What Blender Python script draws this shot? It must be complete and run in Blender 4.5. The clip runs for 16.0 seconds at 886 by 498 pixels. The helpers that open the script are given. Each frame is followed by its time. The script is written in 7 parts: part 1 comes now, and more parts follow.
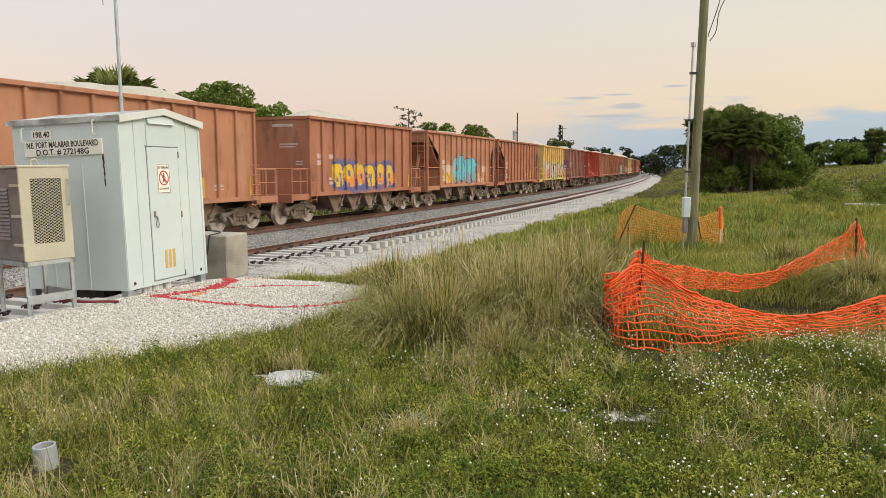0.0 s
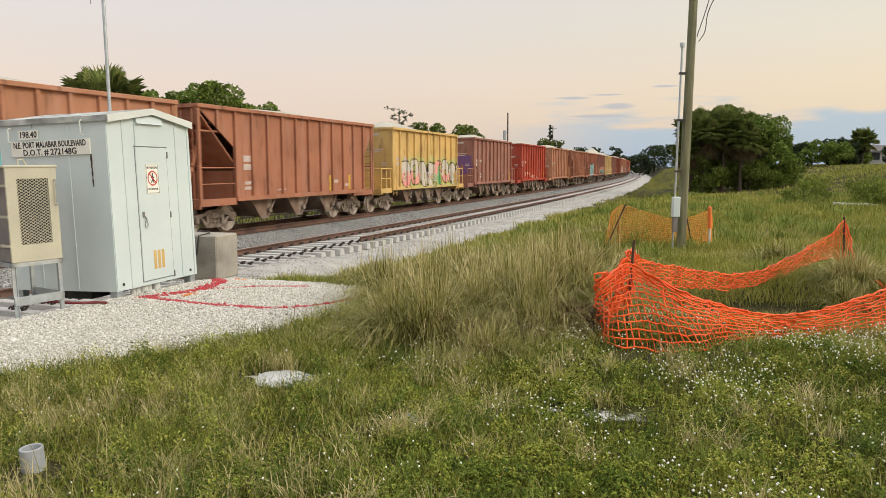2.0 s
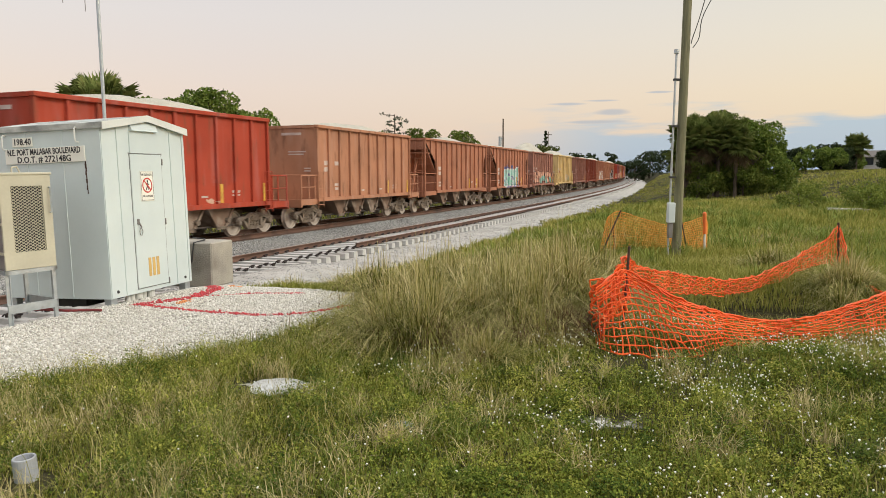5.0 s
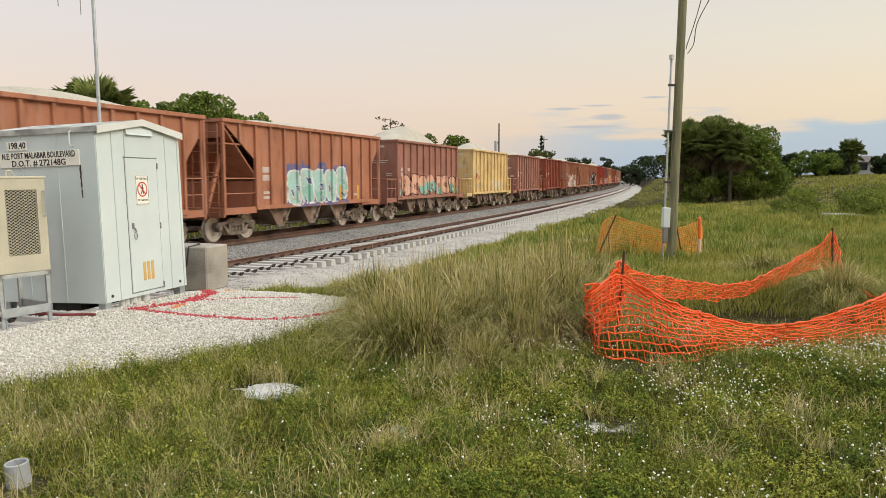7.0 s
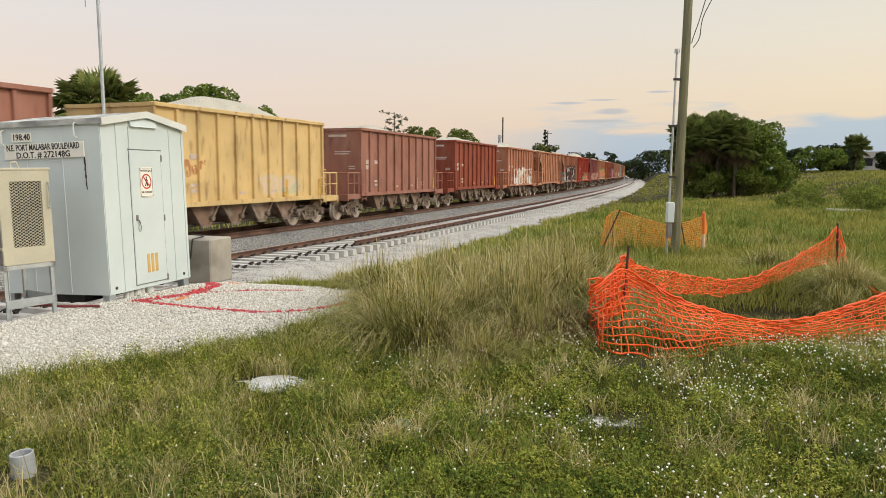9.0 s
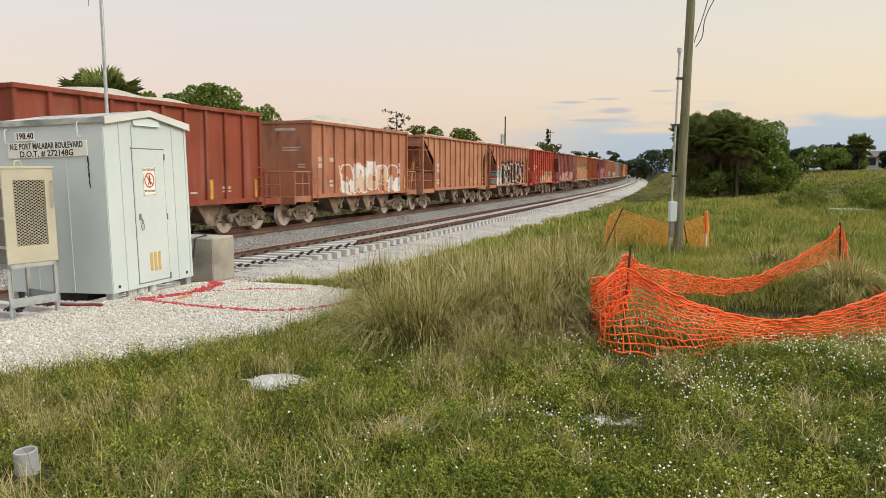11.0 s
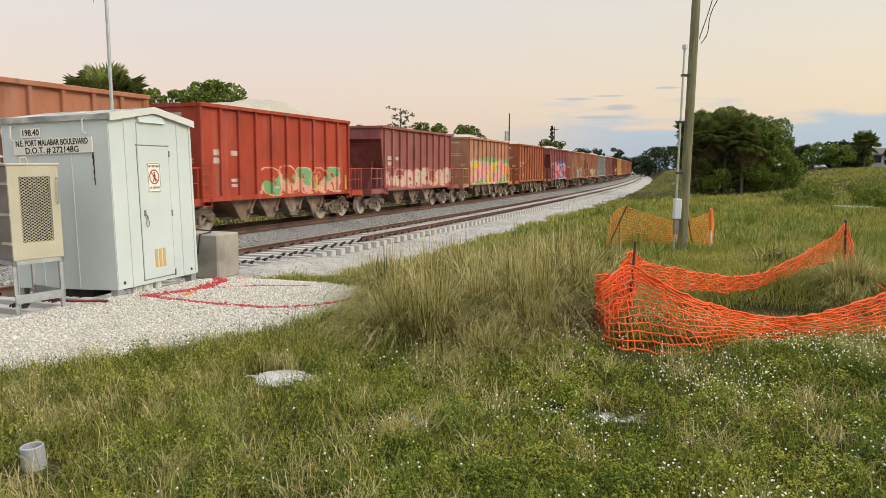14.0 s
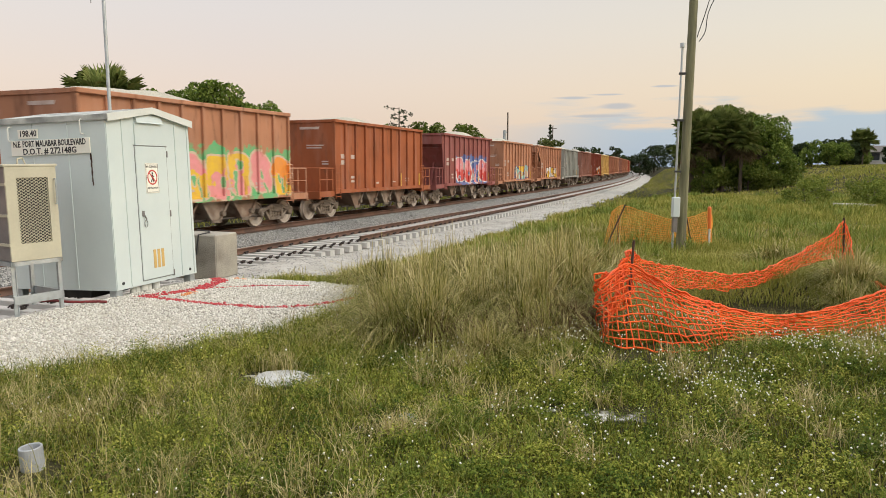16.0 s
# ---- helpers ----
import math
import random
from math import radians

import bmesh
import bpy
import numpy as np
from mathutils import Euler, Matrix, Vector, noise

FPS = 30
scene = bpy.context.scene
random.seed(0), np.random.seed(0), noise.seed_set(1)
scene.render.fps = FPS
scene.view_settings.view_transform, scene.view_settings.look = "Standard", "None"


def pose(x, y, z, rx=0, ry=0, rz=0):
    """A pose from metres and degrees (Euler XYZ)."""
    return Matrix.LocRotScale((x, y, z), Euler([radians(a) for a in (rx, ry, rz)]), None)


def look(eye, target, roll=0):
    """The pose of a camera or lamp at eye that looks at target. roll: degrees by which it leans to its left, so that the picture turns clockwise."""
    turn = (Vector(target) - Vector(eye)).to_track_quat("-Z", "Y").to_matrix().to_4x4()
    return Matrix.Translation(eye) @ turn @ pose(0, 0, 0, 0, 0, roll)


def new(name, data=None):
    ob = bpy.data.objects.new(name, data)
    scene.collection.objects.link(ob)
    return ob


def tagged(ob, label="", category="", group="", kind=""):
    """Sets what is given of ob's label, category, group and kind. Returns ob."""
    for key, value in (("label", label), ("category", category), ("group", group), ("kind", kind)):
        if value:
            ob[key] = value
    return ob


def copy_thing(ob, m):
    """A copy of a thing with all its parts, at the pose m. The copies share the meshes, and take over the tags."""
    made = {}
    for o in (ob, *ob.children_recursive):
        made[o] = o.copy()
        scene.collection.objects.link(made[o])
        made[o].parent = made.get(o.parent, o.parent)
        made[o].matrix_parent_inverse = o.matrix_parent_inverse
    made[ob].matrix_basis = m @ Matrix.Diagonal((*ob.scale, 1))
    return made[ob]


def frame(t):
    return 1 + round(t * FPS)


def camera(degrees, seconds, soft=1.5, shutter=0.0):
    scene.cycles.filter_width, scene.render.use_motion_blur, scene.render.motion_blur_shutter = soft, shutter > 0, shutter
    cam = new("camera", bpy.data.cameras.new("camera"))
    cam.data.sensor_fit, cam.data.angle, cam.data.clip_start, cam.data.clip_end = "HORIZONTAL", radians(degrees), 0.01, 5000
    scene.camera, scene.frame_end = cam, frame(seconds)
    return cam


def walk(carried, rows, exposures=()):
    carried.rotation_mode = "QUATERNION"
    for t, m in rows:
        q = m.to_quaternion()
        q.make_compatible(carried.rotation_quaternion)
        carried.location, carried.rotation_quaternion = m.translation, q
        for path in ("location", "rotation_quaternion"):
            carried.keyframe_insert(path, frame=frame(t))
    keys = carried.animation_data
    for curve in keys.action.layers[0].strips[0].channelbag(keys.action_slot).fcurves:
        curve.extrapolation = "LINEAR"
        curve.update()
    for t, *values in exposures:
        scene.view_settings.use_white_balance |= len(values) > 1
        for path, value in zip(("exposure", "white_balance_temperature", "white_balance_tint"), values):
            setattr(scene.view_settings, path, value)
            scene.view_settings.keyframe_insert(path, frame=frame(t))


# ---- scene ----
CAM_ROWS = [
    # seconds, tilt, turn, roll, x, y, z
    (0, 83.581, -0.000, -0.000, 0.000, 0.000, 1.700),
    (0.5, 83.576, -0.073, -0.038, 0.000, 0.001, 1.700),
    (1, 83.580, -0.241, -0.103, 0.005, 0.000, 1.701),
    (1.5, 83.591, -0.473, -0.106, 0.009, 0.004, 1.699),
    (2, 83.583, -0.737, -0.040, 0.004, 0.005, 1.699),
    (2.5, 83.551, -0.937, -0.038, 0.003, 0.001, 1.704),
    (3, 83.510, -1.054, -0.069, 0.008, 0.000, 1.710),
    (3.5, 83.507, -1.079, -0.104, 0.007, 0.002, 1.706),
    (4, 83.623, -0.993, -0.142, 0.004, 0.007, 1.705),
    (6.5, 84.443, -1.324, -0.095, 0.014, 0.012, 1.710),
    (7, 84.394, -1.407, -0.029, 0.014, 0.008, 1.709),
    (7.5, 84.273, -1.420, 0.116, 0.008, 0.008, 1.709),
    (8, 84.126, -1.319, 0.177, 0.005, 0.012, 1.706),
    (8.5, 84.003, -1.226, 0.192, 0.005, 0.013, 1.705),
    (9, 83.912, -1.165, 0.229, 0.004, 0.016, 1.704),
    (11.5, 83.795, -0.914, 0.270, 0.005, 0.006, 1.703),
    (12, 83.687, -0.839, 0.273, 0.005, 0.010, 1.703),
    (12.5, 83.634, -0.783, 0.268, 0.001, 0.011, 1.701),
    (13, 83.606, -0.723, 0.272, 0.004, 0.008, 1.705),
    (13.5, 83.623, -0.683, 0.278, 0.002, 0.008, 1.702),
    (14, 83.599, -0.678, 0.321, -0.001, 0.004, 1.703),
    (14.5, 83.548, -0.694, 0.310, -0.002, 0.006, 1.702),
    (15, 83.518, -0.705, 0.259, 0.001, 0.009, 1.699),
    (15.5, 83.524, -0.735, 0.171, 0.004, 0.009, 1.700),
    (16, 83.544, -0.760, 0.085, 0.003, 0.007, 1.702),
]
cam = camera(2 * math.degrees(math.atan(784 / 1280)), 16.0, soft=0.8, shutter=0.18)
walk(cam, [(t, pose(x, y, z, rx, 0, rz) @ pose(0, 0, 0, 0, 0, ro)) for t, rx, rz, ro, x, y, z in CAM_ROWS],
     exposures=[(0, 0.0), (16, 0.0)])

# ---- sky and light: dusk, the sun just down, glow from the right ----
SUN_TURN, SUN_HEIGHT = 112.0, 14.0      # degrees clockwise from +y, degrees up


WISPS = ((0.19, 0.092, 0.035, 0.0022), (0.235, 0.0955, 0.03, 0.0016), (0.25, 0.080, 0.032, 0.005), (0.235, 0.068, 0.05, 0.003), (0.315, 0.1045, 0.022, 0.0018))


def make_world():
    world = bpy.data.worlds.new("dusk_sky")
    scene.world = world
    world.use_nodes = True
    nt = world.node_tree
    nt.nodes.clear()
    N, L = nt.nodes.new, nt.links.new
    out, bg, add = N("ShaderNodeOutputWorld"), N("ShaderNodeBackground"), N("ShaderNodeBackground")
    both = N("ShaderNodeAddShader")
    sky = N("ShaderNodeTexSky")
    sky.sky_type, sky.sun_disc = "NISHITA", False
    sky.sun_elevation, sky.sun_rotation = radians(4), radians(SUN_TURN)
    add.inputs["Strength"].default_value = 0.05
    L(sky.outputs[0], add.inputs["Color"])
    co, sep = N("ShaderNodeTexCoord"), N("ShaderNodeSeparateXYZ")
    L(co.outputs["Generated"], sep.inputs[0])

    def ramp(stops):
        r = N("ShaderNodeValToRGB")
        e = r.color_ramp.elements
        e[0].position, e[0].color = stops[0][0], (*stops[0][1], 1)
        e[1].position, e[1].color = stops[-1][0], (*stops[-1][1], 1)
        for p, c in stops[1:-1]:
            e.new(p).color = (*c, 1)
        L(sep.outputs["Z"], r.inputs[0])
        return r

    # away from the glow: pink and lavender; towards the glow: straw and peach
    cool = ramp([(0.0, (0.56, 0.53, 0.55)), (0.05, (0.74, 0.58, 0.53)), (0.11, (0.78, 0.63, 0.58)), (0.2, (0.76, 0.68, 0.66)),
                 (0.34, (0.70, 0.68, 0.71)), (0.6, (1.03, 1.03, 1.06)), (1.0, (1.45, 1.45, 1.48))])
    warm = ramp([(0.0, (0.62, 0.58, 0.50)), (0.05, (0.80, 0.64, 0.49)), (0.1, (0.85, 0.70, 0.52)), (0.17, (0.83, 0.745, 0.61)),
                 (0.3, (0.74, 0.73, 0.70)), (0.6, (1.12, 1.08, 1.02)), (1.0, (1.45, 1.45, 1.48))])
    side = N("ShaderNodeMapRange")
    side.inputs["From Min"].default_value, side.inputs["From Max"].default_value = -0.25, 0.6
    L(sep.outputs["X"], side.inputs["Value"])
    mix = N("ShaderNodeMix")
    mix.data_type = "RGBA"
    L(side.outputs[0], mix.inputs["Factor"]), L(cool.outputs[0], mix.inputs["A"]), L(warm.outputs[0], mix.inputs["B"])
    # low blue-grey cloud bank and thin streaks
    mp, noi = N("ShaderNodeMapping"), N("ShaderNodeTexNoise")
    mp.inputs["Scale"].default_value = (3.0, 3.0, 22)
    noi.inputs["Scale"].default_value, noi.inputs["Detail"].default_value = 2.2, 6
    L(co.outputs["Generated"], mp.inputs[0]), L(mp.outputs[0], noi.inputs["Vector"])
    low = ramp([(0.0, (0.75, 0.75, 0.75)), (0.035, (0.70, 0.70, 0.70)), (0.062, (0.47, 0.47, 0.47)), (0.085, (0.27, 0.27, 0.27)), (0.12, (0.10, 0.10, 0.10)), (0.16, (0.0, 0.0, 0.0))])
    tot, bank = N("ShaderNodeMath"), N("ShaderNodeMapRange")
    L(low.outputs[0], tot.inputs[0]), L(noi.outputs["Fac"], tot.inputs[1])
    bank.interpolation_type = "SMOOTHSTEP"
    bank.inputs["From Min"].default_value, bank.inputs["From Max"].default_value = 0.84, 1.06
    bank.inputs["To Max"].default_value = 0.85
    L(tot.outputs[0], bank.inputs["Value"])
    turn, reach, bank2 = N("ShaderNodeMath"), N("ShaderNodeMapRange"), N("ShaderNodeMath")
    turn.operation = "DIVIDE"
    L(sep.outputs["X"], turn.inputs[0]), L(sep.outputs["Y"], turn.inputs[1])
    reach.interpolation_type = "SMOOTHSTEP"
    reach.inputs["From Min"].default_value, reach.inputs["From Max"].default_value = 0.02, 0.30
    L(turn.outputs[0], reach.inputs["Value"])
    bank2.operation = "MULTIPLY"
    L(bank.outputs[0], bank2.inputs[0]), L(reach.outputs[0], bank2.inputs[1])
    mix2 = N("ShaderNodeMix")
    mix2.data_type = "RGBA"
    mix2.inputs["B"].default_value = (0.36, 0.51, 0.68, 1)
    L(bank2.outputs[0], mix2.inputs["Factor"]), L(mix.outputs["Result"], mix2.inputs["A"])
    # thin dark wisps: bearing (x over y), height, half length, half thickness
    ragged = N("ShaderNodeMapping")
    ragged.inputs["Scale"].default_value = (14, 14, 70)
    noi3 = N("ShaderNodeTexNoise")
    noi3.inputs["Scale"].default_value, noi3.inputs["Detail"].default_value = 1.6, 4
    L(co.outputs["Generated"], ragged.inputs[0]), L(ragged.outputs[0], noi3.inputs["Vector"])

    def sum_of(op, p, q):
        n = N("ShaderNodeMath")
        n.operation = op
        for i, v in enumerate((p, q)):
            if isinstance(v, (int, float)):
                n.inputs[i].default_value = v
            else:
                L(v, n.inputs[i])
        return n.outputs[0]

    total = None
    for bearing, up_, half_, thick in WISPS:
        dx = sum_of("MULTIPLY", sum_of("SUBTRACT", turn.outputs[0], bearing), 1 / half_)
        dz = sum_of("MULTIPLY", sum_of("SUBTRACT", sep.outputs["Z"], up_), 1 / thick)
        d2 = sum_of("ADD", sum_of("MULTIPLY", dx, dx), sum_of("MULTIPLY", dz, dz))
        one = sum_of("SUBTRACT", sum_of("ADD", 0.35, sum_of("MULTIPLY", noi3.outputs["Fac"], 1.3)), d2)
        total = one if total is None else sum_of("MAXIMUM", total, one)
    thin = N("ShaderNodeMapRange")
    thin.interpolation_type = "SMOOTHSTEP"
    thin.inputs["From Min"].default_value, thin.inputs["From Max"].default_value, thin.inputs["To Max"].default_value = 0.0, 1.0, 0.75
    L(total, thin.inputs["Value"])
    both3, mix3 = thin, N("ShaderNodeMix")
    mix3.data_type = "RGBA"
    mix3.inputs["B"].default_value = (0.42, 0.45, 0.54, 1)
    L(both3.outputs[0], mix3.inputs["Factor"]), L(mix2.outputs["Result"], mix3.inputs["A"])
    L(mix3.outputs["Result"], bg.inputs["Color"])
    bg.inputs["Strength"].default_value = 0.92
    L(bg.outputs[0], both.inputs[0]), L(add.outputs[0], both.inputs[1]), L(both.outputs[0], out.inputs[0])


make_world()
sun = new("sun", bpy.data.lights.new("sun", "SUN"))
sun.data.energy, sun.data.angle, sun.data.color = 2.0, radians(30), (1.0, 0.92, 0.80)
a, b = radians(SUN_TURN), radians(SUN_HEIGHT + 20)
sun.matrix_world = look((math.sin(a) * math.cos(b) * 50, math.cos(a) * math.cos(b) * 50, math.sin(b) * 50), (0, 0, 0))


# ---- materials ----
def nodes(name):
    m = bpy.data.materials.new(name)
    m.use_nodes = True
    nt = m.node_tree
    return m, nt, nt.nodes.new, nt.links.new, nt.nodes["Principled BSDF"]


def mixed(nt, fac, a, b):
    n = nt.nodes.new("ShaderNodeMix")
    n.data_type = "RGBA"
    for key, v in (("Factor", fac), ("A", a), ("B", b)):
        if isinstance(v, (int, float)):
            n.inputs[key].default_value = v
        elif isinstance(v, tuple):
            n.inputs[key].default_value = (*v, 1)
        else:
            nt.links.new(v, n.inputs[key])
    return n.outputs["Result"]


def noisy(nt, scale, detail=4, stretch=(1, 1, 1), lo=0.35, hi=0.65, where="Object"):
    co, mp, n, r = (nt.nodes.new(k) for k in ("ShaderNodeTexCoord", "ShaderNodeMapping", "ShaderNodeTexNoise", "ShaderNodeMapRange"))
    mp.inputs["Scale"].default_value = stretch
    n.inputs["Scale"].default_value, n.inputs["Detail"].default_value = scale, detail
    r.inputs["From Min"].default_value, r.inputs["From Max"].default_value = lo, hi
    nt.links.new(co.outputs[where], mp.inputs[0])
    nt.links.new(mp.outputs[0], n.inputs["Vector"])
    nt.links.new(n.outputs["Fac"], r.inputs["Value"])
    return r.outputs[0]


def bumped(nt, bsdf, height, strength, distance):
    b = nt.nodes.new("ShaderNodeBump")
    b.inputs["Strength"].default_value, b.inputs["Distance"].default_value = strength, distance
    nt.links.new(height, b.inputs["Height"])
    nt.links.new(b.outputs[0], bsdf.inputs["Normal"])


def plain(name, a, b, rough=0.7, metal=0.0, scale=3.0, fine=40.0, bump=0.15, depth=0.01, stretch=(1, 1, 1), stain=None, stain_at=(0.56, 0.7), grainy=0.12):
    """A surface of two close colours, with grain, bump and, if given, stains."""
    m, nt, N, L, p = nodes(name)
    col = mixed(nt, noisy(nt, scale, 5, stretch), a, b)
    grain = noisy(nt, fine, 3)
    col = mixed(nt, mathed(nt, "MULTIPLY", grain, grainy), col, tuple(c * 0.6 for c in a))
    if stain:
        col = mixed(nt, noisy(nt, scale * 0.6, 7, stretch, *stain_at), col, stain)
    L(col, p.inputs["Base Color"])
    p.inputs["Roughness"].default_value, p.inputs["Metallic"].default_value = rough, metal
    bumped(nt, p, grain, bump, depth)
    return m


def mathed(nt, op, a, b):
    n = nt.nodes.new("ShaderNodeMath")
    n.operation, n.use_clamp = op, True
    for i, v in enumerate((a, b)):
        if isinstance(v, (int, float)):
            n.inputs[i].default_value = v
        else:
            nt.links.new(v, n.inputs[i])
    return n.outputs[0]


def foliage(name, stops, rough=0.6, gloss=0.08, through_=0.2, tuft=0.55, share=0.38):
    """Leaves and blades: a colour of their own for each piece."""
    m, nt, N, L, p = nodes(name)
    geo, r = N("ShaderNodeNewGeometry"), N("ShaderNodeValToRGB")
    e = r.color_ramp.elements
    e[0].position, e[0].color = 0, (*stops[0], 1)
    e[1].position, e[1].color = 1, (*stops[-1], 1)
    for i, c in enumerate(stops[1:-1], 1):
        e.new(i / (len(stops) - 1)).color = (*c, 1)
    wide = noisy(nt, tuft, 4, lo=0.3, hi=0.7)
    both = N("ShaderNodeMath")
    both.operation = "MULTIPLY_ADD"
    both.inputs[1].default_value, both.inputs[2].default_value = 1 - share, 0.0
    L(geo.outputs["Random Per Island"], both.inputs[0])
    tot = mathed(nt, "ADD", both.outputs[0], mathed(nt, "MULTIPLY", wide, share))
    L(tot, r.inputs[0])
    L(r.outputs[0], p.inputs["Base Color"])
    p.inputs["Roughness"].default_value, p.inputs["Specular IOR Level"].default_value = rough, gloss
    tr, mx = N("ShaderNodeBsdfTranslucent"), N("ShaderNodeMixShader")
    mx.inputs[0].default_value = through_
    L(r.outputs[0], tr.inputs[0])
    L(p.outputs[0], mx.inputs[1]), L(tr.outputs[0], mx.inputs[2]), L(mx.outputs[0], nt.nodes["Material Output"].inputs[0])
    return m


M = {}
M["white_paint"] = plain("white_paint", (0.62, 0.70, 0.69), (0.56, 0.64, 0.64), 0.45, scale=1.2, fine=25, bump=0.02, stain=(0.40, 0.45, 0.43), stain_at=(0.58, 0.85), grainy=0.03)
M["trim_white"] = plain("trim_white", (0.68, 0.71, 0.68), (0.62, 0.65, 0.61), 0.4, scale=2, fine=30, bump=0.04, stain=(0.35, 0.36, 0.33), stain_at=(0.62, 0.8))
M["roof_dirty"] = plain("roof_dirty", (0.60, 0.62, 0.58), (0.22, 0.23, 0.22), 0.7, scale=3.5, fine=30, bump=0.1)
M["cream_paint"] = plain("cream_paint", (0.52, 0.50, 0.38), (0.45, 0.43, 0.33), 0.5, scale=2, fine=30, bump=0.05, stain=(0.35, 0.31, 0.24), stain_at=(0.62, 0.85))
M["galvanised"] = plain("galvanised", (0.50, 0.55, 0.57), (0.40, 0.44, 0.46), 0.45, 0.6, scale=8, fine=60, bump=0.05, stain=(0.30, 0.27, 0.23), stain_at=(0.62, 0.8))
M["grey_metal"] = plain("grey_metal", (0.30, 0.29, 0.28), (0.22, 0.21, 0.21), 0.5, 0.5, scale=4, fine=50, bump=0.05)
M["black"] = plain("black", (0.025, 0.025, 0.027), (0.04, 0.04, 0.04), 0.6, scale=6, fine=60)
# near-black that puts the shade of hollows into the colour
M["inside_shade"] = plain("inside_shade", (0.03, 0.03, 0.03), (0.05, 0.05, 0.045), 0.9, scale=6, fine=60)
M["lettering"] = plain("lettering", (0.02, 0.02, 0.022), (0.035, 0.035, 0.035), 0.6)
M["sign_white"] = plain("sign_white", (0.84, 0.84, 0.76), (0.78, 0.78, 0.70), 0.4, scale=4, fine=40, bump=0.02, grainy=0.02)
M["sign_red"] = plain("sign_red", (0.55, 0.06, 0.05), (0.48, 0.06, 0.05), 0.5)
M["yellow_bar"] = plain("yellow_bar", (0.62, 0.42, 0.14), (0.55, 0.36, 0.12), 0.5)
M["concrete"] = plain("concrete", (0.42, 0.39, 0.33), (0.30, 0.28, 0.24), 0.9, scale=2.5, fine=45, bump=0.4, depth=0.01, stain=(0.20, 0.18, 0.15), stain_at=(0.58, 0.75))
M["tie_concrete"] = plain("tie_concrete", (0.57, 0.57, 0.55), (0.45, 0.44, 0.41), 0.85, scale=1.6, fine=45, bump=0.2, stain=(0.42, 0.37, 0.31), stain_at=(0.60, 0.8))
M["rail_rust"] = plain("rail_rust", (0.115, 0.062, 0.042), (0.17, 0.095, 0.066), 0.75, 0.2, scale=1.5, fine=40, bump=0.2, stain=(0.07, 0.045, 0.035))
M["rail_head"] = plain("rail_head", (0.40, 0.31, 0.27), (0.52, 0.42, 0.37), 0.4, 0.6, scale=1.5, fine=40, bump=0.05)
M["rail_shine"] = plain("rail_shine", (0.55, 0.53, 0.51), (0.45, 0.42, 0.40), 0.25, 0.9, scale=1.5, fine=40, bump=0.03)
M["clip_iron"] = plain("clip_iron", (0.035, 0.030, 0.028), (0.06, 0.045, 0.04), 0.7, 0.3)
M["wheel_steel"] = plain("wheel_steel", (0.56, 0.50, 0.44), (0.44, 0.38, 0.33), 0.7, 0.1, scale=3, fine=30, bump=0.1, stain=(0.22, 0.15, 0.11), stain_at=(0.5, 0.7))
M["bogie_iron"] = plain("bogie_iron", (0.25, 0.20, 0.155), (0.13, 0.10, 0.075), 0.85, 0.05, scale=3, fine=30, bump=0.25, stain=(0.36, 0.31, 0.27), stain_at=(0.55, 0.72))
M["pole_wood"] = plain("pole_wood", (0.25, 0.24, 0.135), (0.15, 0.15, 0.085), 0.85, scale=5, fine=60, bump=0.5, stretch=(3, 3, 0.25), stain=(0.09, 0.085, 0.06))
M["pvc"] = plain("pvc", (0.42, 0.44, 0.46), (0.33, 0.35, 0.37), 0.5, scale=6, fine=50, bump=0.05, stain=(0.22, 0.21, 0.18), stain_at=(0.52, 0.7))
M["cable"] = plain("cable", (0.03, 0.03, 0.03), (0.05, 0.05, 0.05), 0.6)
M["net_orange"] = plain("net_orange", (0.92, 0.125, 0.008), (0.80, 0.085, 0.007), 0.5, scale=3, fine=30, bump=0.02)
M["net_faded"] = plain("net_faded", (0.86, 0.27, 0.025), (0.76, 0.34, 0.05), 0.55, scale=3, fine=30, bump=0.02)
M["post_orange"] = plain("post_orange", (0.85, 0.20, 0.04), (0.75, 0.17, 0.035), 0.5)
M["rust_post"] = plain("rust_post", (0.085, 0.045, 0.03), (0.05, 0.03, 0.022), 0.8)
M["bark"] = plain("bark", (0.16, 0.125, 0.09), (0.09, 0.07, 0.055), 0.9, scale=6, fine=30, bump=0.6, depth=0.03, stretch=(1, 1, 0.3))
M["load_stone"] = plain("load_stone", (0.54, 0.515, 0.43), (0.46, 0.435, 0.36), 0.95, scale=1.2, fine=14, bump=0.6, depth=0.05)
M["stone_white"] = foliage("stone_white", [(0.17, 0.16, 0.14), (0.58, 0.56, 0.50), (0.78, 0.76, 0.70), (0.46, 0.44, 0.38), (0.70, 0.68, 0.61)], 0.9, 0.2, 0.0)
M["stone_grey"] = foliage("stone_grey", [(0.07, 0.07, 0.07), (0.27, 0.275, 0.27), (0.50, 0.50, 0.48), (0.16, 0.155, 0.14)], 0.9, 0.2, 0.0)
M["paint_red"] = plain("paint_red", (0.60, 0.05, 0.06), (0.5, 0.08, 0.09), 0.8, scale=6, fine=40)
M["paint_orange"] = plain("paint_orange", (0.85, 0.30, 0.08), (0.7, 0.3, 0.12), 0.8, scale=6, fine=40)
M["flower"] = plain("flower", (0.90, 0.90, 0.85), (0.84, 0.84, 0.78), 0.7, grainy=0.0)
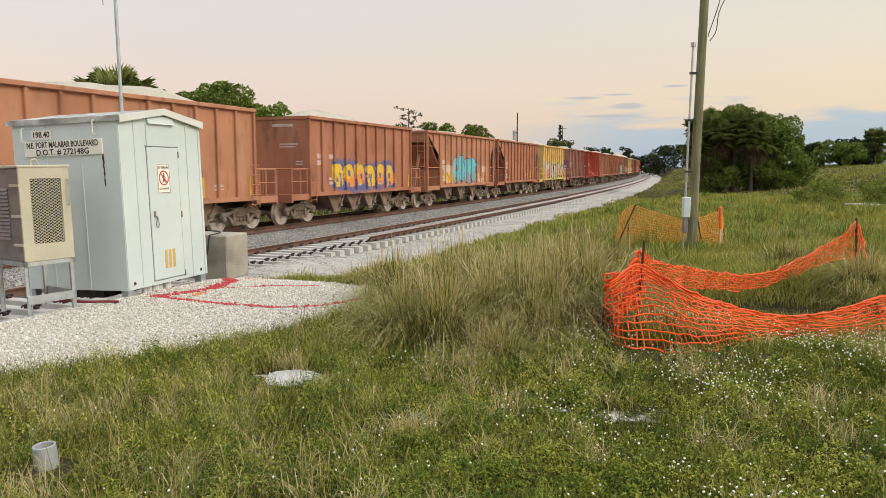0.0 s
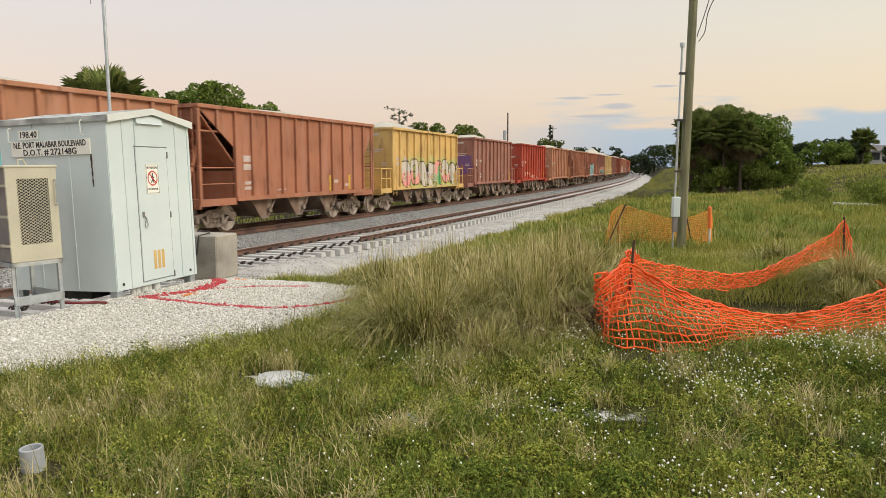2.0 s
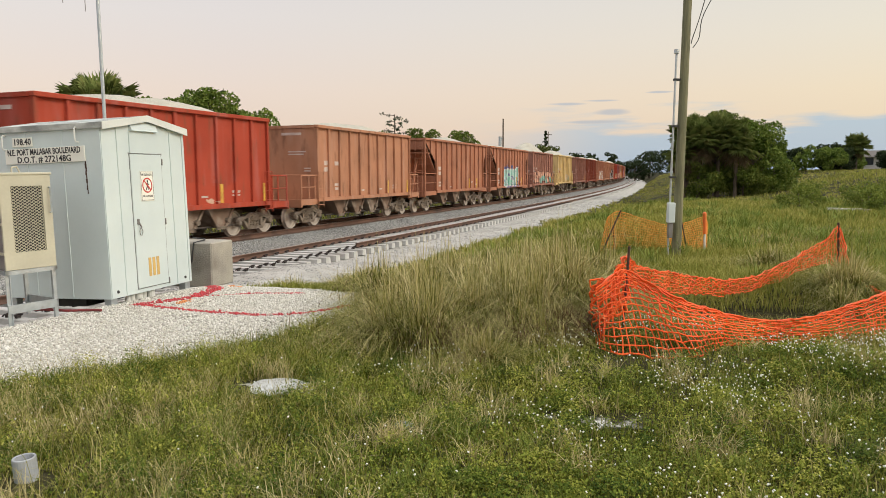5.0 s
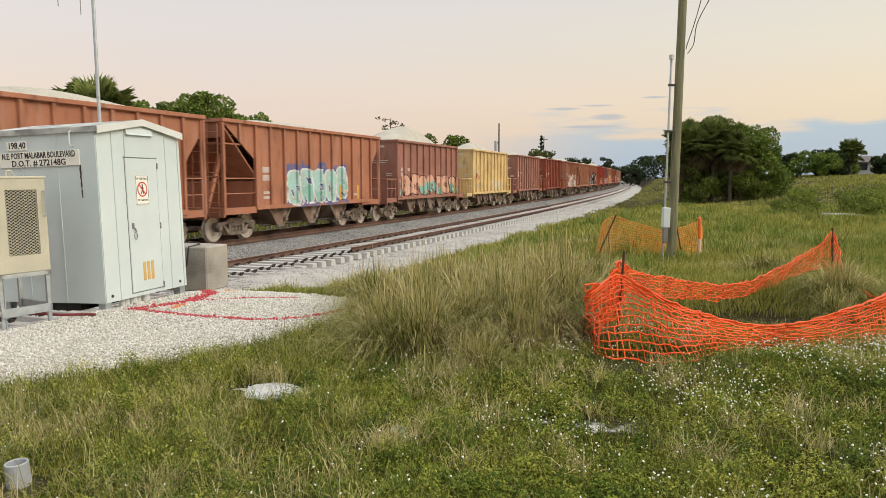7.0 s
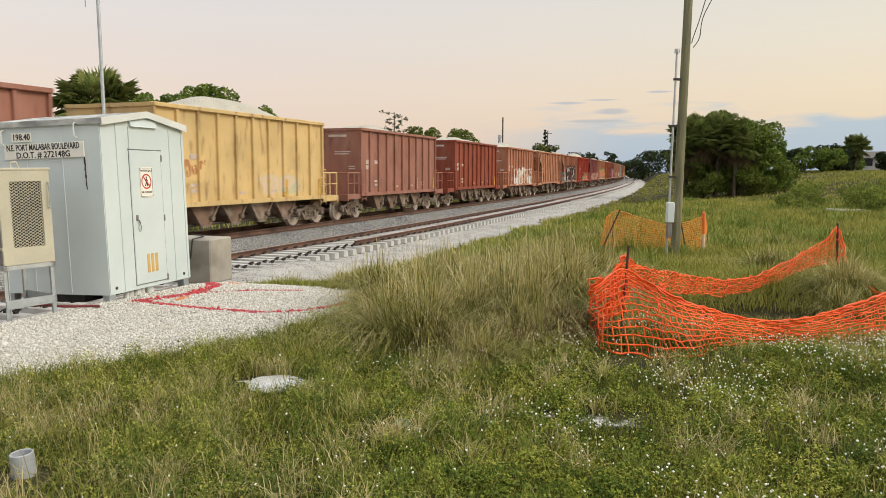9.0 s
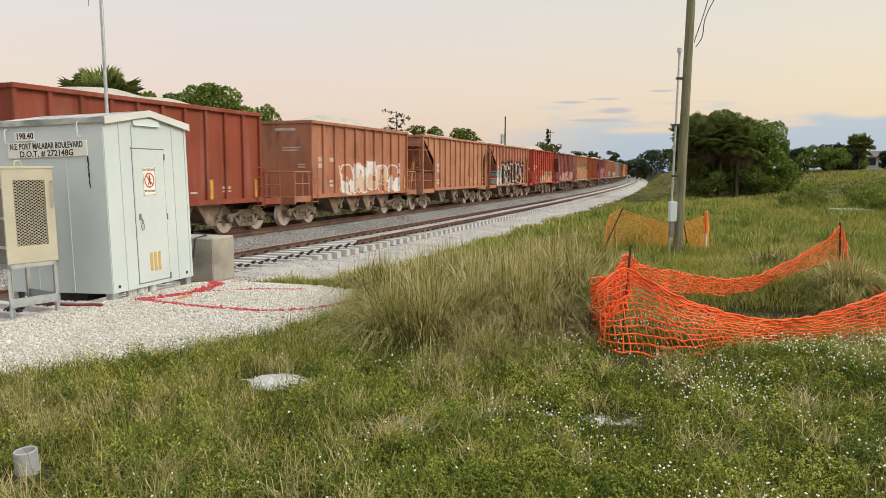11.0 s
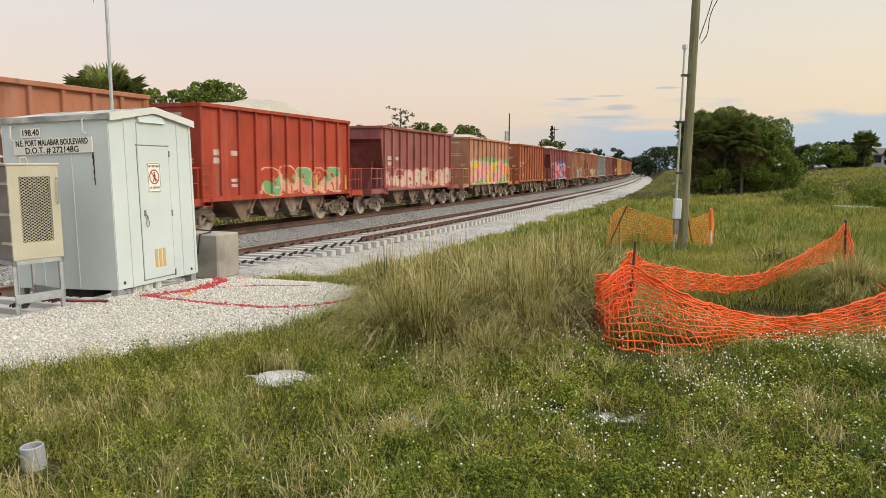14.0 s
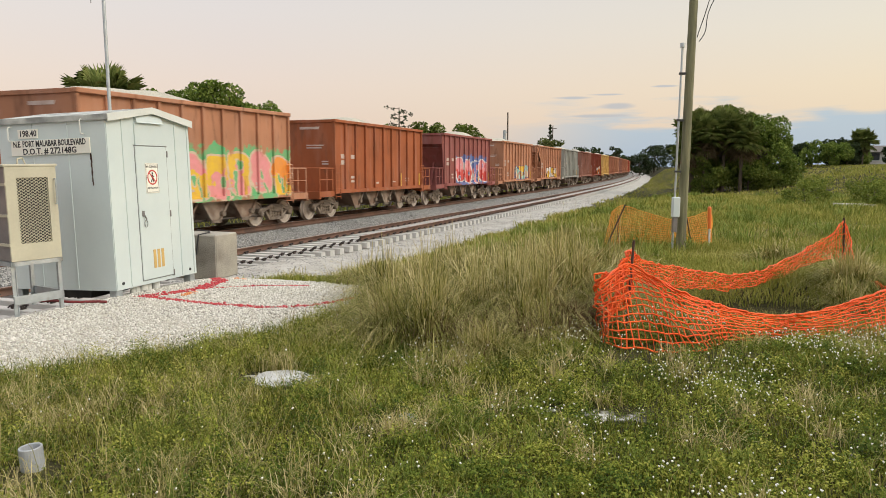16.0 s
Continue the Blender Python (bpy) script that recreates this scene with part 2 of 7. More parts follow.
# mixed greens and straw; lowest stops darkened to imitate shadow between blades
M["grass"] = foliage("grass", [(0.014, 0.025, 0.004), (0.078, 0.110, 0.012), (0.20, 0.22, 0.030), (0.35, 0.33, 0.07), (0.60, 0.51, 0.22)], tuft=1.3)
M["weed"] = foliage("weed", [(0.026, 0.048, 0.008), (0.095, 0.14, 0.018), (0.22, 0.265, 0.040), (0.40, 0.40, 0.085)], tuft=1.3)
M["tall_grass"] = foliage("tall_grass", [(0.018, 0.024, 0.005), (0.075, 0.088, 0.015), (0.185, 0.19, 0.037), (0.33, 0.305, 0.09), (0.58, 0.50, 0.23), (0.13, 0.072, 0.042)], tuft=2.2, share=0.38)
M["far_grass"] = foliage("far_grass", [(0.11, 0.14, 0.026), (0.235, 0.255, 0.048), (0.37, 0.355, 0.085), (0.56, 0.48, 0.18)], tuft=0.4, share=0.45)
M["leaf"] = foliage("leaf", [(0.045, 0.072, 0.014), (0.095, 0.135, 0.024), (0.16, 0.20, 0.040), (0.25, 0.26, 0.065)])
M["leaf_light"] = foliage("leaf_light", [(0.060, 0.085, 0.022), (0.095, 0.125, 0.034), (0.14, 0.155, 0.05), (0.17, 0.16, 0.06)])
M["leaf_far"] = foliage("leaf_far", [(0.026, 0.042, 0.018), (0.042, 0.062, 0.026), (0.065, 0.082, 0.036)])
M["frond"] = foliage("frond", [(0.08, 0.12, 0.032), (0.15, 0.195, 0.052), (0.23, 0.27, 0.08), (0.34, 0.31, 0.12)])
M["frond_dry"] = foliage("frond_dry", [(0.14, 0.105, 0.055), (0.20, 0.15, 0.08), (0.11, 0.09, 0.05)])
M["wall_far"] = plain("wall_far", (0.70, 0.68, 0.64), (0.62, 0.60, 0.56), 0.8)
M["roof_far"] = plain("roof_far", (0.16, 0.14, 0.13), (0.12, 0.11, 0.10), 0.9)
M["glass_far"] = plain("glass_far", (0.03, 0.035, 0.04), (0.05, 0.055, 0.06), 0.15)


def ground_material():
    """Soil under grass, white sand where 'sand' is 1, shell gravel where 'pad' is 1, grey ballast where 'ballast' is 1."""
    m, nt, N, L, p = nodes("ground")

    def named(key):
        n = N("ShaderNodeAttribute")
        n.attribute_name = key
        return n.outputs["Fac"]

    soil = mixed(nt, noisy(nt, 0.8, 6), (0.024, 0.026, 0.010), (0.080, 0.068, 0.032))
    soil = mixed(nt, noisy(nt, 14, 5), soil, (0.036, 0.036, 0.014))
    sand = mixed(nt, noisy(nt, 1.5, 6), (0.55, 0.54, 0.50), (0.40, 0.385, 0.35))
    sand = mixed(nt, noisy(nt, 22, 4, lo=0.5, hi=0.7), sand, (0.30, 0.285, 0.25))
    vo, co = N("ShaderNodeTexVoronoi"), N("ShaderNodeTexCoord")
    vo.inputs["Scale"].default_value = 26
    L(co.outputs["Object"], vo.inputs["Vector"])
    sp = N("ShaderNodeSeparateColor")
    L(vo.outputs["Color"], sp.inputs[0])
    pad = mixed(nt, sp.outputs[0], (0.40, 0.375, 0.31), (0.66, 0.63, 0.54))
    bal = mixed(nt, sp.outputs[1], (0.13, 0.13, 0.125), (0.35, 0.345, 0.33))
    edge = noisy(nt, 5, 5, lo=0.3, hi=0.7)

    def mask(key):
        r = N("ShaderNodeMapRange")
        r.inputs["From Min"].default_value, r.inputs["From Max"].default_value = 0.42, 0.62
        s, e = N("ShaderNodeMath"), N("ShaderNodeMath")
        s.operation, e.operation = "MULTIPLY", "ADD"
        e.inputs[1].default_value = 0.5
        L(edge, e.inputs[0])
        L(named(key), s.inputs[0]), L(e.outputs[0], s.inputs[1])
        L(s.outputs[0], r.inputs["Value"])
        return r.outputs[0]

    col = mixed(nt, mask("sand"), soil, sand)
    col = mixed(nt, mask("pad"), col, pad)
    col = mixed(nt, named("ballast"), col, bal)
    # rusty brown that also paints in the dark beneath the train
    col = mixed(nt, mathed(nt, "MULTIPLY", named("rust"), 0.92), col, mixed(nt, sp.outputs[2], (0.085, 0.05, 0.035), (0.19, 0.12, 0.085)))
    L(col, p.inputs["Base Color"])
    p.inputs["Roughness"].default_value, p.inputs["Specular IOR Level"].default_value = 0.95, 0.15
    bumped(nt, p, mathed(nt, "SUBTRACT", 1.0, vo.outputs["Distance"]), 0.6, 0.03)
    return m


M["ground"] = ground_material()


# ---- small helpers of the builder ----
def part(name, bm, material, parent=None, label="", smooth=False):
    """Links a bmesh as one mesh object, under a thing or a part."""
    me = bpy.data.meshes.new(name)
    bmesh.ops.recalc_face_normals(bm, faces=bm.faces)
    bm.to_mesh(me)
    bm.free()
    for mt in (material if isinstance(material, (list, tuple)) else [material]):
        me.materials.append(mt)
    if smooth:
        for f in me.polygons:
            f.use_smooth = True
    ob = new(name, me)
    ob.parent = parent
    return tagged(ob, label=label)


def raw(name, verts, faces, material, parent=None, smooth=False):
    me = bpy.data.meshes.new(name)
    verts = np.asarray(verts, dtype=np.float32).reshape(-1, 3)
    faces = np.asarray(faces, dtype=np.int32)
    k = faces.shape[1]
    me.vertices.add(len(verts))
    me.vertices.foreach_set("co", verts.ravel())
    me.loops.add(faces.size)
    me.loops.foreach_set("vertex_index", faces.ravel())
    me.polygons.add(len(faces))
    me.polygons.foreach_set("loop_start", np.arange(0, faces.size, k, dtype=np.int32))
    me.polygons.foreach_set("loop_total", np.full(len(faces), k, dtype=np.int32))
    if smooth:
        me.polygons.foreach_set("use_smooth", np.ones(len(faces), dtype=bool))
    me.materials.append(material)
    me.update(calc_edges=True)
    ob = new(name, me)
    ob.parent = parent
    return ob


def thing(name, m, label, category, group=""):
    e = new(name)
    e.empty_display_size = 0.2
    e.matrix_world = m
    return tagged(e, label, category, group)


def box(bm, x0, x1, y0, y1, z0, z1, bevel=0.0, mat=0):
    r = bmesh.ops.create_cube(bm, size=1, matrix=Matrix.Translation(((x0 + x1) / 2, (y0 + y1) / 2, (z0 + z1) / 2)) @ Matrix.Diagonal((x1 - x0, y1 - y0, z1 - z0, 1)))
    fs = set(f for v in r["verts"] for f in v.link_faces)
    for f in fs:
        f.material_index = mat
    if bevel:
        bmesh.ops.bevel(bm, geom=list(set(e for v in r["verts"] for e in v.link_edges)), offset=bevel, segments=1, affect="EDGES")


def prism(bm, pts, axis, lo, hi, mat=0):
    """A polygon of 2D points pushed along an axis from lo to hi."""
    def at(p, h):
        return {"x": (h, p[0], p[1]), "y": (p[0], h, p[1]), "z": (p[0], p[1], h)}[axis]
    a, b = [bm.verts.new(at(p, lo)) for p in pts], [bm.verts.new(at(p, hi)) for p in pts]
    fs = [bm.faces.new(a), bm.faces.new(b[::-1])]
    for i in range(len(pts)):
        j = (i + 1) % len(pts)
        fs.append(bm.faces.new((a[j], a[i], b[i], b[j])))
    for f in fs:
        f.material_index = mat


def rod(bm, p, q, r, seg=8, r2=None, mat=0):
    p, q = Vector(p), Vector(q)
    d = q - p
    m = Matrix.Translation((p + q) / 2) @ d.to_track_quat("Z", "Y").to_matrix().to_4x4()
    res = bmesh.ops.create_cone(bm, cap_ends=True, segments=seg, radius1=r, radius2=r if r2 is None else r2, depth=d.length, matrix=m)
    for f in set(f for v in res["verts"] for f in v.link_faces):
        f.material_index = mat


def tube(bm, pts, r, seg=6):
    """One bent pipe through the points."""
    pts = [Vector(p) for p in pts]
    rings = []
    for i, p in enumerate(pts):
        d = (pts[min(i + 1, len(pts) - 1)] - pts[max(i - 1, 0)]).normalized()
        s = d.cross(Vector((0.3, 0.2, 1)) if abs(d.z) < 0.8 else Vector((1, 0.2, 0))).normalized()
        t = d.cross(s)
        rings.append([bm.verts.new(p + (s * math.cos(2 * math.pi * k / seg) + t * math.sin(2 * math.pi * k / seg)) * r) for k in range(seg)])
    for a, b in zip(rings, rings[1:]):
        for k in range(seg):
            bm.faces.new((a[k], a[(k + 1) % seg], b[(k + 1) % seg], b[k]))
    bm.faces.new(rings[0]), bm.faces.new(rings[-1][::-1])


def lathe(bm, prof, axis="y", seg=24, centre=(0, 0, 0), mat=0):
    """prof: (along the axis, radius)."""
    rings = []
    for h, r in prof:
        ring = []
        for i in range(seg):
            a = 2 * math.pi * i / seg
            c, s = r * math.cos(a), r * math.sin(a)
            v = {"y": (c, h, s), "z": (c, s, h), "x": (h, c, s)}[axis]
            ring.append(bm.verts.new(Vector(v) + Vector(centre)))
        rings.append(ring)
    for a, b in zip(rings, rings[1:]):
        for i in range(seg):
            f = bm.faces.new((a[i], a[(i + 1) % seg], b[(i + 1) % seg], b[i]))
            f.material_index = mat
    for ring in (rings[0], rings[-1]):
        try:
            bm.faces.new(ring).material_index = mat
        except ValueError:
            pass


# ---- plan: the railway's line, and places by way along it (s) and distance from it (u) ----
STEP = 0.25
S_TAB = np.arange(-1000, 2600, STEP)
_sc = np.clip(S_TAB, -90, 345)
TH_TAB = np.radians(21.796 - 0.041 * _sc + 5.8e-5 * _sc * _sc)
X_TAB, Y_TAB = np.cumsum(np.sin(TH_TAB)) * STEP, np.cumsum(np.cos(TH_TAB)) * STEP
_i0 = int(np.argmin(abs(S_TAB)))
X_TAB, Y_TAB = X_TAB - X_TAB[_i0] - 5.857, Y_TAB - Y_TAB[_i0] + 29.0
RAIL_Z, NEAR_Z, NEAR_U = -0.40, -0.70, 3.70     # rail heads of the two tracks, distance between them
BASE_Z = -1.08


def place(s, u):
    th = np.interp(s, S_TAB, TH_TAB)
    return np.interp(s, S_TAB, X_TAB) + np.cos(th) * u, np.interp(s, S_TAB, Y_TAB) - np.sin(th) * u, th


def plan(x, y):
    """(s, u) of points of the plan."""
    x, y = np.asarray(x, float), np.asarray(y, float)
    s = (y - 29) / 0.94
    for _ in range(6):
        px, py, th = place(s, 0)
        s = s + (x - px) * np.sin(th) + (y - py) * np.cos(th)
    px, py, th = place(s, 0)
    return s, (x - px) * np.cos(th) - (y - py) * np.sin(th)


def soft(x, a, b):
    t = np.clip((x - a) / (b - a), 0, 1)
    return t * t * (3 - 2 * t)


def waves(x, y):
    return (np.sin(1.3 * x + 0.7 * y) + np.sin(0.6 * x - 1.1 * y + 2) + np.sin(2.3 * x + 1.9 * y + 1) * 0.5 + np.sin(3.7 * y - 2.9 * x) * 0.4) / 2.9


def height(x, y, s=None, u=None):
    """The ground's height."""
    if s is None:
        s, u = plan(x, y)
    z = np.interp(u, [-40, -8, -5, -3.2, 6.0, 6.9, 8.4, 9.0], [-0.6, -0.7, -0.9, BASE_Z, BASE_Z, BASE_Z + 0.05, -0.12, 0.0])
    z2 = np.interp(u, [-40, -8, -5, -3.2, 7.0, 8.2, 10.0, 11.6, 13.4], [-0.6, -0.7, -0.9, BASE_Z, BASE_Z, BASE_Z + 0.06, -0.66, -0.25, 0.0])
    heap_ = soft(u, NEAR_U + 0.85, NEAR_U + 1.2) * (1 - soft(u, 6.0, 7.2)) * (1 - soft(s, -7.5, -4.5)) * soft(s, -40, -30)
    m = soft(s, -16.0, -11.5)
    z = z * (1 - m) + z2 * m + heap_ * 0.23
    top = soft(u, 6.8, 11)
    z = z + waves(x, y) * 0.035 * top * (1 - pad_mask(x, y)) + waves(x * 0.13, y * 0.13) * 0.15 * top * soft(y, 14, 40)
    z = z - (0.45 * soft(y, 24, 70) + 0.5 * soft(y, 30, 80) * (1 - soft(u, 18, 45))) * top
    z = z + 2.5 * soft(x, 24, 62) * soft(y, 40, 78) * top          # rise towards the houses
    z = z - 0.85 * np.exp(-(((x - 4.1) / 1.1) ** 2 + ((y - 9.0) / 0.9) ** 2))      # the dug pit
    z = z + 0.10 * np.exp(-(((x - 3.3) / 1.8) ** 2 + ((y - 5.9) / 0.5) ** 2))
    return z


def pad_mask(x, y):
    """1 on the shell-gravel pad round the cabin."""
    w = waves(x * 1.7, y * 1.7) * 0.12
    near = 5.55 + (x + 3.85) * 0.55 + np.maximum(x + 2.3, 0) * 0.95 + w
    far = 12.3 - (x + 3.3) * 0.85 + w
    m = soft(y, near - 0.15, near + 0.2) * (1 - soft(y, far - 0.25, far + 0.15)) * (1 - soft(x, -1.15 + w, -0.8 + w))
    _, u = plan(x, y)
    return m * soft(u, 7.6, 8.3)


def sand_mask(x, y, s, u):
    road = soft(u, -3.0, -2.2) * (1 - soft(u, 7.0 + waves(x, y) * 0.5, 8.0 + waves(x, y) * 0.5))

    def spot(cx, cy, rx, ry):
        return np.clip(1.35 - np.sqrt(((x - cx) / rx) ** 2 + ((y - cy) / ry) ** 2) + 0.25 * waves(x * 4, y * 4), 0, 1)
    spots = np.maximum.reduce([spot(1.25, 4.85, 0.42, 0.16), spot(0.82, 4.95, 0.16, 0.12), spot(2.5, 4.12, 0.26, 0.08) * 0.8, spot(2.75, 4.3, 0.2, 0.1) * 0.8,
                               spot(8.5, 11.3, 1.0, 0.25)])
    return np.maximum(road, spots * 0.68)


def stretched(lo, a, b, hi, fine, growth):
    mid = np.arange(a, b, fine)
    out_, st, v = [], fine, b
    while v < hi:
        out_.append(v)
        st *= growth
        v += st
    left, st, v = [], fine, a
    while v > lo:
        st *= growth
        v -= st
        left.append(v)
    return np.concatenate([left[::-1], mid, out_, [hi]])


def build_ground():
    s = stretched(-900, -26, -4, 2400, 0.16, 1.05)
    u = stretched(-800, 5.8, 21, 1500, 0.16, 1.07)
    u = np.unique(np.concatenate([u, [-3.2, -2.6, -2.2, 1.5, 2.0, 2.4]]))
    S, U = np.meshgrid(s, u, indexing="ij")
    x, y, _ = place(S, U)
    z = height(x, y, S, U)
    n, k = S.shape
    i = np.arange(n * k).reshape(n, k)
    faces = np.stack([i[:-1, :-1], i[:-1, 1:], i[1:, 1:], i[1:, :-1]], -1).reshape(-1, 4)
    ob = raw("ground", np.stack([x, y, z], -1), faces, M["ground"], smooth=True)
    for key, val in (("sand", sand_mask(x, y, S, U)), ("pad", pad_mask(x, y)), ("ballast", 0.85 * soft(U, 2.3, 2.7) * (1 - soft(U, 4.5, 4.95))), ("rust", 0 * x)):
        at = ob.data.attributes.new(key, "FLOAT", "POINT")
        at.data.foreach_set("value", val.astype(np.float32).ravel())
    return tagged(ob, "grassy sandy ground with a white shell gravel pad", "ground", kind="structure")


build_ground()


# ---- railway ----
def sweep(s, prof, u0, z0):
    """Vertices and quads of a closed profile of (du, dz) swept along the line at u0, z0."""
    prof = np.asarray(prof, float)
    k = len(prof)
    S, P = np.meshgrid(s, np.arange(k), indexing="ij")
    x, y, _ = place(S, u0 + prof[P, 0])
    z = z0 + prof[P, 1]
    i = np.arange(S.size).reshape(S.shape)
    faces = np.stack([i[:-1, :], np.roll(i, -1, 1)[:-1, :], np.roll(i, -1, 1)[1:, :], i[1:, :]], -1).reshape(-1, 4)
    return np.stack([x, y, z], -1).reshape(-1, 3), faces


RAIL = [(-0.075, -0.17), (0.075, -0.17), (0.075, -0.158), (0.012, -0.14), (0.009, -0.05), (0.037, -0.035), (0.037, -0.002), (-0.037, -0.002), (-0.037, -0.035), (-0.009, -0.05), (-0.012, -0.14), (-0.075, -0.158)]
HEAD = [(-0.036, -0.012), (0.036, -0.012), (0.036, -0.003), (0.030, 0.0), (-0.030, 0.0), (-0.036, -0.003)]


def rail(parent, u, z, s0, s1, head):
    s = np.concatenate([np.arange(s0, min(s1, 120), 2.0), np.arange(max(120, s0), s1, 6.0), [s1]])
    v, f = sweep(s, RAIL, u, z)
    ob = raw("rail", v, f, M["rail_rust"], parent)
    v, f = sweep(s, HEAD, u, z + 0.001)
    raw("rail_head", v, f, M[head], ob)
    return ob


def tie_mesh():
    bm = bmesh.new()
    sec = [(-0.14, 0), (0.14, 0), (0.115, 0.2), (-0.115, 0.2)]
    prism(bm, sec, "x", -1.28, 1.28)          # long way = x, sections in (y, z)
    bmesh.ops.bevel(bm, geom=[e for e in bm.edges if e.calc_length() > 1], offset=0.012, segments=1, affect="EDGES")
    me = bpy.data.meshes.new("tie")
    bmesh.ops.recalc_face_normals(bm, faces=bm.faces)
    bm.to_mesh(me)
    bm.free()
    me.materials.append(M["tie_concrete"])
    return me


def build_tracks():
    rng = random.Random(3)
    old = tagged(new("railway_track"), "ballasted railway track with rusty rails carrying the train", "railway track", kind="structure")
    far = 345
    v, f = sweep(np.concatenate([np.arange(-80, 60, 0.5), np.arange(60, far, 4)]),
                 [(-2.9, -0.72), (-1.75, -0.20), (-0.9, -0.165), (0, -0.20), (1.0, -0.165), (1.25, -0.175), (2.0, -0.30), (2.75, -0.72)], 0, RAIL_Z)
    bed = raw("ballast", v, f, M["ground"], old)
    # bed browned between the rails: stain, plus shade under the cars as colour
    ring = np.tile([0.0, 0.0, 1.0, 1.0, 1.0, 0.0, 0.0, 0.0], len(v) // 8)
    for key, val in (("sand", 0 * ring), ("pad", 0 * ring), ("ballast", 1 + 0 * ring), ("rust", ring)):
        at = bed.data.attributes.new(key, "FLOAT", "POINT")
        at.data.foreach_set("value", val.astype(np.float32))
    bed["kind"] = "stuff"
    for u in (-0.75, 0.75):
        rail(old, u, RAIL_Z, -80, far, "rail_shine")
    newer = tagged(new("railway_track"), "new railway track on bare white concrete ties, one rail cut short", "railway track", kind="structure")
    rail(newer, NEAR_U - 0.75, NEAR_Z, -80, far, "rail_head")
    rail(newer, NEAR_U + 0.75, NEAR_Z, -2.23, far, "rail_head")
    me = tie_mesh()
    clip = bmesh.new()
    for sgn in (-1, 1):
        for dy in (-0.12, 0.12):
            x = sgn * 0.75 + dy
            box(clip, x - 0.025, x + 0.025, -0.045, 0.045, 0.196, 0.245)
            tube(clip, [(x - 0.045, -0.075, 0.225), (x + 0.02, -0.085, 0.265), (x + 0.05, -0.04, 0.275), (x - 0.02, 0.0, 0.27), (x + 0.05, 0.04, 0.275), (x + 0.02, 0.085, 0.265), (x - 0.045, 0.075, 0.225)], 0.016, 5)
    cm = bpy.data.meshes.new("rail_clip")
    clip.to_mesh(cm)
    clip.free()
    cm.materials.append(M["clip_iron"])
    rest = bmesh.new()
    n = 0
    s = -24.0
    while s < 220:
        x, y, th = place(s, NEAR_U)
        m = pose(float(x), float(y), NEAR_Z - 0.372 + rng.uniform(-0.012, 0.012), 0, rng.uniform(-0.3, 0.3), -math.degrees(float(th)) + rng.uniform(-1.6, 1.6))
        if n < 290:
            o = new("tie", me)
            o.parent, o.matrix_world = newer, m
            if s < 40:
                c = new("rail_clip", cm)
                c.parent, c.matrix_world = newer, m @ Matrix.Translation((0, 0, 0.0))
        else:
            bmesh.ops.create_cube(rest, size=1, matrix=m @ Matrix.Translation((0, 0, 0.1)) @ Matrix.Diagonal((2.56, 0.26, 0.2, 1)))
        n += 1
        s += 0.61 + rng.uniform(-0.03, 0.03)
    o = part("ties", rest, M["tie_concrete"], newer)
    o["kind"] = "stuff"


build_tracks()


# ---- the train ----
CAR_0, SPEED, PITCH, WHEEL_R = 3.061, 14.5905, 12.424, 0.44


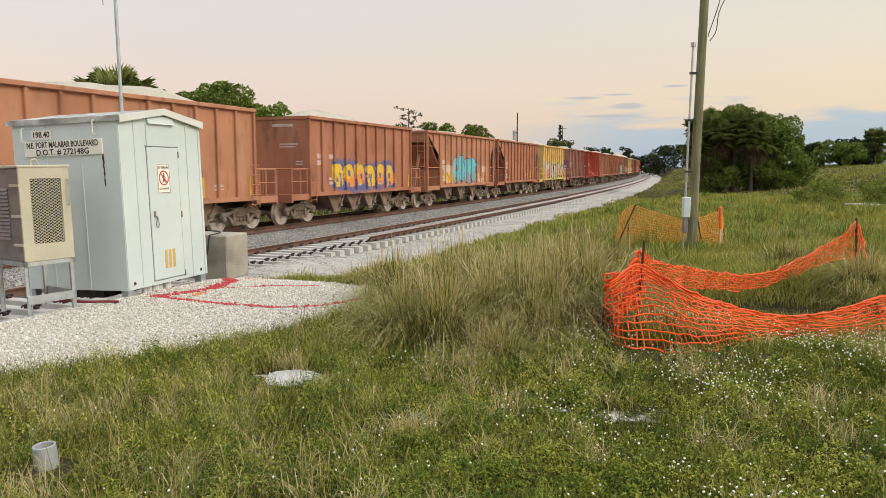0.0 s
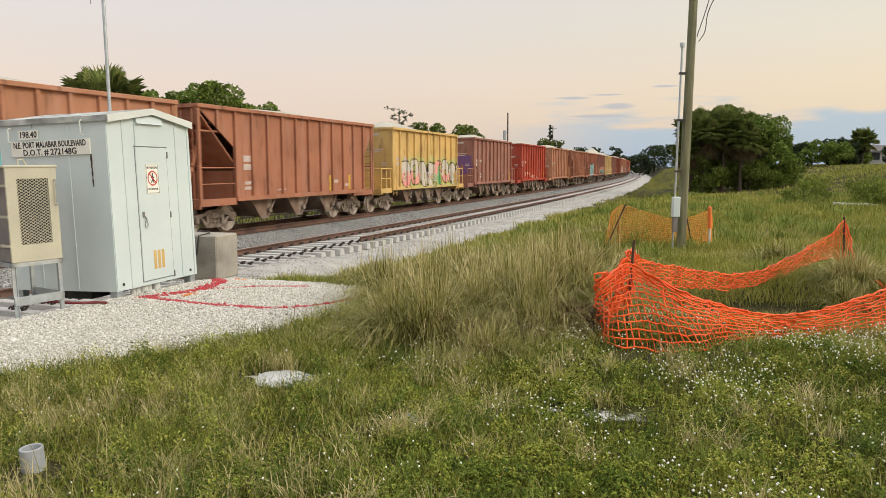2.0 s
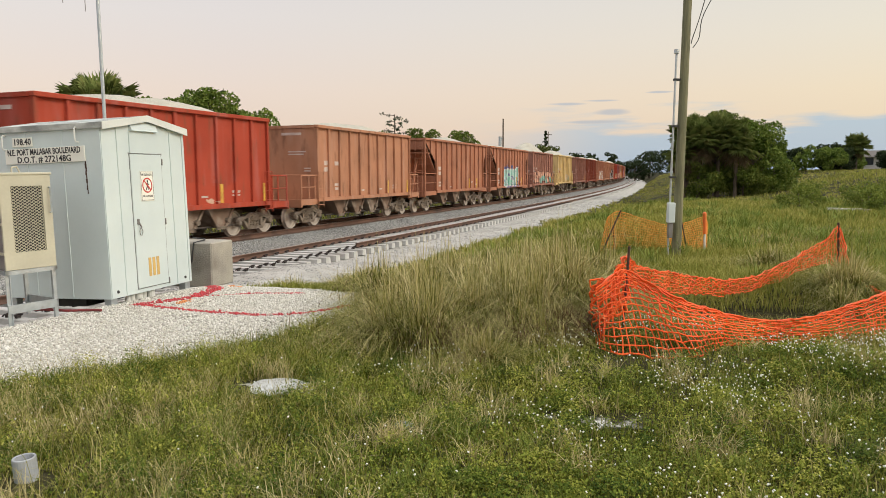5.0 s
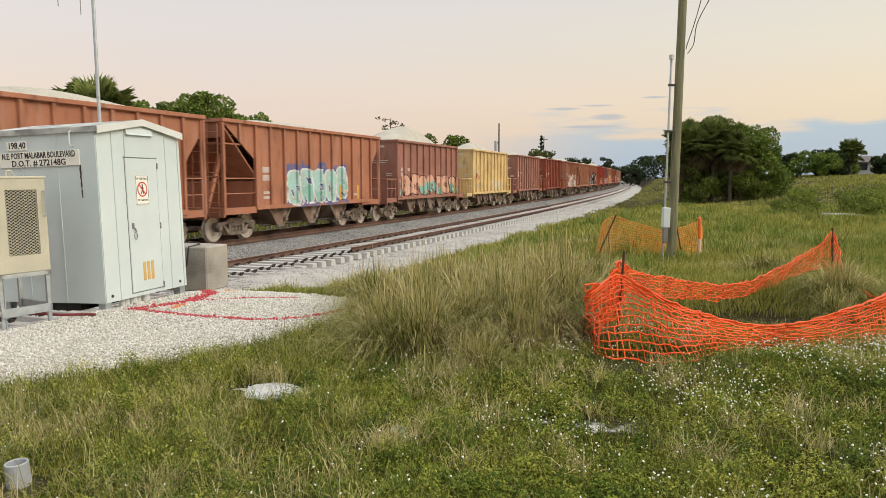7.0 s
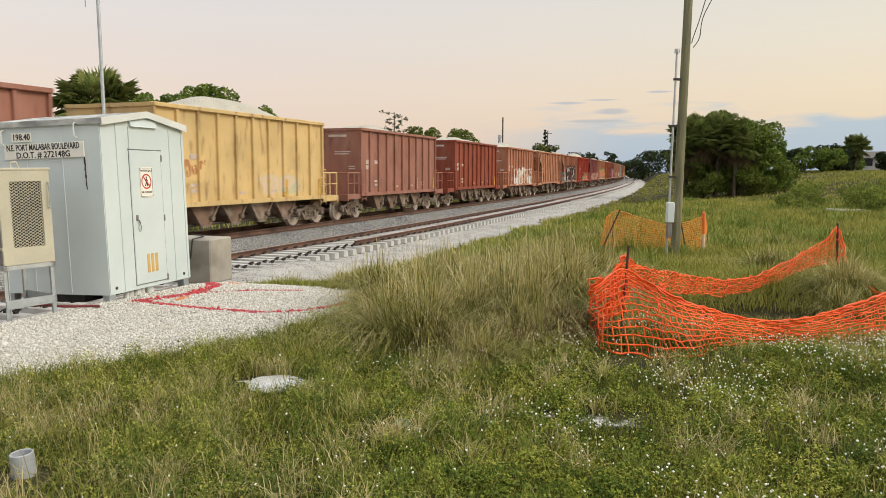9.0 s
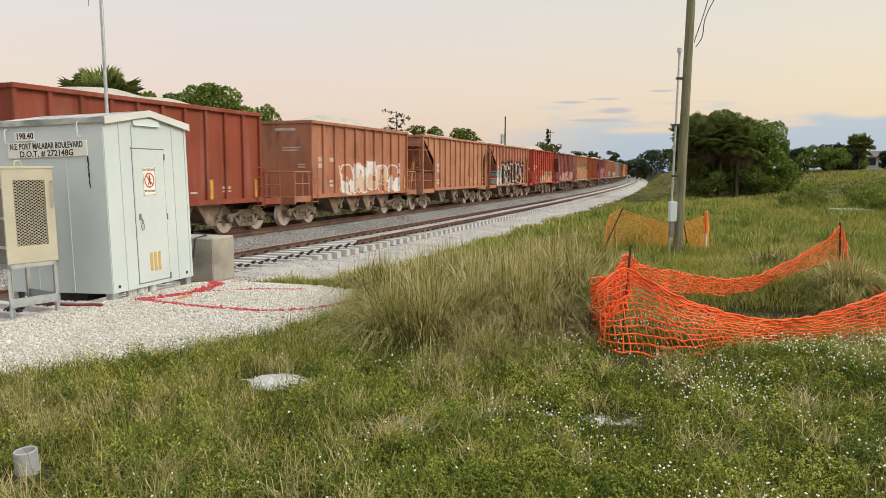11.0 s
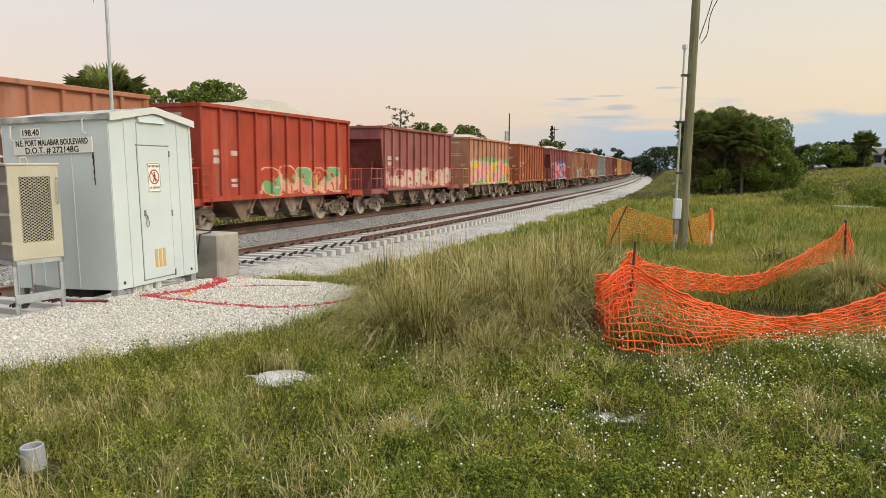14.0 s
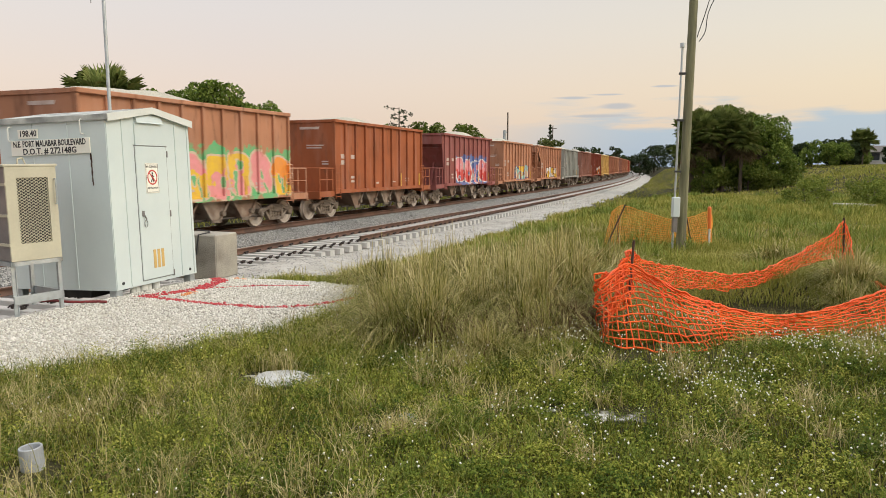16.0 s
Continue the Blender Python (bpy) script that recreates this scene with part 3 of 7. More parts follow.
def car_paint(name, a, tags=(), fade=0.5, fade_tag=0.22):
    """Worn hopper-car paint; tags: sprayed lettering as (x0, x1, z0, z1, letters, colours, outline, ground colour, end) on the side or the end wall."""
    m, nt, N, L, p = nodes(name)
    b = tuple(c * 0.78 for c in a)
    pale = tuple(min(1, c * 0.75 + 0.12) for c in a)
    col = mixed(nt, noisy(nt, 0.7, 5), a, b)
    col = mixed(nt, mathed(nt, "MULTIPLY", noisy(nt, 1.6, 6, (2.2, 1, 0.25), 0.5, 0.75), fade), col, pale)
    rust = (0.16, 0.075, 0.045)
    col = mixed(nt, mathed(nt, "MULTIPLY", noisy(nt, 2.6, 7, (1.8, 1, 0.35), 0.56, 0.72), 0.7), col, rust)
    co, sep = N("ShaderNodeTexCoord"), N("ShaderNodeSeparateXYZ")
    L(co.outputs["Object"], sep.inputs[0])
    X, Y, Z = sep.outputs

    def inside(v, lo, hi, wob, soft_=0.12):
        r = N("ShaderNodeMapRange")
        r.interpolation_type = "SMOOTHSTEP"
        half, mid = (hi - lo) / 2, (hi + lo) / 2
        d = N("ShaderNodeMath")
        d.operation = "SUBTRACT"
        L(v, d.inputs[0])
        d.inputs[1].default_value = mid
        e = N("ShaderNodeMath")
        e.operation = "ABSOLUTE"
        L(d.outputs[0], e.inputs[0])
        f = N("ShaderNodeMath")
        f.operation = "ADD"
        L(e.outputs[0], f.inputs[0])
        L(wob, f.inputs[1])
        r.inputs["From Min"].default_value, r.inputs["From Max"].default_value = half + soft_ * 0.5, half - soft_ * 0.5
        L(f.outputs[0], r.inputs["Value"])
        return r.outputs[0]

    def calc(op, *args):
        n = N("ShaderNodeMath")
        n.operation = op
        for i, v in enumerate(args):
            if isinstance(v, (int, float)):
                n.inputs[i].default_value = v
            else:
                L(v, n.inputs[i])
        return n.outputs[0]

    def step(v, lo, hi):
        r = N("ShaderNodeMapRange")
        r.interpolation_type = "SMOOTHSTEP"
        r.inputs["From Min"].default_value, r.inputs["From Max"].default_value = lo, hi
        L(v, r.inputs["Value"])
        return r.outputs[0]

    def chance(cell, seed):
        w = N("ShaderNodeTexWhiteNoise")
        w.noise_dimensions = "1D"
        L(calc("ADD", cell, seed), w.inputs["W"])
        return w.outputs["Value"]

    for k, (x0, x1, z0, z1, letters, colours, line, halo, end) in enumerate(tags):
        rough_ = calc("MULTIPLY", calc("SUBTRACT", noisy(nt, 1.7, 3, (1, 1, 1), 0.0, 1.0), 0.5), 1.0)
        fine_ = calc("MULTIPLY", calc("SUBTRACT", noisy(nt, 4.5, 3, (1, 1, 1), 0.0, 1.0), 0.5), 0.5)
        along = Y if end else X
        lz = calc("SUBTRACT", calc("MULTIPLY", calc("SUBTRACT", Z, z0), 2.0 / (z1 - z0)), 1.0)
        u = calc("MULTIPLY", calc("SUBTRACT", along, x0), letters / (x1 - x0))
        u = calc("ADD", calc("ADD", u, calc("MULTIPLY", lz, 0.10)), calc("MULTIPLY", rough_, 0.55))
        cell = calc("FLOOR", u)
        lx = calc("SUBTRACT", calc("MULTIPLY", calc("FRACT", u), 2.0), 1.0)
        h1, h2, h3 = chance(cell, 3.1 + k * 17 + x0), chance(cell, 9.7 + k * 5 + x1), chance(cell, 21.3 + k * 3 + x0)
        lz = calc("ADD", lz, calc("MULTIPLY", calc("SUBTRACT", h1, 0.5), 0.35))
        body = calc("ADD", calc("POWER", calc("ABSOLUTE", lx), 3.0), calc("POWER", calc("ABSOLUTE", calc("MULTIPLY", lz, 1.05)), 4.0))
        body = calc("ADD", body, fine_)
        # one counter and one slot in each letter
        hx = calc("SUBTRACT", lx, calc("MULTIPLY", calc("SUBTRACT", h2, 0.5), 0.5))
        hz = calc("SUBTRACT", lz, calc("MULTIPLY", calc("SUBTRACT", h3, 0.4), 0.7))
        hole = calc("ADD", calc("POWER", calc("MULTIPLY", calc("ABSOLUTE", hx), 4.6), 2.0), calc("POWER", calc("MULTIPLY", calc("ABSOLUTE", hz), 3.6), 2.0))
        slot = calc("ADD", calc("MULTIPLY", calc("ABSOLUTE", calc("ADD", lx, calc("SUBTRACT", calc("MULTIPLY", h3, 0.9), 0.45))), 6.0), calc("MULTIPLY", calc("MAXIMUM", calc("ADD", lz, calc("SUBTRACT", calc("MULTIPLY", h2, 0.8), 0.1)), 0.0), 6.0))
        cut = calc("ADD", calc("MINIMUM", hole, slot), fine_)
        ramp = N("ShaderNodeValToRGB")
        ramp.color_ramp.interpolation = "CONSTANT"
        e = ramp.color_ramp.elements
        e[0].color = (*colours[0], 1)
        e[1].position, e[1].color = 1 / len(colours), (*colours[1 % len(colours)], 1)
        for i, c in enumerate(colours[2:], 2):
            e.new(i / len(colours)).color = (*c, 1)
        tone = calc("FRACT", calc("ADD", h2, calc("MULTIPLY", step(calc("ADD", lz, calc("MULTIPLY", rough_, 3.0)), -0.1, 0.05), 0.34)))
        L(tone, ramp.inputs[0])
        paint = mixed(nt, step(body, 0.70, 0.78), ramp.outputs[0], line)
        paint = mixed(nt, step(cut, 1.0, 0.8), paint, line)
        paint = mixed(nt, step(cut, 0.62, 0.45), paint, halo)
        paint = mixed(nt, step(body, 1.05, 1.15), paint, halo)
        paint = mixed(nt, mathed(nt, "MULTIPLY", noisy(nt, 6, 5), 0.22), paint, a)
        wob = calc("ADD", calc("MULTIPLY", rough_, 0.9), fine_)
        area = mathed(nt, "MULTIPLY", inside(along, x0, x1, wob), inside(Z, z0 - 0.08, z1 + 0.05, wob))
        face = calc("LESS_THAN", X if end else Y, -4.55 if end else -1.2)
        area = mathed(nt, "MULTIPLY", area, face)
        worn = mathed(nt, "SUBTRACT", 0.95, mathed(nt, "MULTIPLY", noisy(nt, 1.3, 5, (1, 1, 1), 0.4, 0.7), fade_tag))
        col = mixed(nt, mathed(nt, "MULTIPLY", area, worn), col, paint)
    L(col, p.inputs["Base Color"])
    p.inputs["Roughness"].default_value, p.inputs["Specular IOR Level"].default_value = 0.72, 0.16
    bumped(nt, p, noisy(nt, 18, 3), 0.08, 0.01)
    return m


def wheel_mesh():
    bm = bmesh.new()
    for sgn in (-1, 1):
        prof = [(0.66, 0.10), (0.66, 0.20), (0.70, 0.30), (0.675, 0.385), (0.675, WHEEL_R + 0.028), (0.700, WHEEL_R + 0.026), (0.712, WHEEL_R), (0.805, WHEEL_R - 0.006), (0.812, WHEEL_R - 0.012),
                (0.812, 0.385), (0.765, 0.37), (0.775, 0.22), (0.80, 0.15), (0.82, 0.11), (0.82, 0.02)]
        lathe(bm, [(sgn * h, r) for h, r in prof], "y", 32)
    rod(bm, (0, -0.9, 0), (0, 0.9, 0), 0.08, 10)
    for sgn in (-1, 1):
        for i in range(3):
            a = i * 2.1
            rod(bm, (0.05 * math.cos(a), sgn * 0.82, 0.05 * math.sin(a)), (0.05 * math.cos(a), sgn * 0.835, 0.05 * math.sin(a)), 0.015, 6)
    return bm


def side_frame(sgn):
    bm = bmesh.new()
    y0, y1 = sgn * 0.90, sgn * 1.06
    prism(bm, [(-1.10, 0.50), (-1.02, 0.63), (-0.60, 0.66), (-0.36, 0.76), (0.36, 0.76), (0.60, 0.66), (1.02, 0.63), (1.10, 0.50), (0.72, 0.52), (0.40, 0.62), (-0.40, 0.62), (-0.72, 0.52)], "y", y0, y1)
    prism(bm, [(-0.70, 0.52), (-0.58, 0.52), (-0.36, 0.30), (0.36, 0.30), (0.58, 0.52), (0.70, 0.52), (0.42, 0.20), (-0.42, 0.20)], "y", y0, y1)
    for sx in (-1, 1):
        prism(bm, [(sx * 0.42, 0.2), (sx * 0.30, 0.2), (sx * 0.30, 0.66), (sx * 0.42, 0.66)], "y", y0, y1)
        box(bm, sx * 0.89 - 0.13, sx * 0.89 + 0.13, min(y0, y1), max(y0, y1), 0.40, 0.60, 0.03)
        lathe(bm, [(sgn * 0.88, 0.11), (sgn * 1.07, 0.11), (sgn * 1.10, 0.08), (sgn * 1.10, 0.02)], "y", 12, (sx * 0.89, 0, WHEEL_R))
    for i in (-0.18, 0.0, 0.18):
        lathe(bm, [(0.28, 0.07), (0.30, 0.085), (0.34, 0.07), (0.38, 0.085), (0.42, 0.07), (0.46, 0.085), (0.50, 0.07)], "z", 8, (i, sgn * 0.98, 0))
    box(bm, -0.28, 0.28, min(y0, y1) - 0.02, max(y0, y1) + 0.02, 0.50, 0.60, 0.02)
    return bm


def add_bogie(car, x):
    bm = bmesh.new()
    box(bm, -0.22, 0.22, -1.1, 1.1, 0.48, 0.70, 0.03)
    box(bm, -0.3, 0.3, -0.3, 0.3, 0.70, 0.86)
    for sx in (-1, 1):
        box(bm, sx * 0.42 - 0.05, sx * 0.42 + 0.05, -0.85, 0.85, 0.34, 0.46)      # brake beams
    bog = part("bogie", bm, M["bogie_iron"], car)
    bog.location = (x, 0, 0)
    for sgn in (-1, 1):
        part("side_frame", side_frame(sgn), M["bogie_iron"], bog)
    for sx in (-1, 1):
        w = part("wheelset", wheel_mesh(), M["wheel_steel"], bog, smooth=False)
        w.location = (sx * 0.89, 0, WHEEL_R)
    return bog


def stencils(bm, spots):
    """Stencilled data that cannot be read, as plain bars on the side wall."""
    for x, z, w, h in spots:
        box(bm, x, x + w, -1.532, -1.522, z, z + h)


def heap(length, half, base, peak, seed, skew=0.0):
    rng = random.Random(seed)
    n, k = 26, 10
    off = [rng.uniform(0, 6) for _ in range(4)]
    verts, faces = [], []
    for i in range(n + 1):
        for j in range(k + 1):
            a, c = i / n * 2 - 1, j / k * 2 - 1
            e = max(0, 1 - abs(a - skew * (1 - a * a)) ** 2.2) * max(0, 1 - abs(c) ** 1.8)
            z = base + peak * e * (1 + 0.25 * math.sin(3 * a + off[0])) + 0.04 * math.sin(9 * a + off[1]) * math.sin(5 * c + off[2])
            verts.append((a * length, c * half, z))
    for i in range(n):
        for j in range(k):
            q = i * (k + 1) + j
            faces.append((q, q + k + 1, q + k + 2, q + 1))
    return verts, faces


def car_type(kind):
    """One hopper car about its own middle, x along the track, rail heads at z = 0. Kinds: flat ends, cut-away ends, slanted ends."""
    car = thing("hopper_car", Matrix(), "open-top hopper car", "train car")
    top, sill = 3.95, 1.05
    half = 5.8 if kind == "cut" else 4.6
    paint = M["black"]
    if kind == "flat":
        prof = [(-half, sill), (half, sill), (half, top), (-half, top)]
    elif kind == "cut":
        prof = [(-4.0, sill), (4.93, sill), (4.93, 2.5), (half - 0.22, 3.3), (half - 0.12, 3.3), (half, 3.5), (half, top), (-half, top), (-half, top - 0.12), (-half + 0.25, top - 0.12), (-4.0, 2.75)]
    else:
        prof = [(-half + 0.28, sill), (half - 0.28, sill), (half + 0.12, top), (-half - 0.12, top)]
    for y in (-1.52, 1.48):
        bm = bmesh.new()
        prism(bm, prof, "y", y, y + 0.04)
        part("side_wall", bm, paint, car)
    # ribs
    count = 10 if kind == "flat" else 13 if kind == "cut" else 10
    for i in range(count + 1):
        x = -half + 0.05 + (2 * half - 0.1) * i / count
        z0 = sill
        if kind == "cut" and abs(x) > 4.0:
            z0 = 2.75 + (abs(x) - 4.0) / (half - 0.25 - 4.0) * (top - 0.12 - 2.75) if x < 0 else sill
            if abs(x) > half - 0.2:
                z0 = 1.0
        if kind == "slant":
            x *= 0.965
        for sg in (-1, 1):
            y0, y1 = sorted((sg * 1.52, sg * 1.61))
            bm = bmesh.new()
            box(bm, x - 0.045, x + 0.045, y0, y1, z0, top - 0.05)
            part("rib", bm, paint, car)
    for sg in (-1, 1):
        y0, y1 = sorted((sg * 1.50, sg * 1.63))
        ln = 4.0 if kind == "cut" else half - (0.28 if kind == "slant" else 0)
        bm = bmesh.new()
        box(bm, -ln, 4.93 if kind == "cut" else ln, y0, y1, sill - 0.02, sill + 0.13)
        part("side_sill", bm, paint, car)
    # end sheets and floor
    for e in (-1, 1):
        bm = bmesh.new()
        if kind == "flat":
            x0, x1 = sorted((e * (half - 0.06), e * half))
            box(bm, x0, x1, -1.5, 1.5, sill, top)
            part("end_wall", bm, paint, car)
            continue
        tx, tz = (half - 0.1, top - 0.1) if kind == "cut" else (half + 0.08, top - 0.1)
        bx, bz = (3.2, 1.5) if kind == "cut" else (half - 1.2, 1.6)
        prism(bm, [(e * tx, tz), (e * bx, bz), (e * (bx - 0.06), bz), (e * (tx - 0.06), tz)], "y", -1.48, 1.48)
        part("slope_sheet", bm, paint, car)
        bm = bmesh.new()
        x0, x1 = sorted((e * (tx - 0.1), e * (tx + 0.02)))
        box(bm, x0, x1, -1.5, 1.5, top - 0.55, top - 0.02)
        part("end_wall", bm, paint, car)
        bm = bmesh.new()
        x0, x1 = sorted((e * 3.95, e * 4.0)) if kind == "cut" else sorted((e * (half - 0.75), e * (half - 0.7)))
        box(bm, x0, x1, -1.45, 1.45, sill - 0.1, 2.0)
        part("bulkhead", bm, paint, car)
        for yy in (-0.7, 0.7):
            bm = bmesh.new()
            prism(bm, [(e * (half - 0.35), 1.1), (e * (half - 0.25), 1.1), (e * (half - 0.95), 2.95), (e * (half - 1.1), 2.85)], "y", yy - 0.05, yy + 0.05)
            part("end_strut", bm, paint, car)
    bm = bmesh.new()
    box(bm, -half + 0.2, half - 0.2, -1.46, 1.46, top - 0.75, top - 0.7)
    part("deck", bm, paint, car)
    # top rim
    bm = bmesh.new()
    ext = half + (0.12 if kind == "slant" else 0)
    for sg in (-1, 1):
        y0, y1 = sorted((sg * 1.47, sg * 1.65))
        box(bm, -ext - 0.02, ext + 0.02, y0, y1, top - 0.06, top + 0.06, 0.015)
        x0, x1 = sorted((sg * (ext - 0.1), sg * (ext + 0.04)))
        box(bm, x0, x1, -1.47, 1.47, top - 0.06, top + 0.05)
    part("top_rim", bm, M["rim"], car)
    # underframe
    bm = bmesh.new()
    box(bm, -5.75, 5.75, -0.3, 0.3, 0.72, 1.02)
    for e in (-1, 1):
        x0, x1 = sorted((e * 5.72, e * 6.18))
        box(bm, x0, x1, -0.12, 0.12, 0.74, 0.98, 0.03)
        x0, x1 = sorted((e * 6.05, e * 6.2))
        box(bm, x0, x1, -0.2, 0.2, 0.70, 1.02, 0.03)
    for sg in (-1, 1):
        rod(bm, (-3.2, sg * 1.1, 0.42), (3.2, sg * 1.1, 0.42), 0.035, 6)
        rod(bm, (-5.2, sg * 0.6, 0.62), (5.2, sg * 0.6, 0.62), 0.03, 6)
    rod(bm, (0.4, -0.95, 0.75), (1.1, -0.95, 0.75), 0.14, 10)
    part("underframe", bm, M["sill_iron"], car)
    # chutes
    cs = (-2.25, -0.75, 0.75, 2.25) if kind == "flat" else (-2.2, 0.0, 2.2) if kind == "cut" else (-2.4, -0.5, 1.4)
    for c in cs:
        bm = bmesh.new()
        w = 0.66 if kind == "flat" else 0.72
        prism(bm, [(c - w, sill), (c + w, sill), (c + 0.16, 0.40), (c - 0.16, 0.40)], "y", -1.30, 1.30)
        chute = part("chute", bm, M["chute"], car)
        for sg in (-1, 1):
            y0, y1 = sorted((sg * 1.302, sg * 1.36))
            bm = bmesh.new()
            prism(bm, [(c - w - 0.05, sill), (c - w + 0.04, sill), (c - 0.10, 0.36), (c - 0.2, 0.36)], "y", y0, y1)
            part("chute_brace", bm, M["chute"], chute)
            bm = bmesh.new()
            prism(bm, [(c + w - 0.04, sill), (c + w + 0.05, sill), (c + 0.2, 0.36), (c + 0.10, 0.36)], "y", y0, y1)
            part("chute_brace", bm, M["chute"], chute)
            bm = bmesh.new()
            box(bm, c - 0.24, c + 0.24, y0, y1, 0.34, 0.44)
            part("chute_gate", bm, M["bogie_iron"], chute)
            bm = bmesh.new()
            lathe(bm, [(sg * 1.30, 0.09), (sg * 1.42, 0.09), (sg * 1.42, 0.01)], "y", 8, (c + 0.3, 0, 0.62))
            part("gate_roller", bm, M["bogie_iron"], chute)
    # platforms, handrails, ladders
    for e in (-1, 1):
        bm = bmesh.new()
        inner = 4.0 if kind == "cut" else half - (0.6 if kind == "slant" else 0)
        x0, x1 = sorted((e * inner, e * 5.78))
        box(bm, x0, x1, -1.55, 1.55, 0.98, 1.08)
        x0, x1 = sorted((e * 5.70, e * 5.80))
        box(bm, x0, x1, -1.58, 1.58, 0.84, 1.14, 0.01)
        for sg in (-1, 1):
            y0, y1 = sorted((sg * 1.45, sg * 1.57))
            x0, x1 = sorted((e * inner, e * 5.78))
            box(bm, x0, x1, y0, y1, 0.92, 1.14)
        part("end_platform", bm, paint, car)
        hi = 2.05 if kind != "cut" else 2.15

        def bar(name, p, q, r):
            bm = bmesh.new()
            rod(bm, p, q, r, 6)
            part(name, bm, paint, car)

        for sg in (-1, 1):
            y = sg * 1.54
            outer = 5.72
            if kind == "cut":
                bar("corner_post", (e * 5.68, y, 1.1), (e * 5.68, y, 3.9), 0.055)
                for z, r in ((2.1, 0.022), (1.6, 0.018)):
                    bar("handrail", (e * (4.02 if e < 0 else 4.9), y, z), (e * 5.68, y, z), r)
            else:
                for x in (outer, outer - 0.55, half + 0.12):
                    bar("rail_post", (e * x, y, 1.1), (e * x, y, hi), 0.03)
                bar("handrail", (e * outer, y, hi), (e * (half - 0.1), y, hi), 0.03)
                bar("handrail", (e * outer, y, 1.6), (e * (half + 0.1), y, 1.6), 0.018)
        bar("handrail", (e * 5.72, -1.54, hi), (e * 5.72, 1.54, hi), 0.03)
        for yy in (-0.9, -0.3, 0.3, 0.9):
            bar("rail_post", (e * 5.72, yy, 1.1), (e * 5.72, yy, hi), 0.02)
        lx, ltop = (5.86, 3.85) if kind == "cut" else (half - 0.35, 2.2)
        for sg in (-1, 1):
            y = sg * (1.45 if kind == "cut" else 1.66)
            bm = bmesh.new()
            if kind == "cut":
                for dy in (0.0, -0.4 * sg):
                    rod(bm, (e * lx, y + dy, 0.9), (e * lx, y + dy, ltop), 0.018, 5)
                z = 1.0
                while z < ltop:
                    rod(bm, (e * lx, y, z), (e * lx, y - 0.4 * sg, z), 0.015, 5)
                    z += 0.32
            else:
                for dx in (0.0, 0.4):
                    rod(bm, (e * (lx + dx), y, 0.8), (e * (lx + dx), y, ltop), 0.016, 5)
                z = 0.9
                while z < ltop:
                    rod(bm, (e * lx, y, z), (e * (lx + 0.4), y, z), 0.014, 5)
                    z += 0.32
            part("ladder", bm, paint, car)
    bm = bmesh.new()
    if kind == "cut":
        sp = [(-3.55, 2.3, 0.42, 0.2), (-3.55, 2.02, 0.42, 0.2), (-3.5, 1.55, 0.35, 0.1), (-3.5, 1.38, 0.35, 0.1), (2.4, 1.5, 0.3, 0.12), (3.3, 1.35, 0.35, 0.1), (-1.6, 1.3, 0.5, 0.06)]
    else:
        sp = [(-3.95, 2.45, 0.42, 0.18), (-3.95, 2.2, 0.42, 0.18), (-3.1, 2.45, 0.36, 0.16), (-3.1, 1.62, 0.3, 0.1), (-3.1, 1.45, 0.3, 0.1), (2.6, 1.5, 0.4, 0.08), (2.6, 1.4, 0.4, 0.05), (-0.8, 1.35, 0.36, 0.08), (1.1, 1.38, 0.3, 0.06)]
    stencils(bm, sp)
    if kind == "flat":
        for y, z, w, h in ((-1.1, 2.95, 0.8, 0.05), (-1.0, 2.85, 0.7, 0.05), (-0.9, 3.62, 0.9, 0.1), (-1.3, 2.3, 0.3, 0.05), (-1.3, 2.2, 0.3, 0.05)):
            box(bm, -half - 0.012, -half - 0.002, y, y + w, z, z + h)
    part("stencil_mark", bm, M["stencil"], car)["kind"] = "stuff"
    for x in ((half - 0.3, 2.0) if kind != "cut" else (2.0, 3.6)):
        bm = bmesh.new()
        box(bm, x, x + 0.14, -1.534, -1.521, sill + 0.14, sill + 0.75)
        part("yellow_reflector", bm, M["reflector"], car)
    for x in (-4.45, 4.45):
        add_bogie(car, x)
    return car


M["sill_iron"] = plain("sill_iron", (0.075, 0.06, 0.05), (0.045, 0.037, 0.032), 0.9, scale=3, fine=30, bump=0.2)
M["rim"] = plain("rim", (0.20, 0.10, 0.065), (0.13, 0.07, 0.05), 0.8, scale=2, fine=30)
M["chute"] = plain("chute", (0.24, 0.16, 0.115), (0.13, 0.085, 0.06), 0.85, scale=1.5, fine=25, bump=0.2, stain=(0.42, 0.37, 0.31), stain_at=(0.55, 0.72))
M["stencil"] = plain("stencil", (0.58, 0.50, 0.45), (0.44, 0.33, 0.28), 0.7, scale=3, fine=20)
M["reflector"] = plain("reflector", (0.70, 0.42, 0.05), (0.50, 0.28, 0.05), 0.6, scale=5, fine=30)

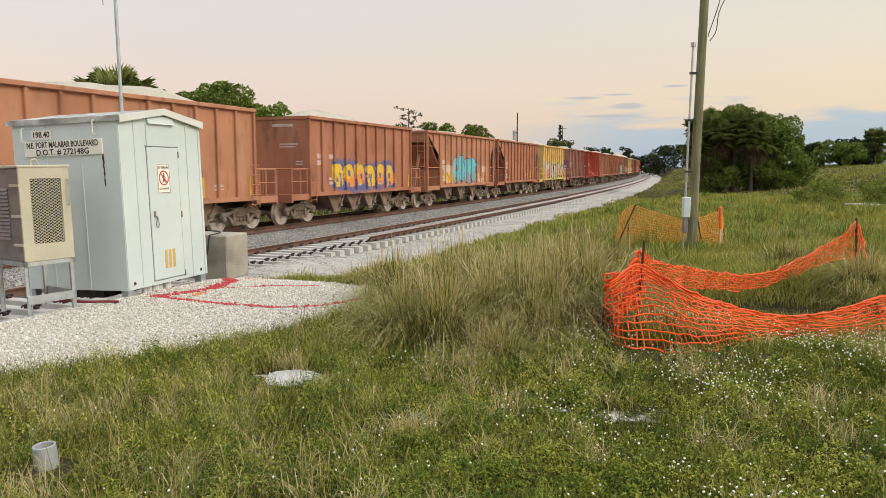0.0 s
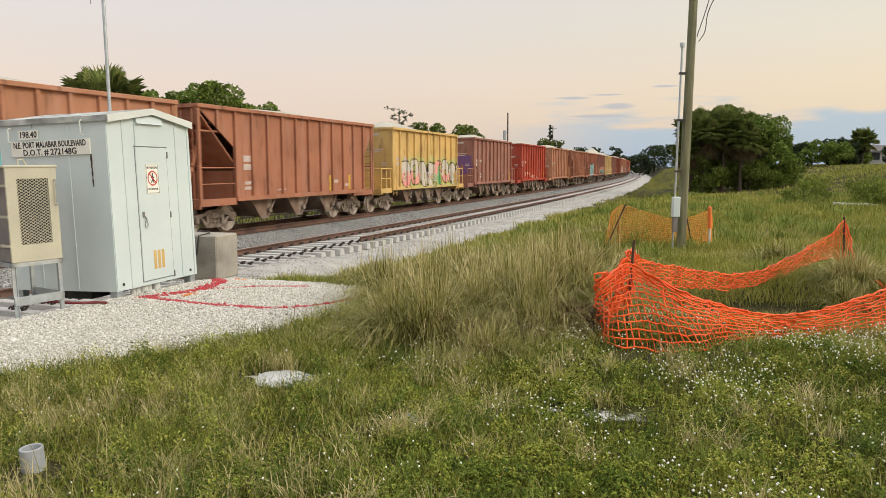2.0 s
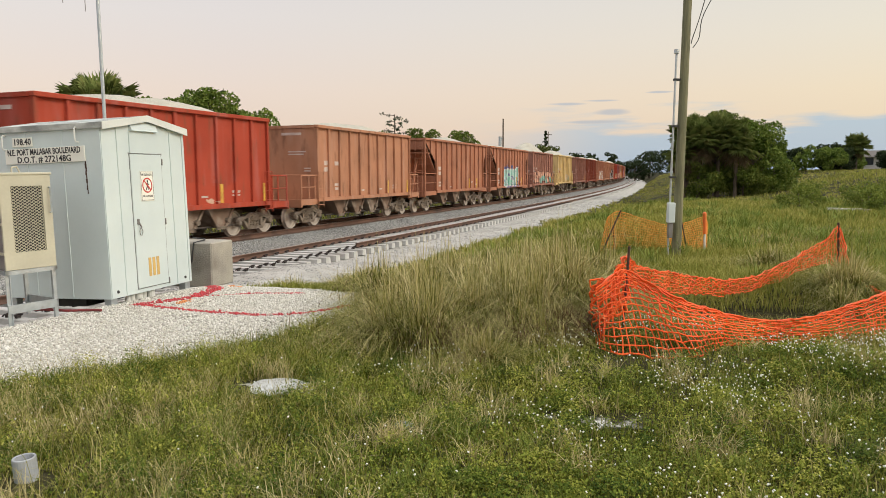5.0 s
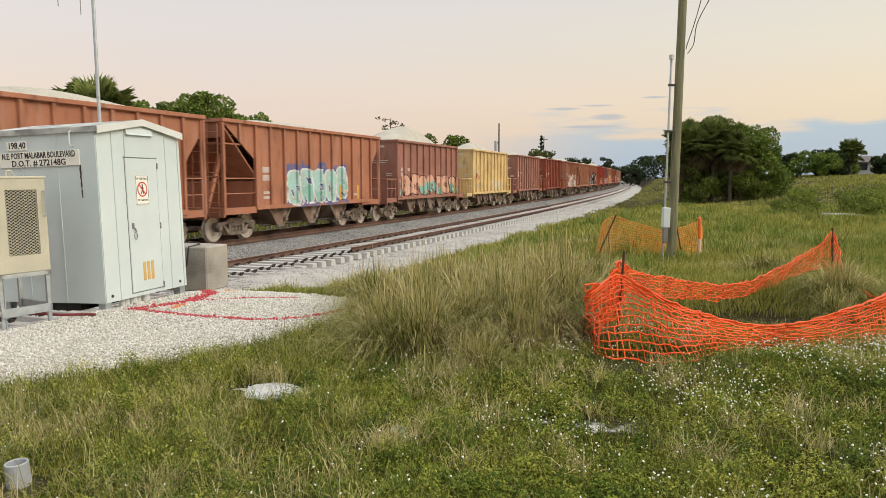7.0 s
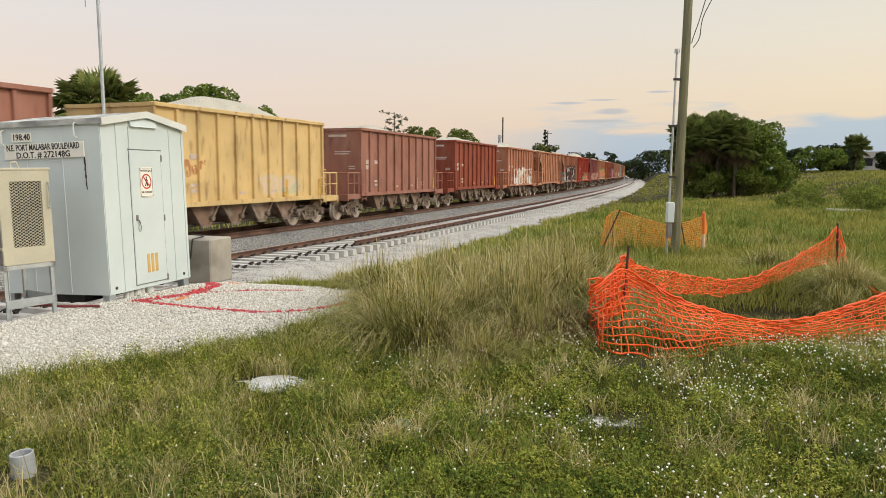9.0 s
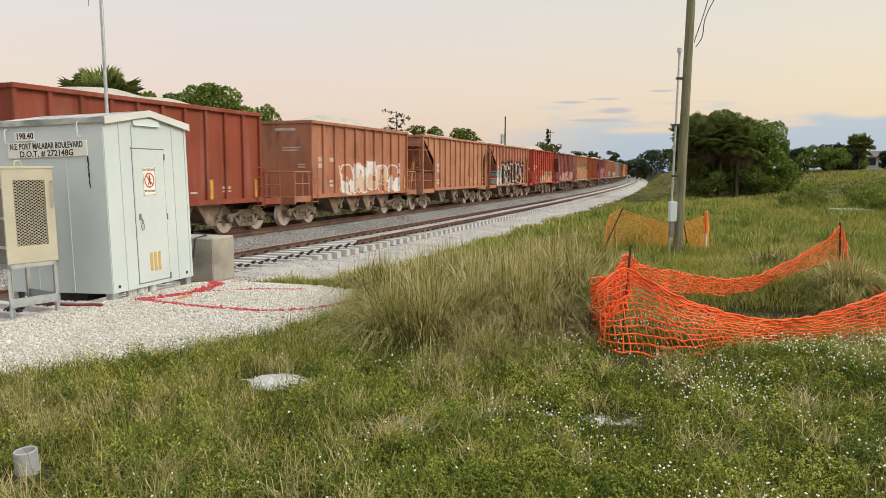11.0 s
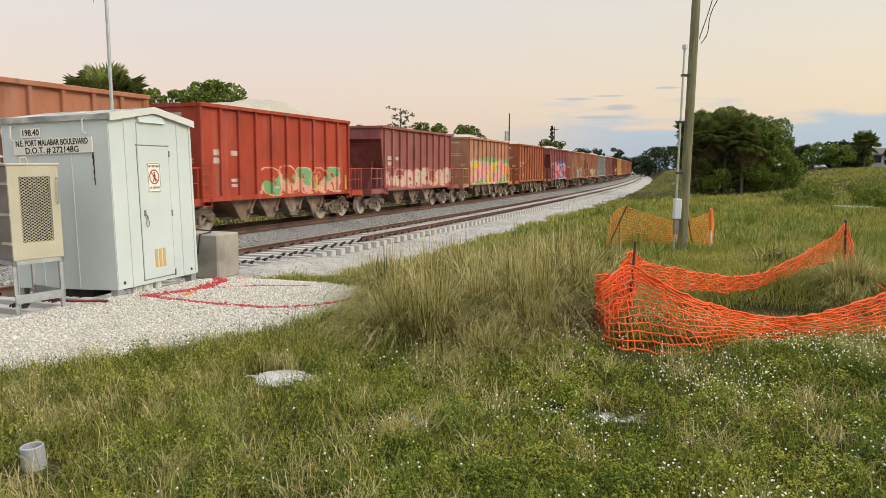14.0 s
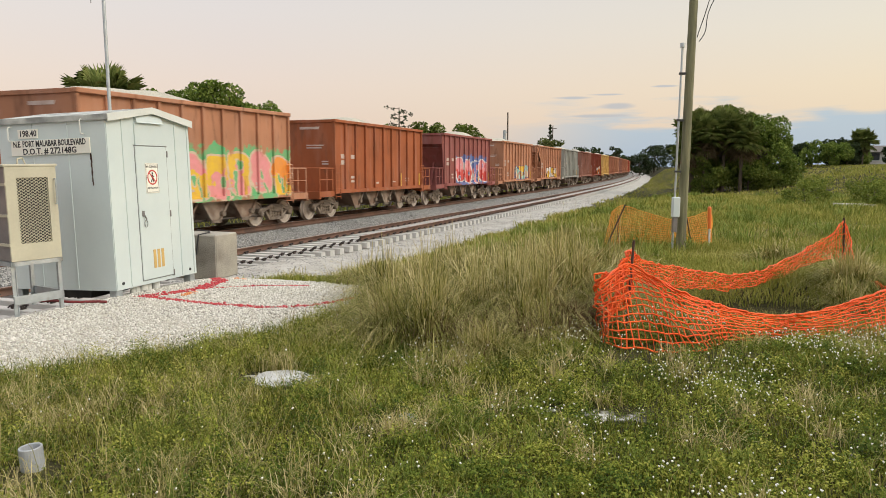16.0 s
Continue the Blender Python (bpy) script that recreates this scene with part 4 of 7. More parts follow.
BROWN, TAN, MAUVE, RED, MAROON, YELLOW, DARK, RUST, GREY = ((0.41, 0.178, 0.105), (0.46, 0.222, 0.130), (0.335, 0.158, 0.115), (0.40, 0.066, 0.036), (0.30, 0.105, 0.092), (0.66, 0.44, 0.16),
                                                            (0.27, 0.070, 0.040), (0.36, 0.115, 0.050), (0.36, 0.36, 0.32))
CY, WH, BK, GN, YE, PK, BL, OR, PU, RD, TE = ((0.10, 0.55, 0.62), (0.72, 0.74, 0.72), (0.02, 0.02, 0.025), (0.10, 0.45, 0.20), (0.75, 0.50, 0.05), (0.75, 0.30, 0.32), (0.06, 0.12, 0.30), (0.80, 0.30, 0.05),
                                              (0.14, 0.08, 0.26), (0.60, 0.08, 0.07), (0.35, 0.62, 0.58))
FADED = (0.66, 0.48, 0.22)
PALE, PEACH, WHG, TE2, BL2 = (0.62, 0.50, 0.38), (0.70, 0.42, 0.30), (0.55, 0.55, 0.53), (0.22, 0.52, 0.46), (0.10, 0.20, 0.45)
# number in the train: kind, colour, words on it, height of the load, sprayed lettering
CARS = {
    -3: ("flat", BROWN, "reddish-brown", 0.25, ()), -2: ("flat", BROWN, "faded reddish-brown", 0.4, ()), -1: ("flat", TAN, "faded tan-brown", 0.35, ()),
    0: ("flat", BROWN, "reddish-brown with yellow and blue graffiti", 0.38, ((-2.9, 2.7, 1.25, 2.3, 6, (YE, YE, OR), BL, BL, False),)),
    1: ("cut", TAN, "tan-brown with cyan graffiti", 0.2, ((-1.9, 2.2, 1.15, 2.75, 4, (CY, CY, CY), BL, TAN, False), (-3.3, -2.0, 1.15, 2.2, 1, (YE, PALE), PALE, TAN, False), (2.5, 4.2, 1.2, 2.2, 2, (PALE, TAN), TAN, TAN, False))),
    2: ("cut", BROWN, "plain reddish-brown", 0.1, ()),
    3: ("flat", YELLOW, "yellow with green and white graffiti", 0.42, ((-3.4, 4.5, 1.15, 2.55, 7, (PK, WHG, WHG, GN, WHG), BK, (0.42, 0.46, 0.18), False),)),
    4: ("flat", MAUVE, "mauve-brown with purple end graffiti", 0.2, ((-1.4, 0.7, 1.7, 3.0, 2, (PU, PU), PU, MAUVE, True),)),
    5: ("flat", RED, "bright red", 0.3, ((-3.4, 2.8, 1.2, 1.75, 8, (RED, PALE), RED, RED, False),)),
    6: ("flat", TAN, "tan-brown", 0.45, ()), 7: ("cut", BROWN, "plain reddish-brown", 0.3, ()),
    8: ("cut", BROWN, "reddish-brown with teal graffiti", 0.35, ((-2.0, 2.7, 1.15, 2.55, 5, (TE, TE, TE2), WH, BL, False),)),
    9: ("flat", MAUVE, "mauve-brown with pink and teal graffiti", 0.75, ((-3.9, 4.5, 1.15, 2.3, 7, (PEACH, PEACH, TE2), BK, MAUVE, False),)),
    10: ("flat", FADED, "faded cream-yellow", 0.5, ((0.5, 2.7, 1.3, 2.05, 2, (PALE, (0.45, 0.50, 0.36)), (0.56, 0.50, 0.34), FADED, False), (-3.9, -2.5, 1.9, 2.5, 5, (RUST, FADED), FADED, FADED, False))), 11: ("flat", MAUVE, "mauve-brown", 0.3, ()), 12: ("flat", DARK, "dark red", 0.35, ()),
    13: ("flat", BROWN, "reddish-brown with white graffiti", 0.5, ((-2.2, 3.6, 1.15, 2.5, 5, (WH, BROWN, PALE), WH, BROWN, False),)),
    14: ("cut", TAN, "orange-brown", 0.25, ()),
    15: ("cut", BROWN, "brown with black and white graffiti", 0.25, ((-2.6, 4.3, 1.15, 2.8, 6, (BK, BK, BK), WH, BK, False), (-4.0, -2.5, 1.15, 2.0, 2, (TE, WH), RD, CY, False))),
    16: ("flat", RED, "red with pale green and pink graffiti", 0.5, ((-1.5, 3.9, 1.15, 2.2, 5, (RED, PEACH, GN), PEACH, RED, False),)),
    17: ("slant", MAROON, "maroon with pink and green graffiti", 0.1, ((-4.2, 4.5, 1.15, 2.1, 8, (PALE, MAROON, PALE), PK, MAROON, False),)),
    18: ("flat", TAN, "tan-brown with bright multicoloured graffiti", 0.4, ((-4.4, 4.6, 1.12, 2.65, 8, (PK, YE, PK, OR, PK), PALE, GN, False),)),
    19: ("flat", RUST, "rust-brown", 0.08, ()),
    20: ("slant", MAROON, "maroon with blue and red graffiti", 0.4, ((-2.4, 3.7, 1.15, 2.7, 4, (PK, BL2, RD), WH, BL2, False),)),
    21: ("flat", TAN, "tan-brown with blue graffiti", 0.1, ((-1.0, 3.5, 1.15, 2.3, 4, (TE, YE, PALE), BL, TAN, False),)),
    22: ("cut", TAN, "tan-brown with dark graffiti", 0.2, ((-1.5, 3.5, 1.15, 2.2, 4, (WH, YE), BK, TAN, False),)),
    23: ("flat", GREY, "weathered grey", 0.3, ()), 24: ("flat", MAUVE, "mauve-brown", 0.3, ()),
    25: ("flat", DARK, "dark brown with pale graffiti", 0.3, ((-1.0, 3.5, 1.15, 2.3, 4, (WH, OR), BK, DARK, False),)),
    26: ("flat", YELLOW, "orange-yellow", 0.3, ()), 27: ("flat", BROWN, "reddish-brown", 0.3, ()), 28: ("cut", TAN, "tan-brown", 0.3, ()),
    29: ("flat", MAUVE, "mauve-brown", 0.2, ()), 30: ("flat", BROWN, "reddish-brown", 0.3, ()), 31: ("cut", BROWN, "reddish-brown", 0.2, ()), 32: ("flat", TAN, "tan-brown", 0.3, ()),
    33: ("flat", RED, "red", 0.3, ()), 34: ("flat", BROWN, "reddish-brown", 0.3, ()), 35: ("flat", TAN, "tan-brown", 0.3, ()), 36: ("flat", MAUVE, "mauve-brown", 0.3, ()),
    37: ("flat", BROWN, "reddish-brown", 0.3, ()), 38: ("flat", BROWN, "reddish-brown", 0.3, ()),
}
PAINTED = ("side_wall", "rib", "side_sill", "end_wall", "slope_sheet", "bulkhead", "end_strut", "deck", "end_platform", "handrail", "rail_post", "corner_post", "ladder", "top_rim")
TRAIN = {}


def car_pose(n, t):
    x, y, th = place(CAR_0 + PITCH * n - SPEED * t, 0)
    return pose(float(x), float(y), RAIL_Z, 0, 0, 90 - math.degrees(float(th)))


def build_train():
    masters = {k: car_type(k) for k in ("flat", "cut", "slant")}
    used, plain_paint = set(), {}
    for n, (kind, colour, words, load, tags) in CARS.items():
        if kind in used:
            car = copy_thing(masters[kind], car_pose(n, 0))
        else:
            used.add(kind)
            car = masters[kind]
            car.matrix_world = car_pose(n, 0)
        if tags or colour not in plain_paint:
            mat = car_paint("car_paint", colour, tags)
            if not tags:
                plain_paint[colour] = mat
        else:
            mat = plain_paint[colour]
        for o in car.children:
            if o.name.split(".")[0] in PAINTED:
                o.material_slots[0].link = "OBJECT"
                o.material_slots[0].material = mat
        half = 5.6 if kind == "cut" else 4.5
        v, f = heap(half, 1.46, 3.78, load + 0.2, n + 50, 0.25 if n % 3 else -0.1)
        raw("stone_load", v, f, M["load_stone"], car, smooth=True)
        tagged(car, "%s hopper car heaped with stone" % words, "train car", "cars of the freight train")
        TRAIN[n] = car


build_train()


# ---- the signal cabin, its cabinet and what stands on the gravel pad ----
def lettering(name, text, size, m, parent, width=None, bold=0.002):
    """Raised lettering in the built-in font; m: its pose, text along x, facing +z."""
    cu = bpy.data.curves.new(name, "FONT")
    cu.body, cu.size, cu.extrude, cu.offset, cu.align_x, cu.align_y = text, size, 0.0015, bold, "CENTER", "CENTER"
    cu.resolution_u = 2
    tmp = new("tmp", cu)
    bpy.context.view_layer.update()
    me = bpy.data.meshes.new_from_object(tmp)
    bpy.data.objects.remove(tmp)
    xs = [v.co.x for v in me.vertices]
    k = width / (max(xs) - min(xs)) if width else 1
    me.transform(m @ Matrix.Diagonal((k, 1, 1, 1)))
    me.materials.clear()
    me.materials.append(M["lettering"])
    ob = new(name, me)
    ob.parent = parent
    return ob


def build_cabin():
    W, D, Z0, Z1, PK = 1.74, 1.72, 0.08, 2.335, 2.485
    cab = thing("signal_cabin", pose(-4.145, 9.42, 0, -1.6, 0, 73.2), "white painted steel signal cabin with a low gable roof", "cabin")
    bm = bmesh.new()
    prism(bm, [(0, Z0), (W, Z0), (W, Z1), (W / 2, PK - 0.04), (0, Z1)], "y", 0.0, D)
    part("shell", bm, M["white_paint"], cab)
    # wall seams: slim standing ribs on the door wall and the long wall
    for x in (0.02, 0.30, 1.40, 1.69):
        bm = bmesh.new()
        box(bm, x - 0.012, x + 0.012, -0.012, 0.004, Z0 + 0.02, Z1 - 0.01)
        part("seam", bm, M["white_paint"], cab)
    for y in (0.6, 1.17):
        bm = bmesh.new()
        box(bm, -0.008, 0.004, y - 0.01, y + 0.01, Z0 + 0.02, Z1 - 0.02)
        part("seam", bm, M["white_paint"], cab)
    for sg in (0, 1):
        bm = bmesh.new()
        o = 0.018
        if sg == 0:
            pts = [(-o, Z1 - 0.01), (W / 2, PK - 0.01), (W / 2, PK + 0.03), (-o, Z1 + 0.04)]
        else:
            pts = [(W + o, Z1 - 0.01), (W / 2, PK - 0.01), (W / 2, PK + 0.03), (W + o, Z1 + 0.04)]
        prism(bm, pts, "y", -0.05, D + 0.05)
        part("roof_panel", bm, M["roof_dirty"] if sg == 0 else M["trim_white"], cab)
        bm = bmesh.new()
        pts = [(x, z - 0.045 if i < 2 else z + 0.004) for i, (x, z) in enumerate(pts)]
        prism(bm, pts, "y", -0.065, -0.052)
        part("gable_trim", bm, M["trim_white"], cab)
    bm = bmesh.new()
    box(bm, -0.034, -0.020, -0.07, D + 0.07, Z1 - 0.035, Z1 + 0.035)
    part("eave_trim", bm, M["roof_dirty"], cab, "black-stained eave strip")
    # door
    bm = bmesh.new()
    box(bm, 0.525, 1.175, -0.014, 0.003, 0.14, 1.98, 0.006)
    door = part("door", bm, M["white_paint"], cab)
    for x0, x1, z0, z1 in ((0.515, 0.525, 0.13, 1.985), (1.175, 1.185, 0.13, 1.985), (0.50, 1.20, 1.98, 2.0), (0.515, 1.185, 0.13, 0.14)):
        bm = bmesh.new()
        box(bm, x0, x1, -0.006, 0.003, z0, z1)
        part("door_gap", bm, M["seal_grey"], cab)
    for z in (0.17, 1.03, 1.88):
        bm = bmesh.new()
        rod(bm, (1.185, -0.016, z - 0.045), (1.185, -0.016, z + 0.045), 0.011, 8)
        part("hinge", bm, M["grey_metal"], door)
    bm = bmesh.new()
    box(bm, 0.575, 0.625, -0.022, -0.013, 1.02, 1.10, 0.004)
    rod(bm, (0.60, -0.04, 1.03), (0.63, -0.04, 0.98), 0.010, 8)
    tube(bm, [(0.63 + 0.03 * math.cos(i * 0.7), -0.03, 0.92 + 0.05 * math.sin(i * 0.7)) for i in range(10)], 0.005, 5)
    part("lock_handle", bm, M["grey_metal"], door, "dark padlocked handle")
    for i in range(3):
        bm = bmesh.new()
        box(bm, 0.755 + i * 0.085, 0.81 + i * 0.085, -0.018, -0.012, 0.285, 0.545)
        part("vent_strip", bm, M["yellow_bar"], door, "faded yellow vent strip")
    bm = bmesh.new()
    prism(bm, [(-0.05, 2.31), (-0.06, 2.295), (0.0, 2.295), (0.0, 2.41), (-0.02, 2.41)], "x", 0.545, 1.085)
    box(bm, 0.53, 1.10, -0.016, 0.003, 1.995, 2.30)
    part("vent_hood", bm, M["white_paint"], cab)
    # no-trespassing sign: ring and bar over a walking figure, red line round the edge
    bm = bmesh.new()
    box(bm, 0.69, 0.965, -0.022, -0.0142, 1.335, 1.755, 0.004)
    sign = part("warning_sign", bm, M["sign_white"], cab, "white warning sign with red ring")
    cx, cz = 0.828, 1.555
    bm = bmesh.new()
    for x0, x1, z0, z1 in ((0.70, 0.955, 1.737, 1.743), (0.70, 0.955, 1.347, 1.353), (0.70, 0.706, 1.353, 1.737), (0.949, 0.955, 1.353, 1.737)):
        box(bm, x0, x1, -0.0236, -0.0222, z0, z1)
    part("border_line", bm, M["lettering"], sign)
    bm = bmesh.new()
    seg, rO, rI = 28, 0.105, 0.086
    for i in range(seg):
        a0, a1 = 2 * math.pi * i / seg, 2 * math.pi * (i + 1) / seg
        prism(bm, [(cx + r * math.cos(a), cz + r * math.sin(a)) for r, a in ((rI, a0), (rO, a0), (rO, a1), (rI, a1))], "y", -0.0238, -0.0222)
    prism(bm, [(cx - 0.072, cz + 0.058), (cx - 0.058, cz + 0.072), (cx + 0.072, cz - 0.058), (cx + 0.058, cz - 0.072)], "y", -0.0248, -0.0242)
    part("ring", bm, M["sign_red"], sign)
    bm = bmesh.new()
    lathe(bm, [(-0.0236, 0.002), (-0.0236, 0.014), (-0.0222, 0.014)], "y", 10, (cx + 0.004, 0, cz + 0.056))
    for p0, p1, r in (((0.0, 0.04), (0.0, -0.015), 0.012), ((0.0, 0.03), (0.035, 0.005), 0.006), ((0.0, 0.03), (-0.03, 0.0), 0.006), ((0.0, -0.01), (0.028, -0.066), 0.008), ((0.0, -0.01), (-0.03, -0.064), 0.008)):
        d = Vector((p1[0] - p0[0], p1[1] - p0[1])).normalized() * r
        prism(bm, [(cx + p0[0] - d.y, cz + p0[1] + d.x), (cx + p0[0] + d.y, cz + p0[1] - d.x), (cx + p1[0] + d.y, cz + p1[1] - d.x), (cx + p1[0] - d.y, cz + p1[1] + d.x)], "y", -0.0238, -0.0222)
    part("symbol", bm, M["lettering"], sign)
    up = Matrix(((1, 0, 0, 0), (0, 0, -1, 0), (0, 1, 0, 0), (0, 0, 0, 1)))
    lettering("lettering", "NO TRESPASSING", 0.045, Matrix.Translation((cx, -0.0225, 1.70)) @ up, sign, 0.22, 0.0)
    lettering("lettering", "NO TRASPASAR", 0.042, Matrix.Translation((cx, -0.0225, 1.405)) @ up, sign, 0.20, 0.0)
    # plates with the crossing's name on the long wall; text runs towards -y, facing -x
    face = Matrix(((0, 0, -1, 0), (-1, 0, 0, 0), (0, 1, 0, 0), (0, 0, 0, 1)))
    tip = Matrix.Translation((0, 0.88, 1.98)) @ Matrix.Rotation(radians(-0.3), 4, "X") @ Matrix.Translation((0, -0.88, -1.98))
    bm = bmesh.new()
    box(bm, -0.022, -0.004, 0.235, 1.51, 1.882, 2.082, 0.003)
    bm.transform(tip)
    plate = part("name_plate", bm, M["sign_white"], cab, "white plate with black lettering")
    lettering("lettering", "N.E. PORT MALABAR BOULEVARD", 0.112, tip @ Matrix.Translation((-0.0235, 0.88, 2.030)) @ face, plate, 1.17)
    lettering("lettering", "D.O.T. # 272148G", 0.112, tip @ Matrix.Translation((-0.0235, 0.88, 1.930)) @ face, plate, 0.86)
    bm = bmesh.new()
    box(bm, -0.020, -0.004, 1.06, 1.385, 2.105, 2.225, 0.003)
    plate = part("number_plate", bm, M["sign_white"], cab)
    lettering("lettering", "198.40", 0.115, Matrix.Translation((-0.0215, 1.215, 2.165)) @ face, plate, 0.27)
    bm = bmesh.new()
    for i in range(9):
        z = 1.90 - i * 0.048
        box(bm, -0.004, -0.0022, 0.236 - 0.003 * (i % 3), 0.256 - 0.012 * (i / 9) + 0.006 * (i % 2), z - 0.052, z)
    part("rust_run", bm, M["rust_post"], cab, "dark rust streak below the plate")
    for y, z in ((0.33, 2.32), (1.50, 2.26)):
        bm = bmesh.new()
        tube(bm, [(-0.005, y, z), (-0.05, y, z), (-0.065, y, z - 0.02), (-0.065, y, z - 0.16), (-0.05, y, z - 0.185), (-0.005, y, z - 0.185)], 0.011, 6)
        part("lifting_bracket", bm, M["trim_white"], cab)
    for x, y in ((0.08, 0.08), (W - 0.08, 0.08), (0.08, D - 0.08), (W - 0.08, D - 0.08)):
        bm = bmesh.new()
        box(bm, x - 0.06, x + 0.06, y - 0.06, y + 0.06, -0.08, Z0 + 0.004, 0.01)
        part("footing", bm, M["galvanised"], cab)
    for i, x in enumerate((0.42, 0.52, 0.64, 0.76, 0.90)):
        bm = bmesh.new()
        r = 0.035 if i == 0 else 0.058
        lathe(bm, [(-0.08, 0.01), (-0.08, r), (Z0 + 0.003, r), (Z0 + 0.003, 0.01)], "z", 14, (x, 0.10 + 0.03 * (i % 2), 0))
        part("conduit", bm, M["pvc_white"], cab, "white plastic conduit riser")
    for x in (0.13, 1.58):
        bm = bmesh.new()
        lathe(bm, [(-0.004, 0.002), (-0.004, 0.022), (0.004, 0.022), (0.004, 0.002)], "y", 10, (x, -0.004, 0.16))
        part("bolt", bm, M["black"], cab)
    # dark block added under the floor, standing in for the shade there
    bm = bmesh.new()
    box(bm, 0.16, W - 0.16, 0.55, D - 0.2, -0.05, Z0 - 0.01)
    part("crawl_skirt", bm, M["inside_shade"], cab)


M["pvc_white"] = plain("pvc_white", (0.70, 0.71, 0.68), (0.58, 0.58, 0.54), 0.5, scale=5, fine=40, bump=0.05)
M["seal_grey"] = plain("seal_grey", (0.22, 0.24, 0.24), (0.16, 0.17, 0.17), 0.7)
build_cabin()


def build_cabinet():
    w, d, z0, z1 = 0.56, 0.72, 0.60, 1.70
    cab = thing("equipment_cabinet", pose(-4.88, 8.40, 0, -1.0, -0.7, 54.4), "cream and grey metal equipment cabinet on a galvanised stand", "cabinet")
    bm = bmesh.new()
    box(bm, 0.0, w, 0.0, d, z0, z1, 0.01)
    part("case", bm, M["grey_metal"], cab)
    bm = bmesh.new()
    box(bm, -0.03, w + 0.03, -0.04, d + 0.02, z1 - 0.004, z1 + 0.03, 0.01)
    part("lid", bm, M["cream_paint"], cab)
    # cream front with its opening: four boards round the grille
    for x0, x1, a, b in ((-0.01, 0.11, z0, z1), (0.47, w + 0.01, z0, z1), (0.11, 0.47, z0, 0.80), (0.11, 0.47, 1.57, z1)):
        bm = bmesh.new()
        box(bm, x0, x1, -0.03, -0.001, a, b)
        part("front_board", bm, M["cream_paint"], cab)
    # thin near-black sheet painting the shaded hollow behind the grille
    bm = bmesh.new()
    box(bm, 0.11, 0.47, -0.006, -0.001, 0.80, 1.57)
    part("grille_backing", bm, M["inside_shade"], cab)
    bm = bmesh.new()
    rows, cols = 22, 7
    hw, hh = 0.36 / cols / 2, 0.77 / rows / 2
    for i in range(rows):
        for j in range(cols):
            cx, cz = 0.11 + hw + j * 2 * hw, 0.80 + hh + i * 2 * hh
            for sx, sz in ((1, 1), (1, -1)):
                rod(bm, (cx - sx * hw, -0.02, cz - sz * hh * 0.98), (cx + sx * hw, -0.02, cz + sz * hh * 0.98), 0.0042, 4)
    g = part("mesh_grille", bm, M["cream_paint"], cab, "expanded metal grille")
    g["kind"] = "stuff"
    bm = bmesh.new()
    for p, q in (((w - 0.02, -0.035, 1.25), (w - 0.02, -0.07, 1.25)), ((w - 0.02, -0.07, 1.25), (w - 0.02, -0.07, 1.55)), ((w - 0.02, -0.07, 1.55), (w - 0.02, -0.035, 1.55))):
        rod(bm, p, q, 0.008, 6)
    part("handle", bm, M["galvanised"], cab)
    bm = bmesh.new()
    rod(bm, (0.2, 0.1, z1 + 0.03), (0.2, 0.1, z1 + 0.09), 0.01, 6)
    rod(bm, (0.2, 0.1, z1 + 0.09), (0.26, 0.1, z1 + 0.10), 0.01, 6)
    rod(bm, (0.26, 0.1, z1 + 0.10), (0.29, 0.1, z1 + 0.03), 0.01, 6)
    part("lifting_eye", bm, M["cream_paint"], cab)
    for z in (0.78, 1.12, 1.48):
        bm = bmesh.new()
        box(bm, -0.022, 0.003, -0.035, 0.20, z, z + 0.03)
        part("hinge_strap", bm, M["cream_paint"], cab)
    for i in range(14):
        bm = bmesh.new()
        z = 0.85 + i * 0.045
        prism(bm, [(-0.02, z), (-0.004, z + 0.03), (-0.002, z + 0.03), (-0.002, z)], "y", 0.28, 0.62)
        part("louvre", bm, M["grey_metal"], cab)
    for x in (0.015, w - 0.015):
        for y in (0.015, d - 0.015):
            bm = bmesh.new()
            box(bm, x - 0.025, x + 0.025, y - 0.004, y + 0.004, -0.06, z0)
            box(bm, x - 0.004 + (0.02 if x < 0.3 else -0.02), x + 0.004 + (0.02 if x < 0.3 else -0.02), y - 0.02, y + 0.02, -0.06, z0 - 0.002)
            part("stand_leg", bm, M["galvanised"], cab)
    for a, b in (((0, 0.0), (w, 0.0)), ((0, d), (w, d)), ((0, 0), (0, d)), ((w, 0), (w, d))):
        bm = bmesh.new()
        box(bm, min(a[0], b[0]) - 0.02, max(a[0], b[0]) + 0.02, min(a[1], b[1]) - 0.02, max(a[1], b[1]) + 0.02, z0 - 0.055, z0 - 0.004)
        part("stand_rail", bm, M["galvanised"], cab)
    for a, b in (((0, 0.0), (w, 0.0)), ((w, 0), (w, d))):
        bm = bmesh.new()
        box(bm, min(a[0], b[0]) - 0.01, max(a[0], b[0]) + 0.01, min(a[1], b[1]) - 0.012, max(a[1], b[1]) + 0.012, 0.09, 0.19)
        part("stand_brace", bm, M["galvanised"], cab)


build_cabinet()


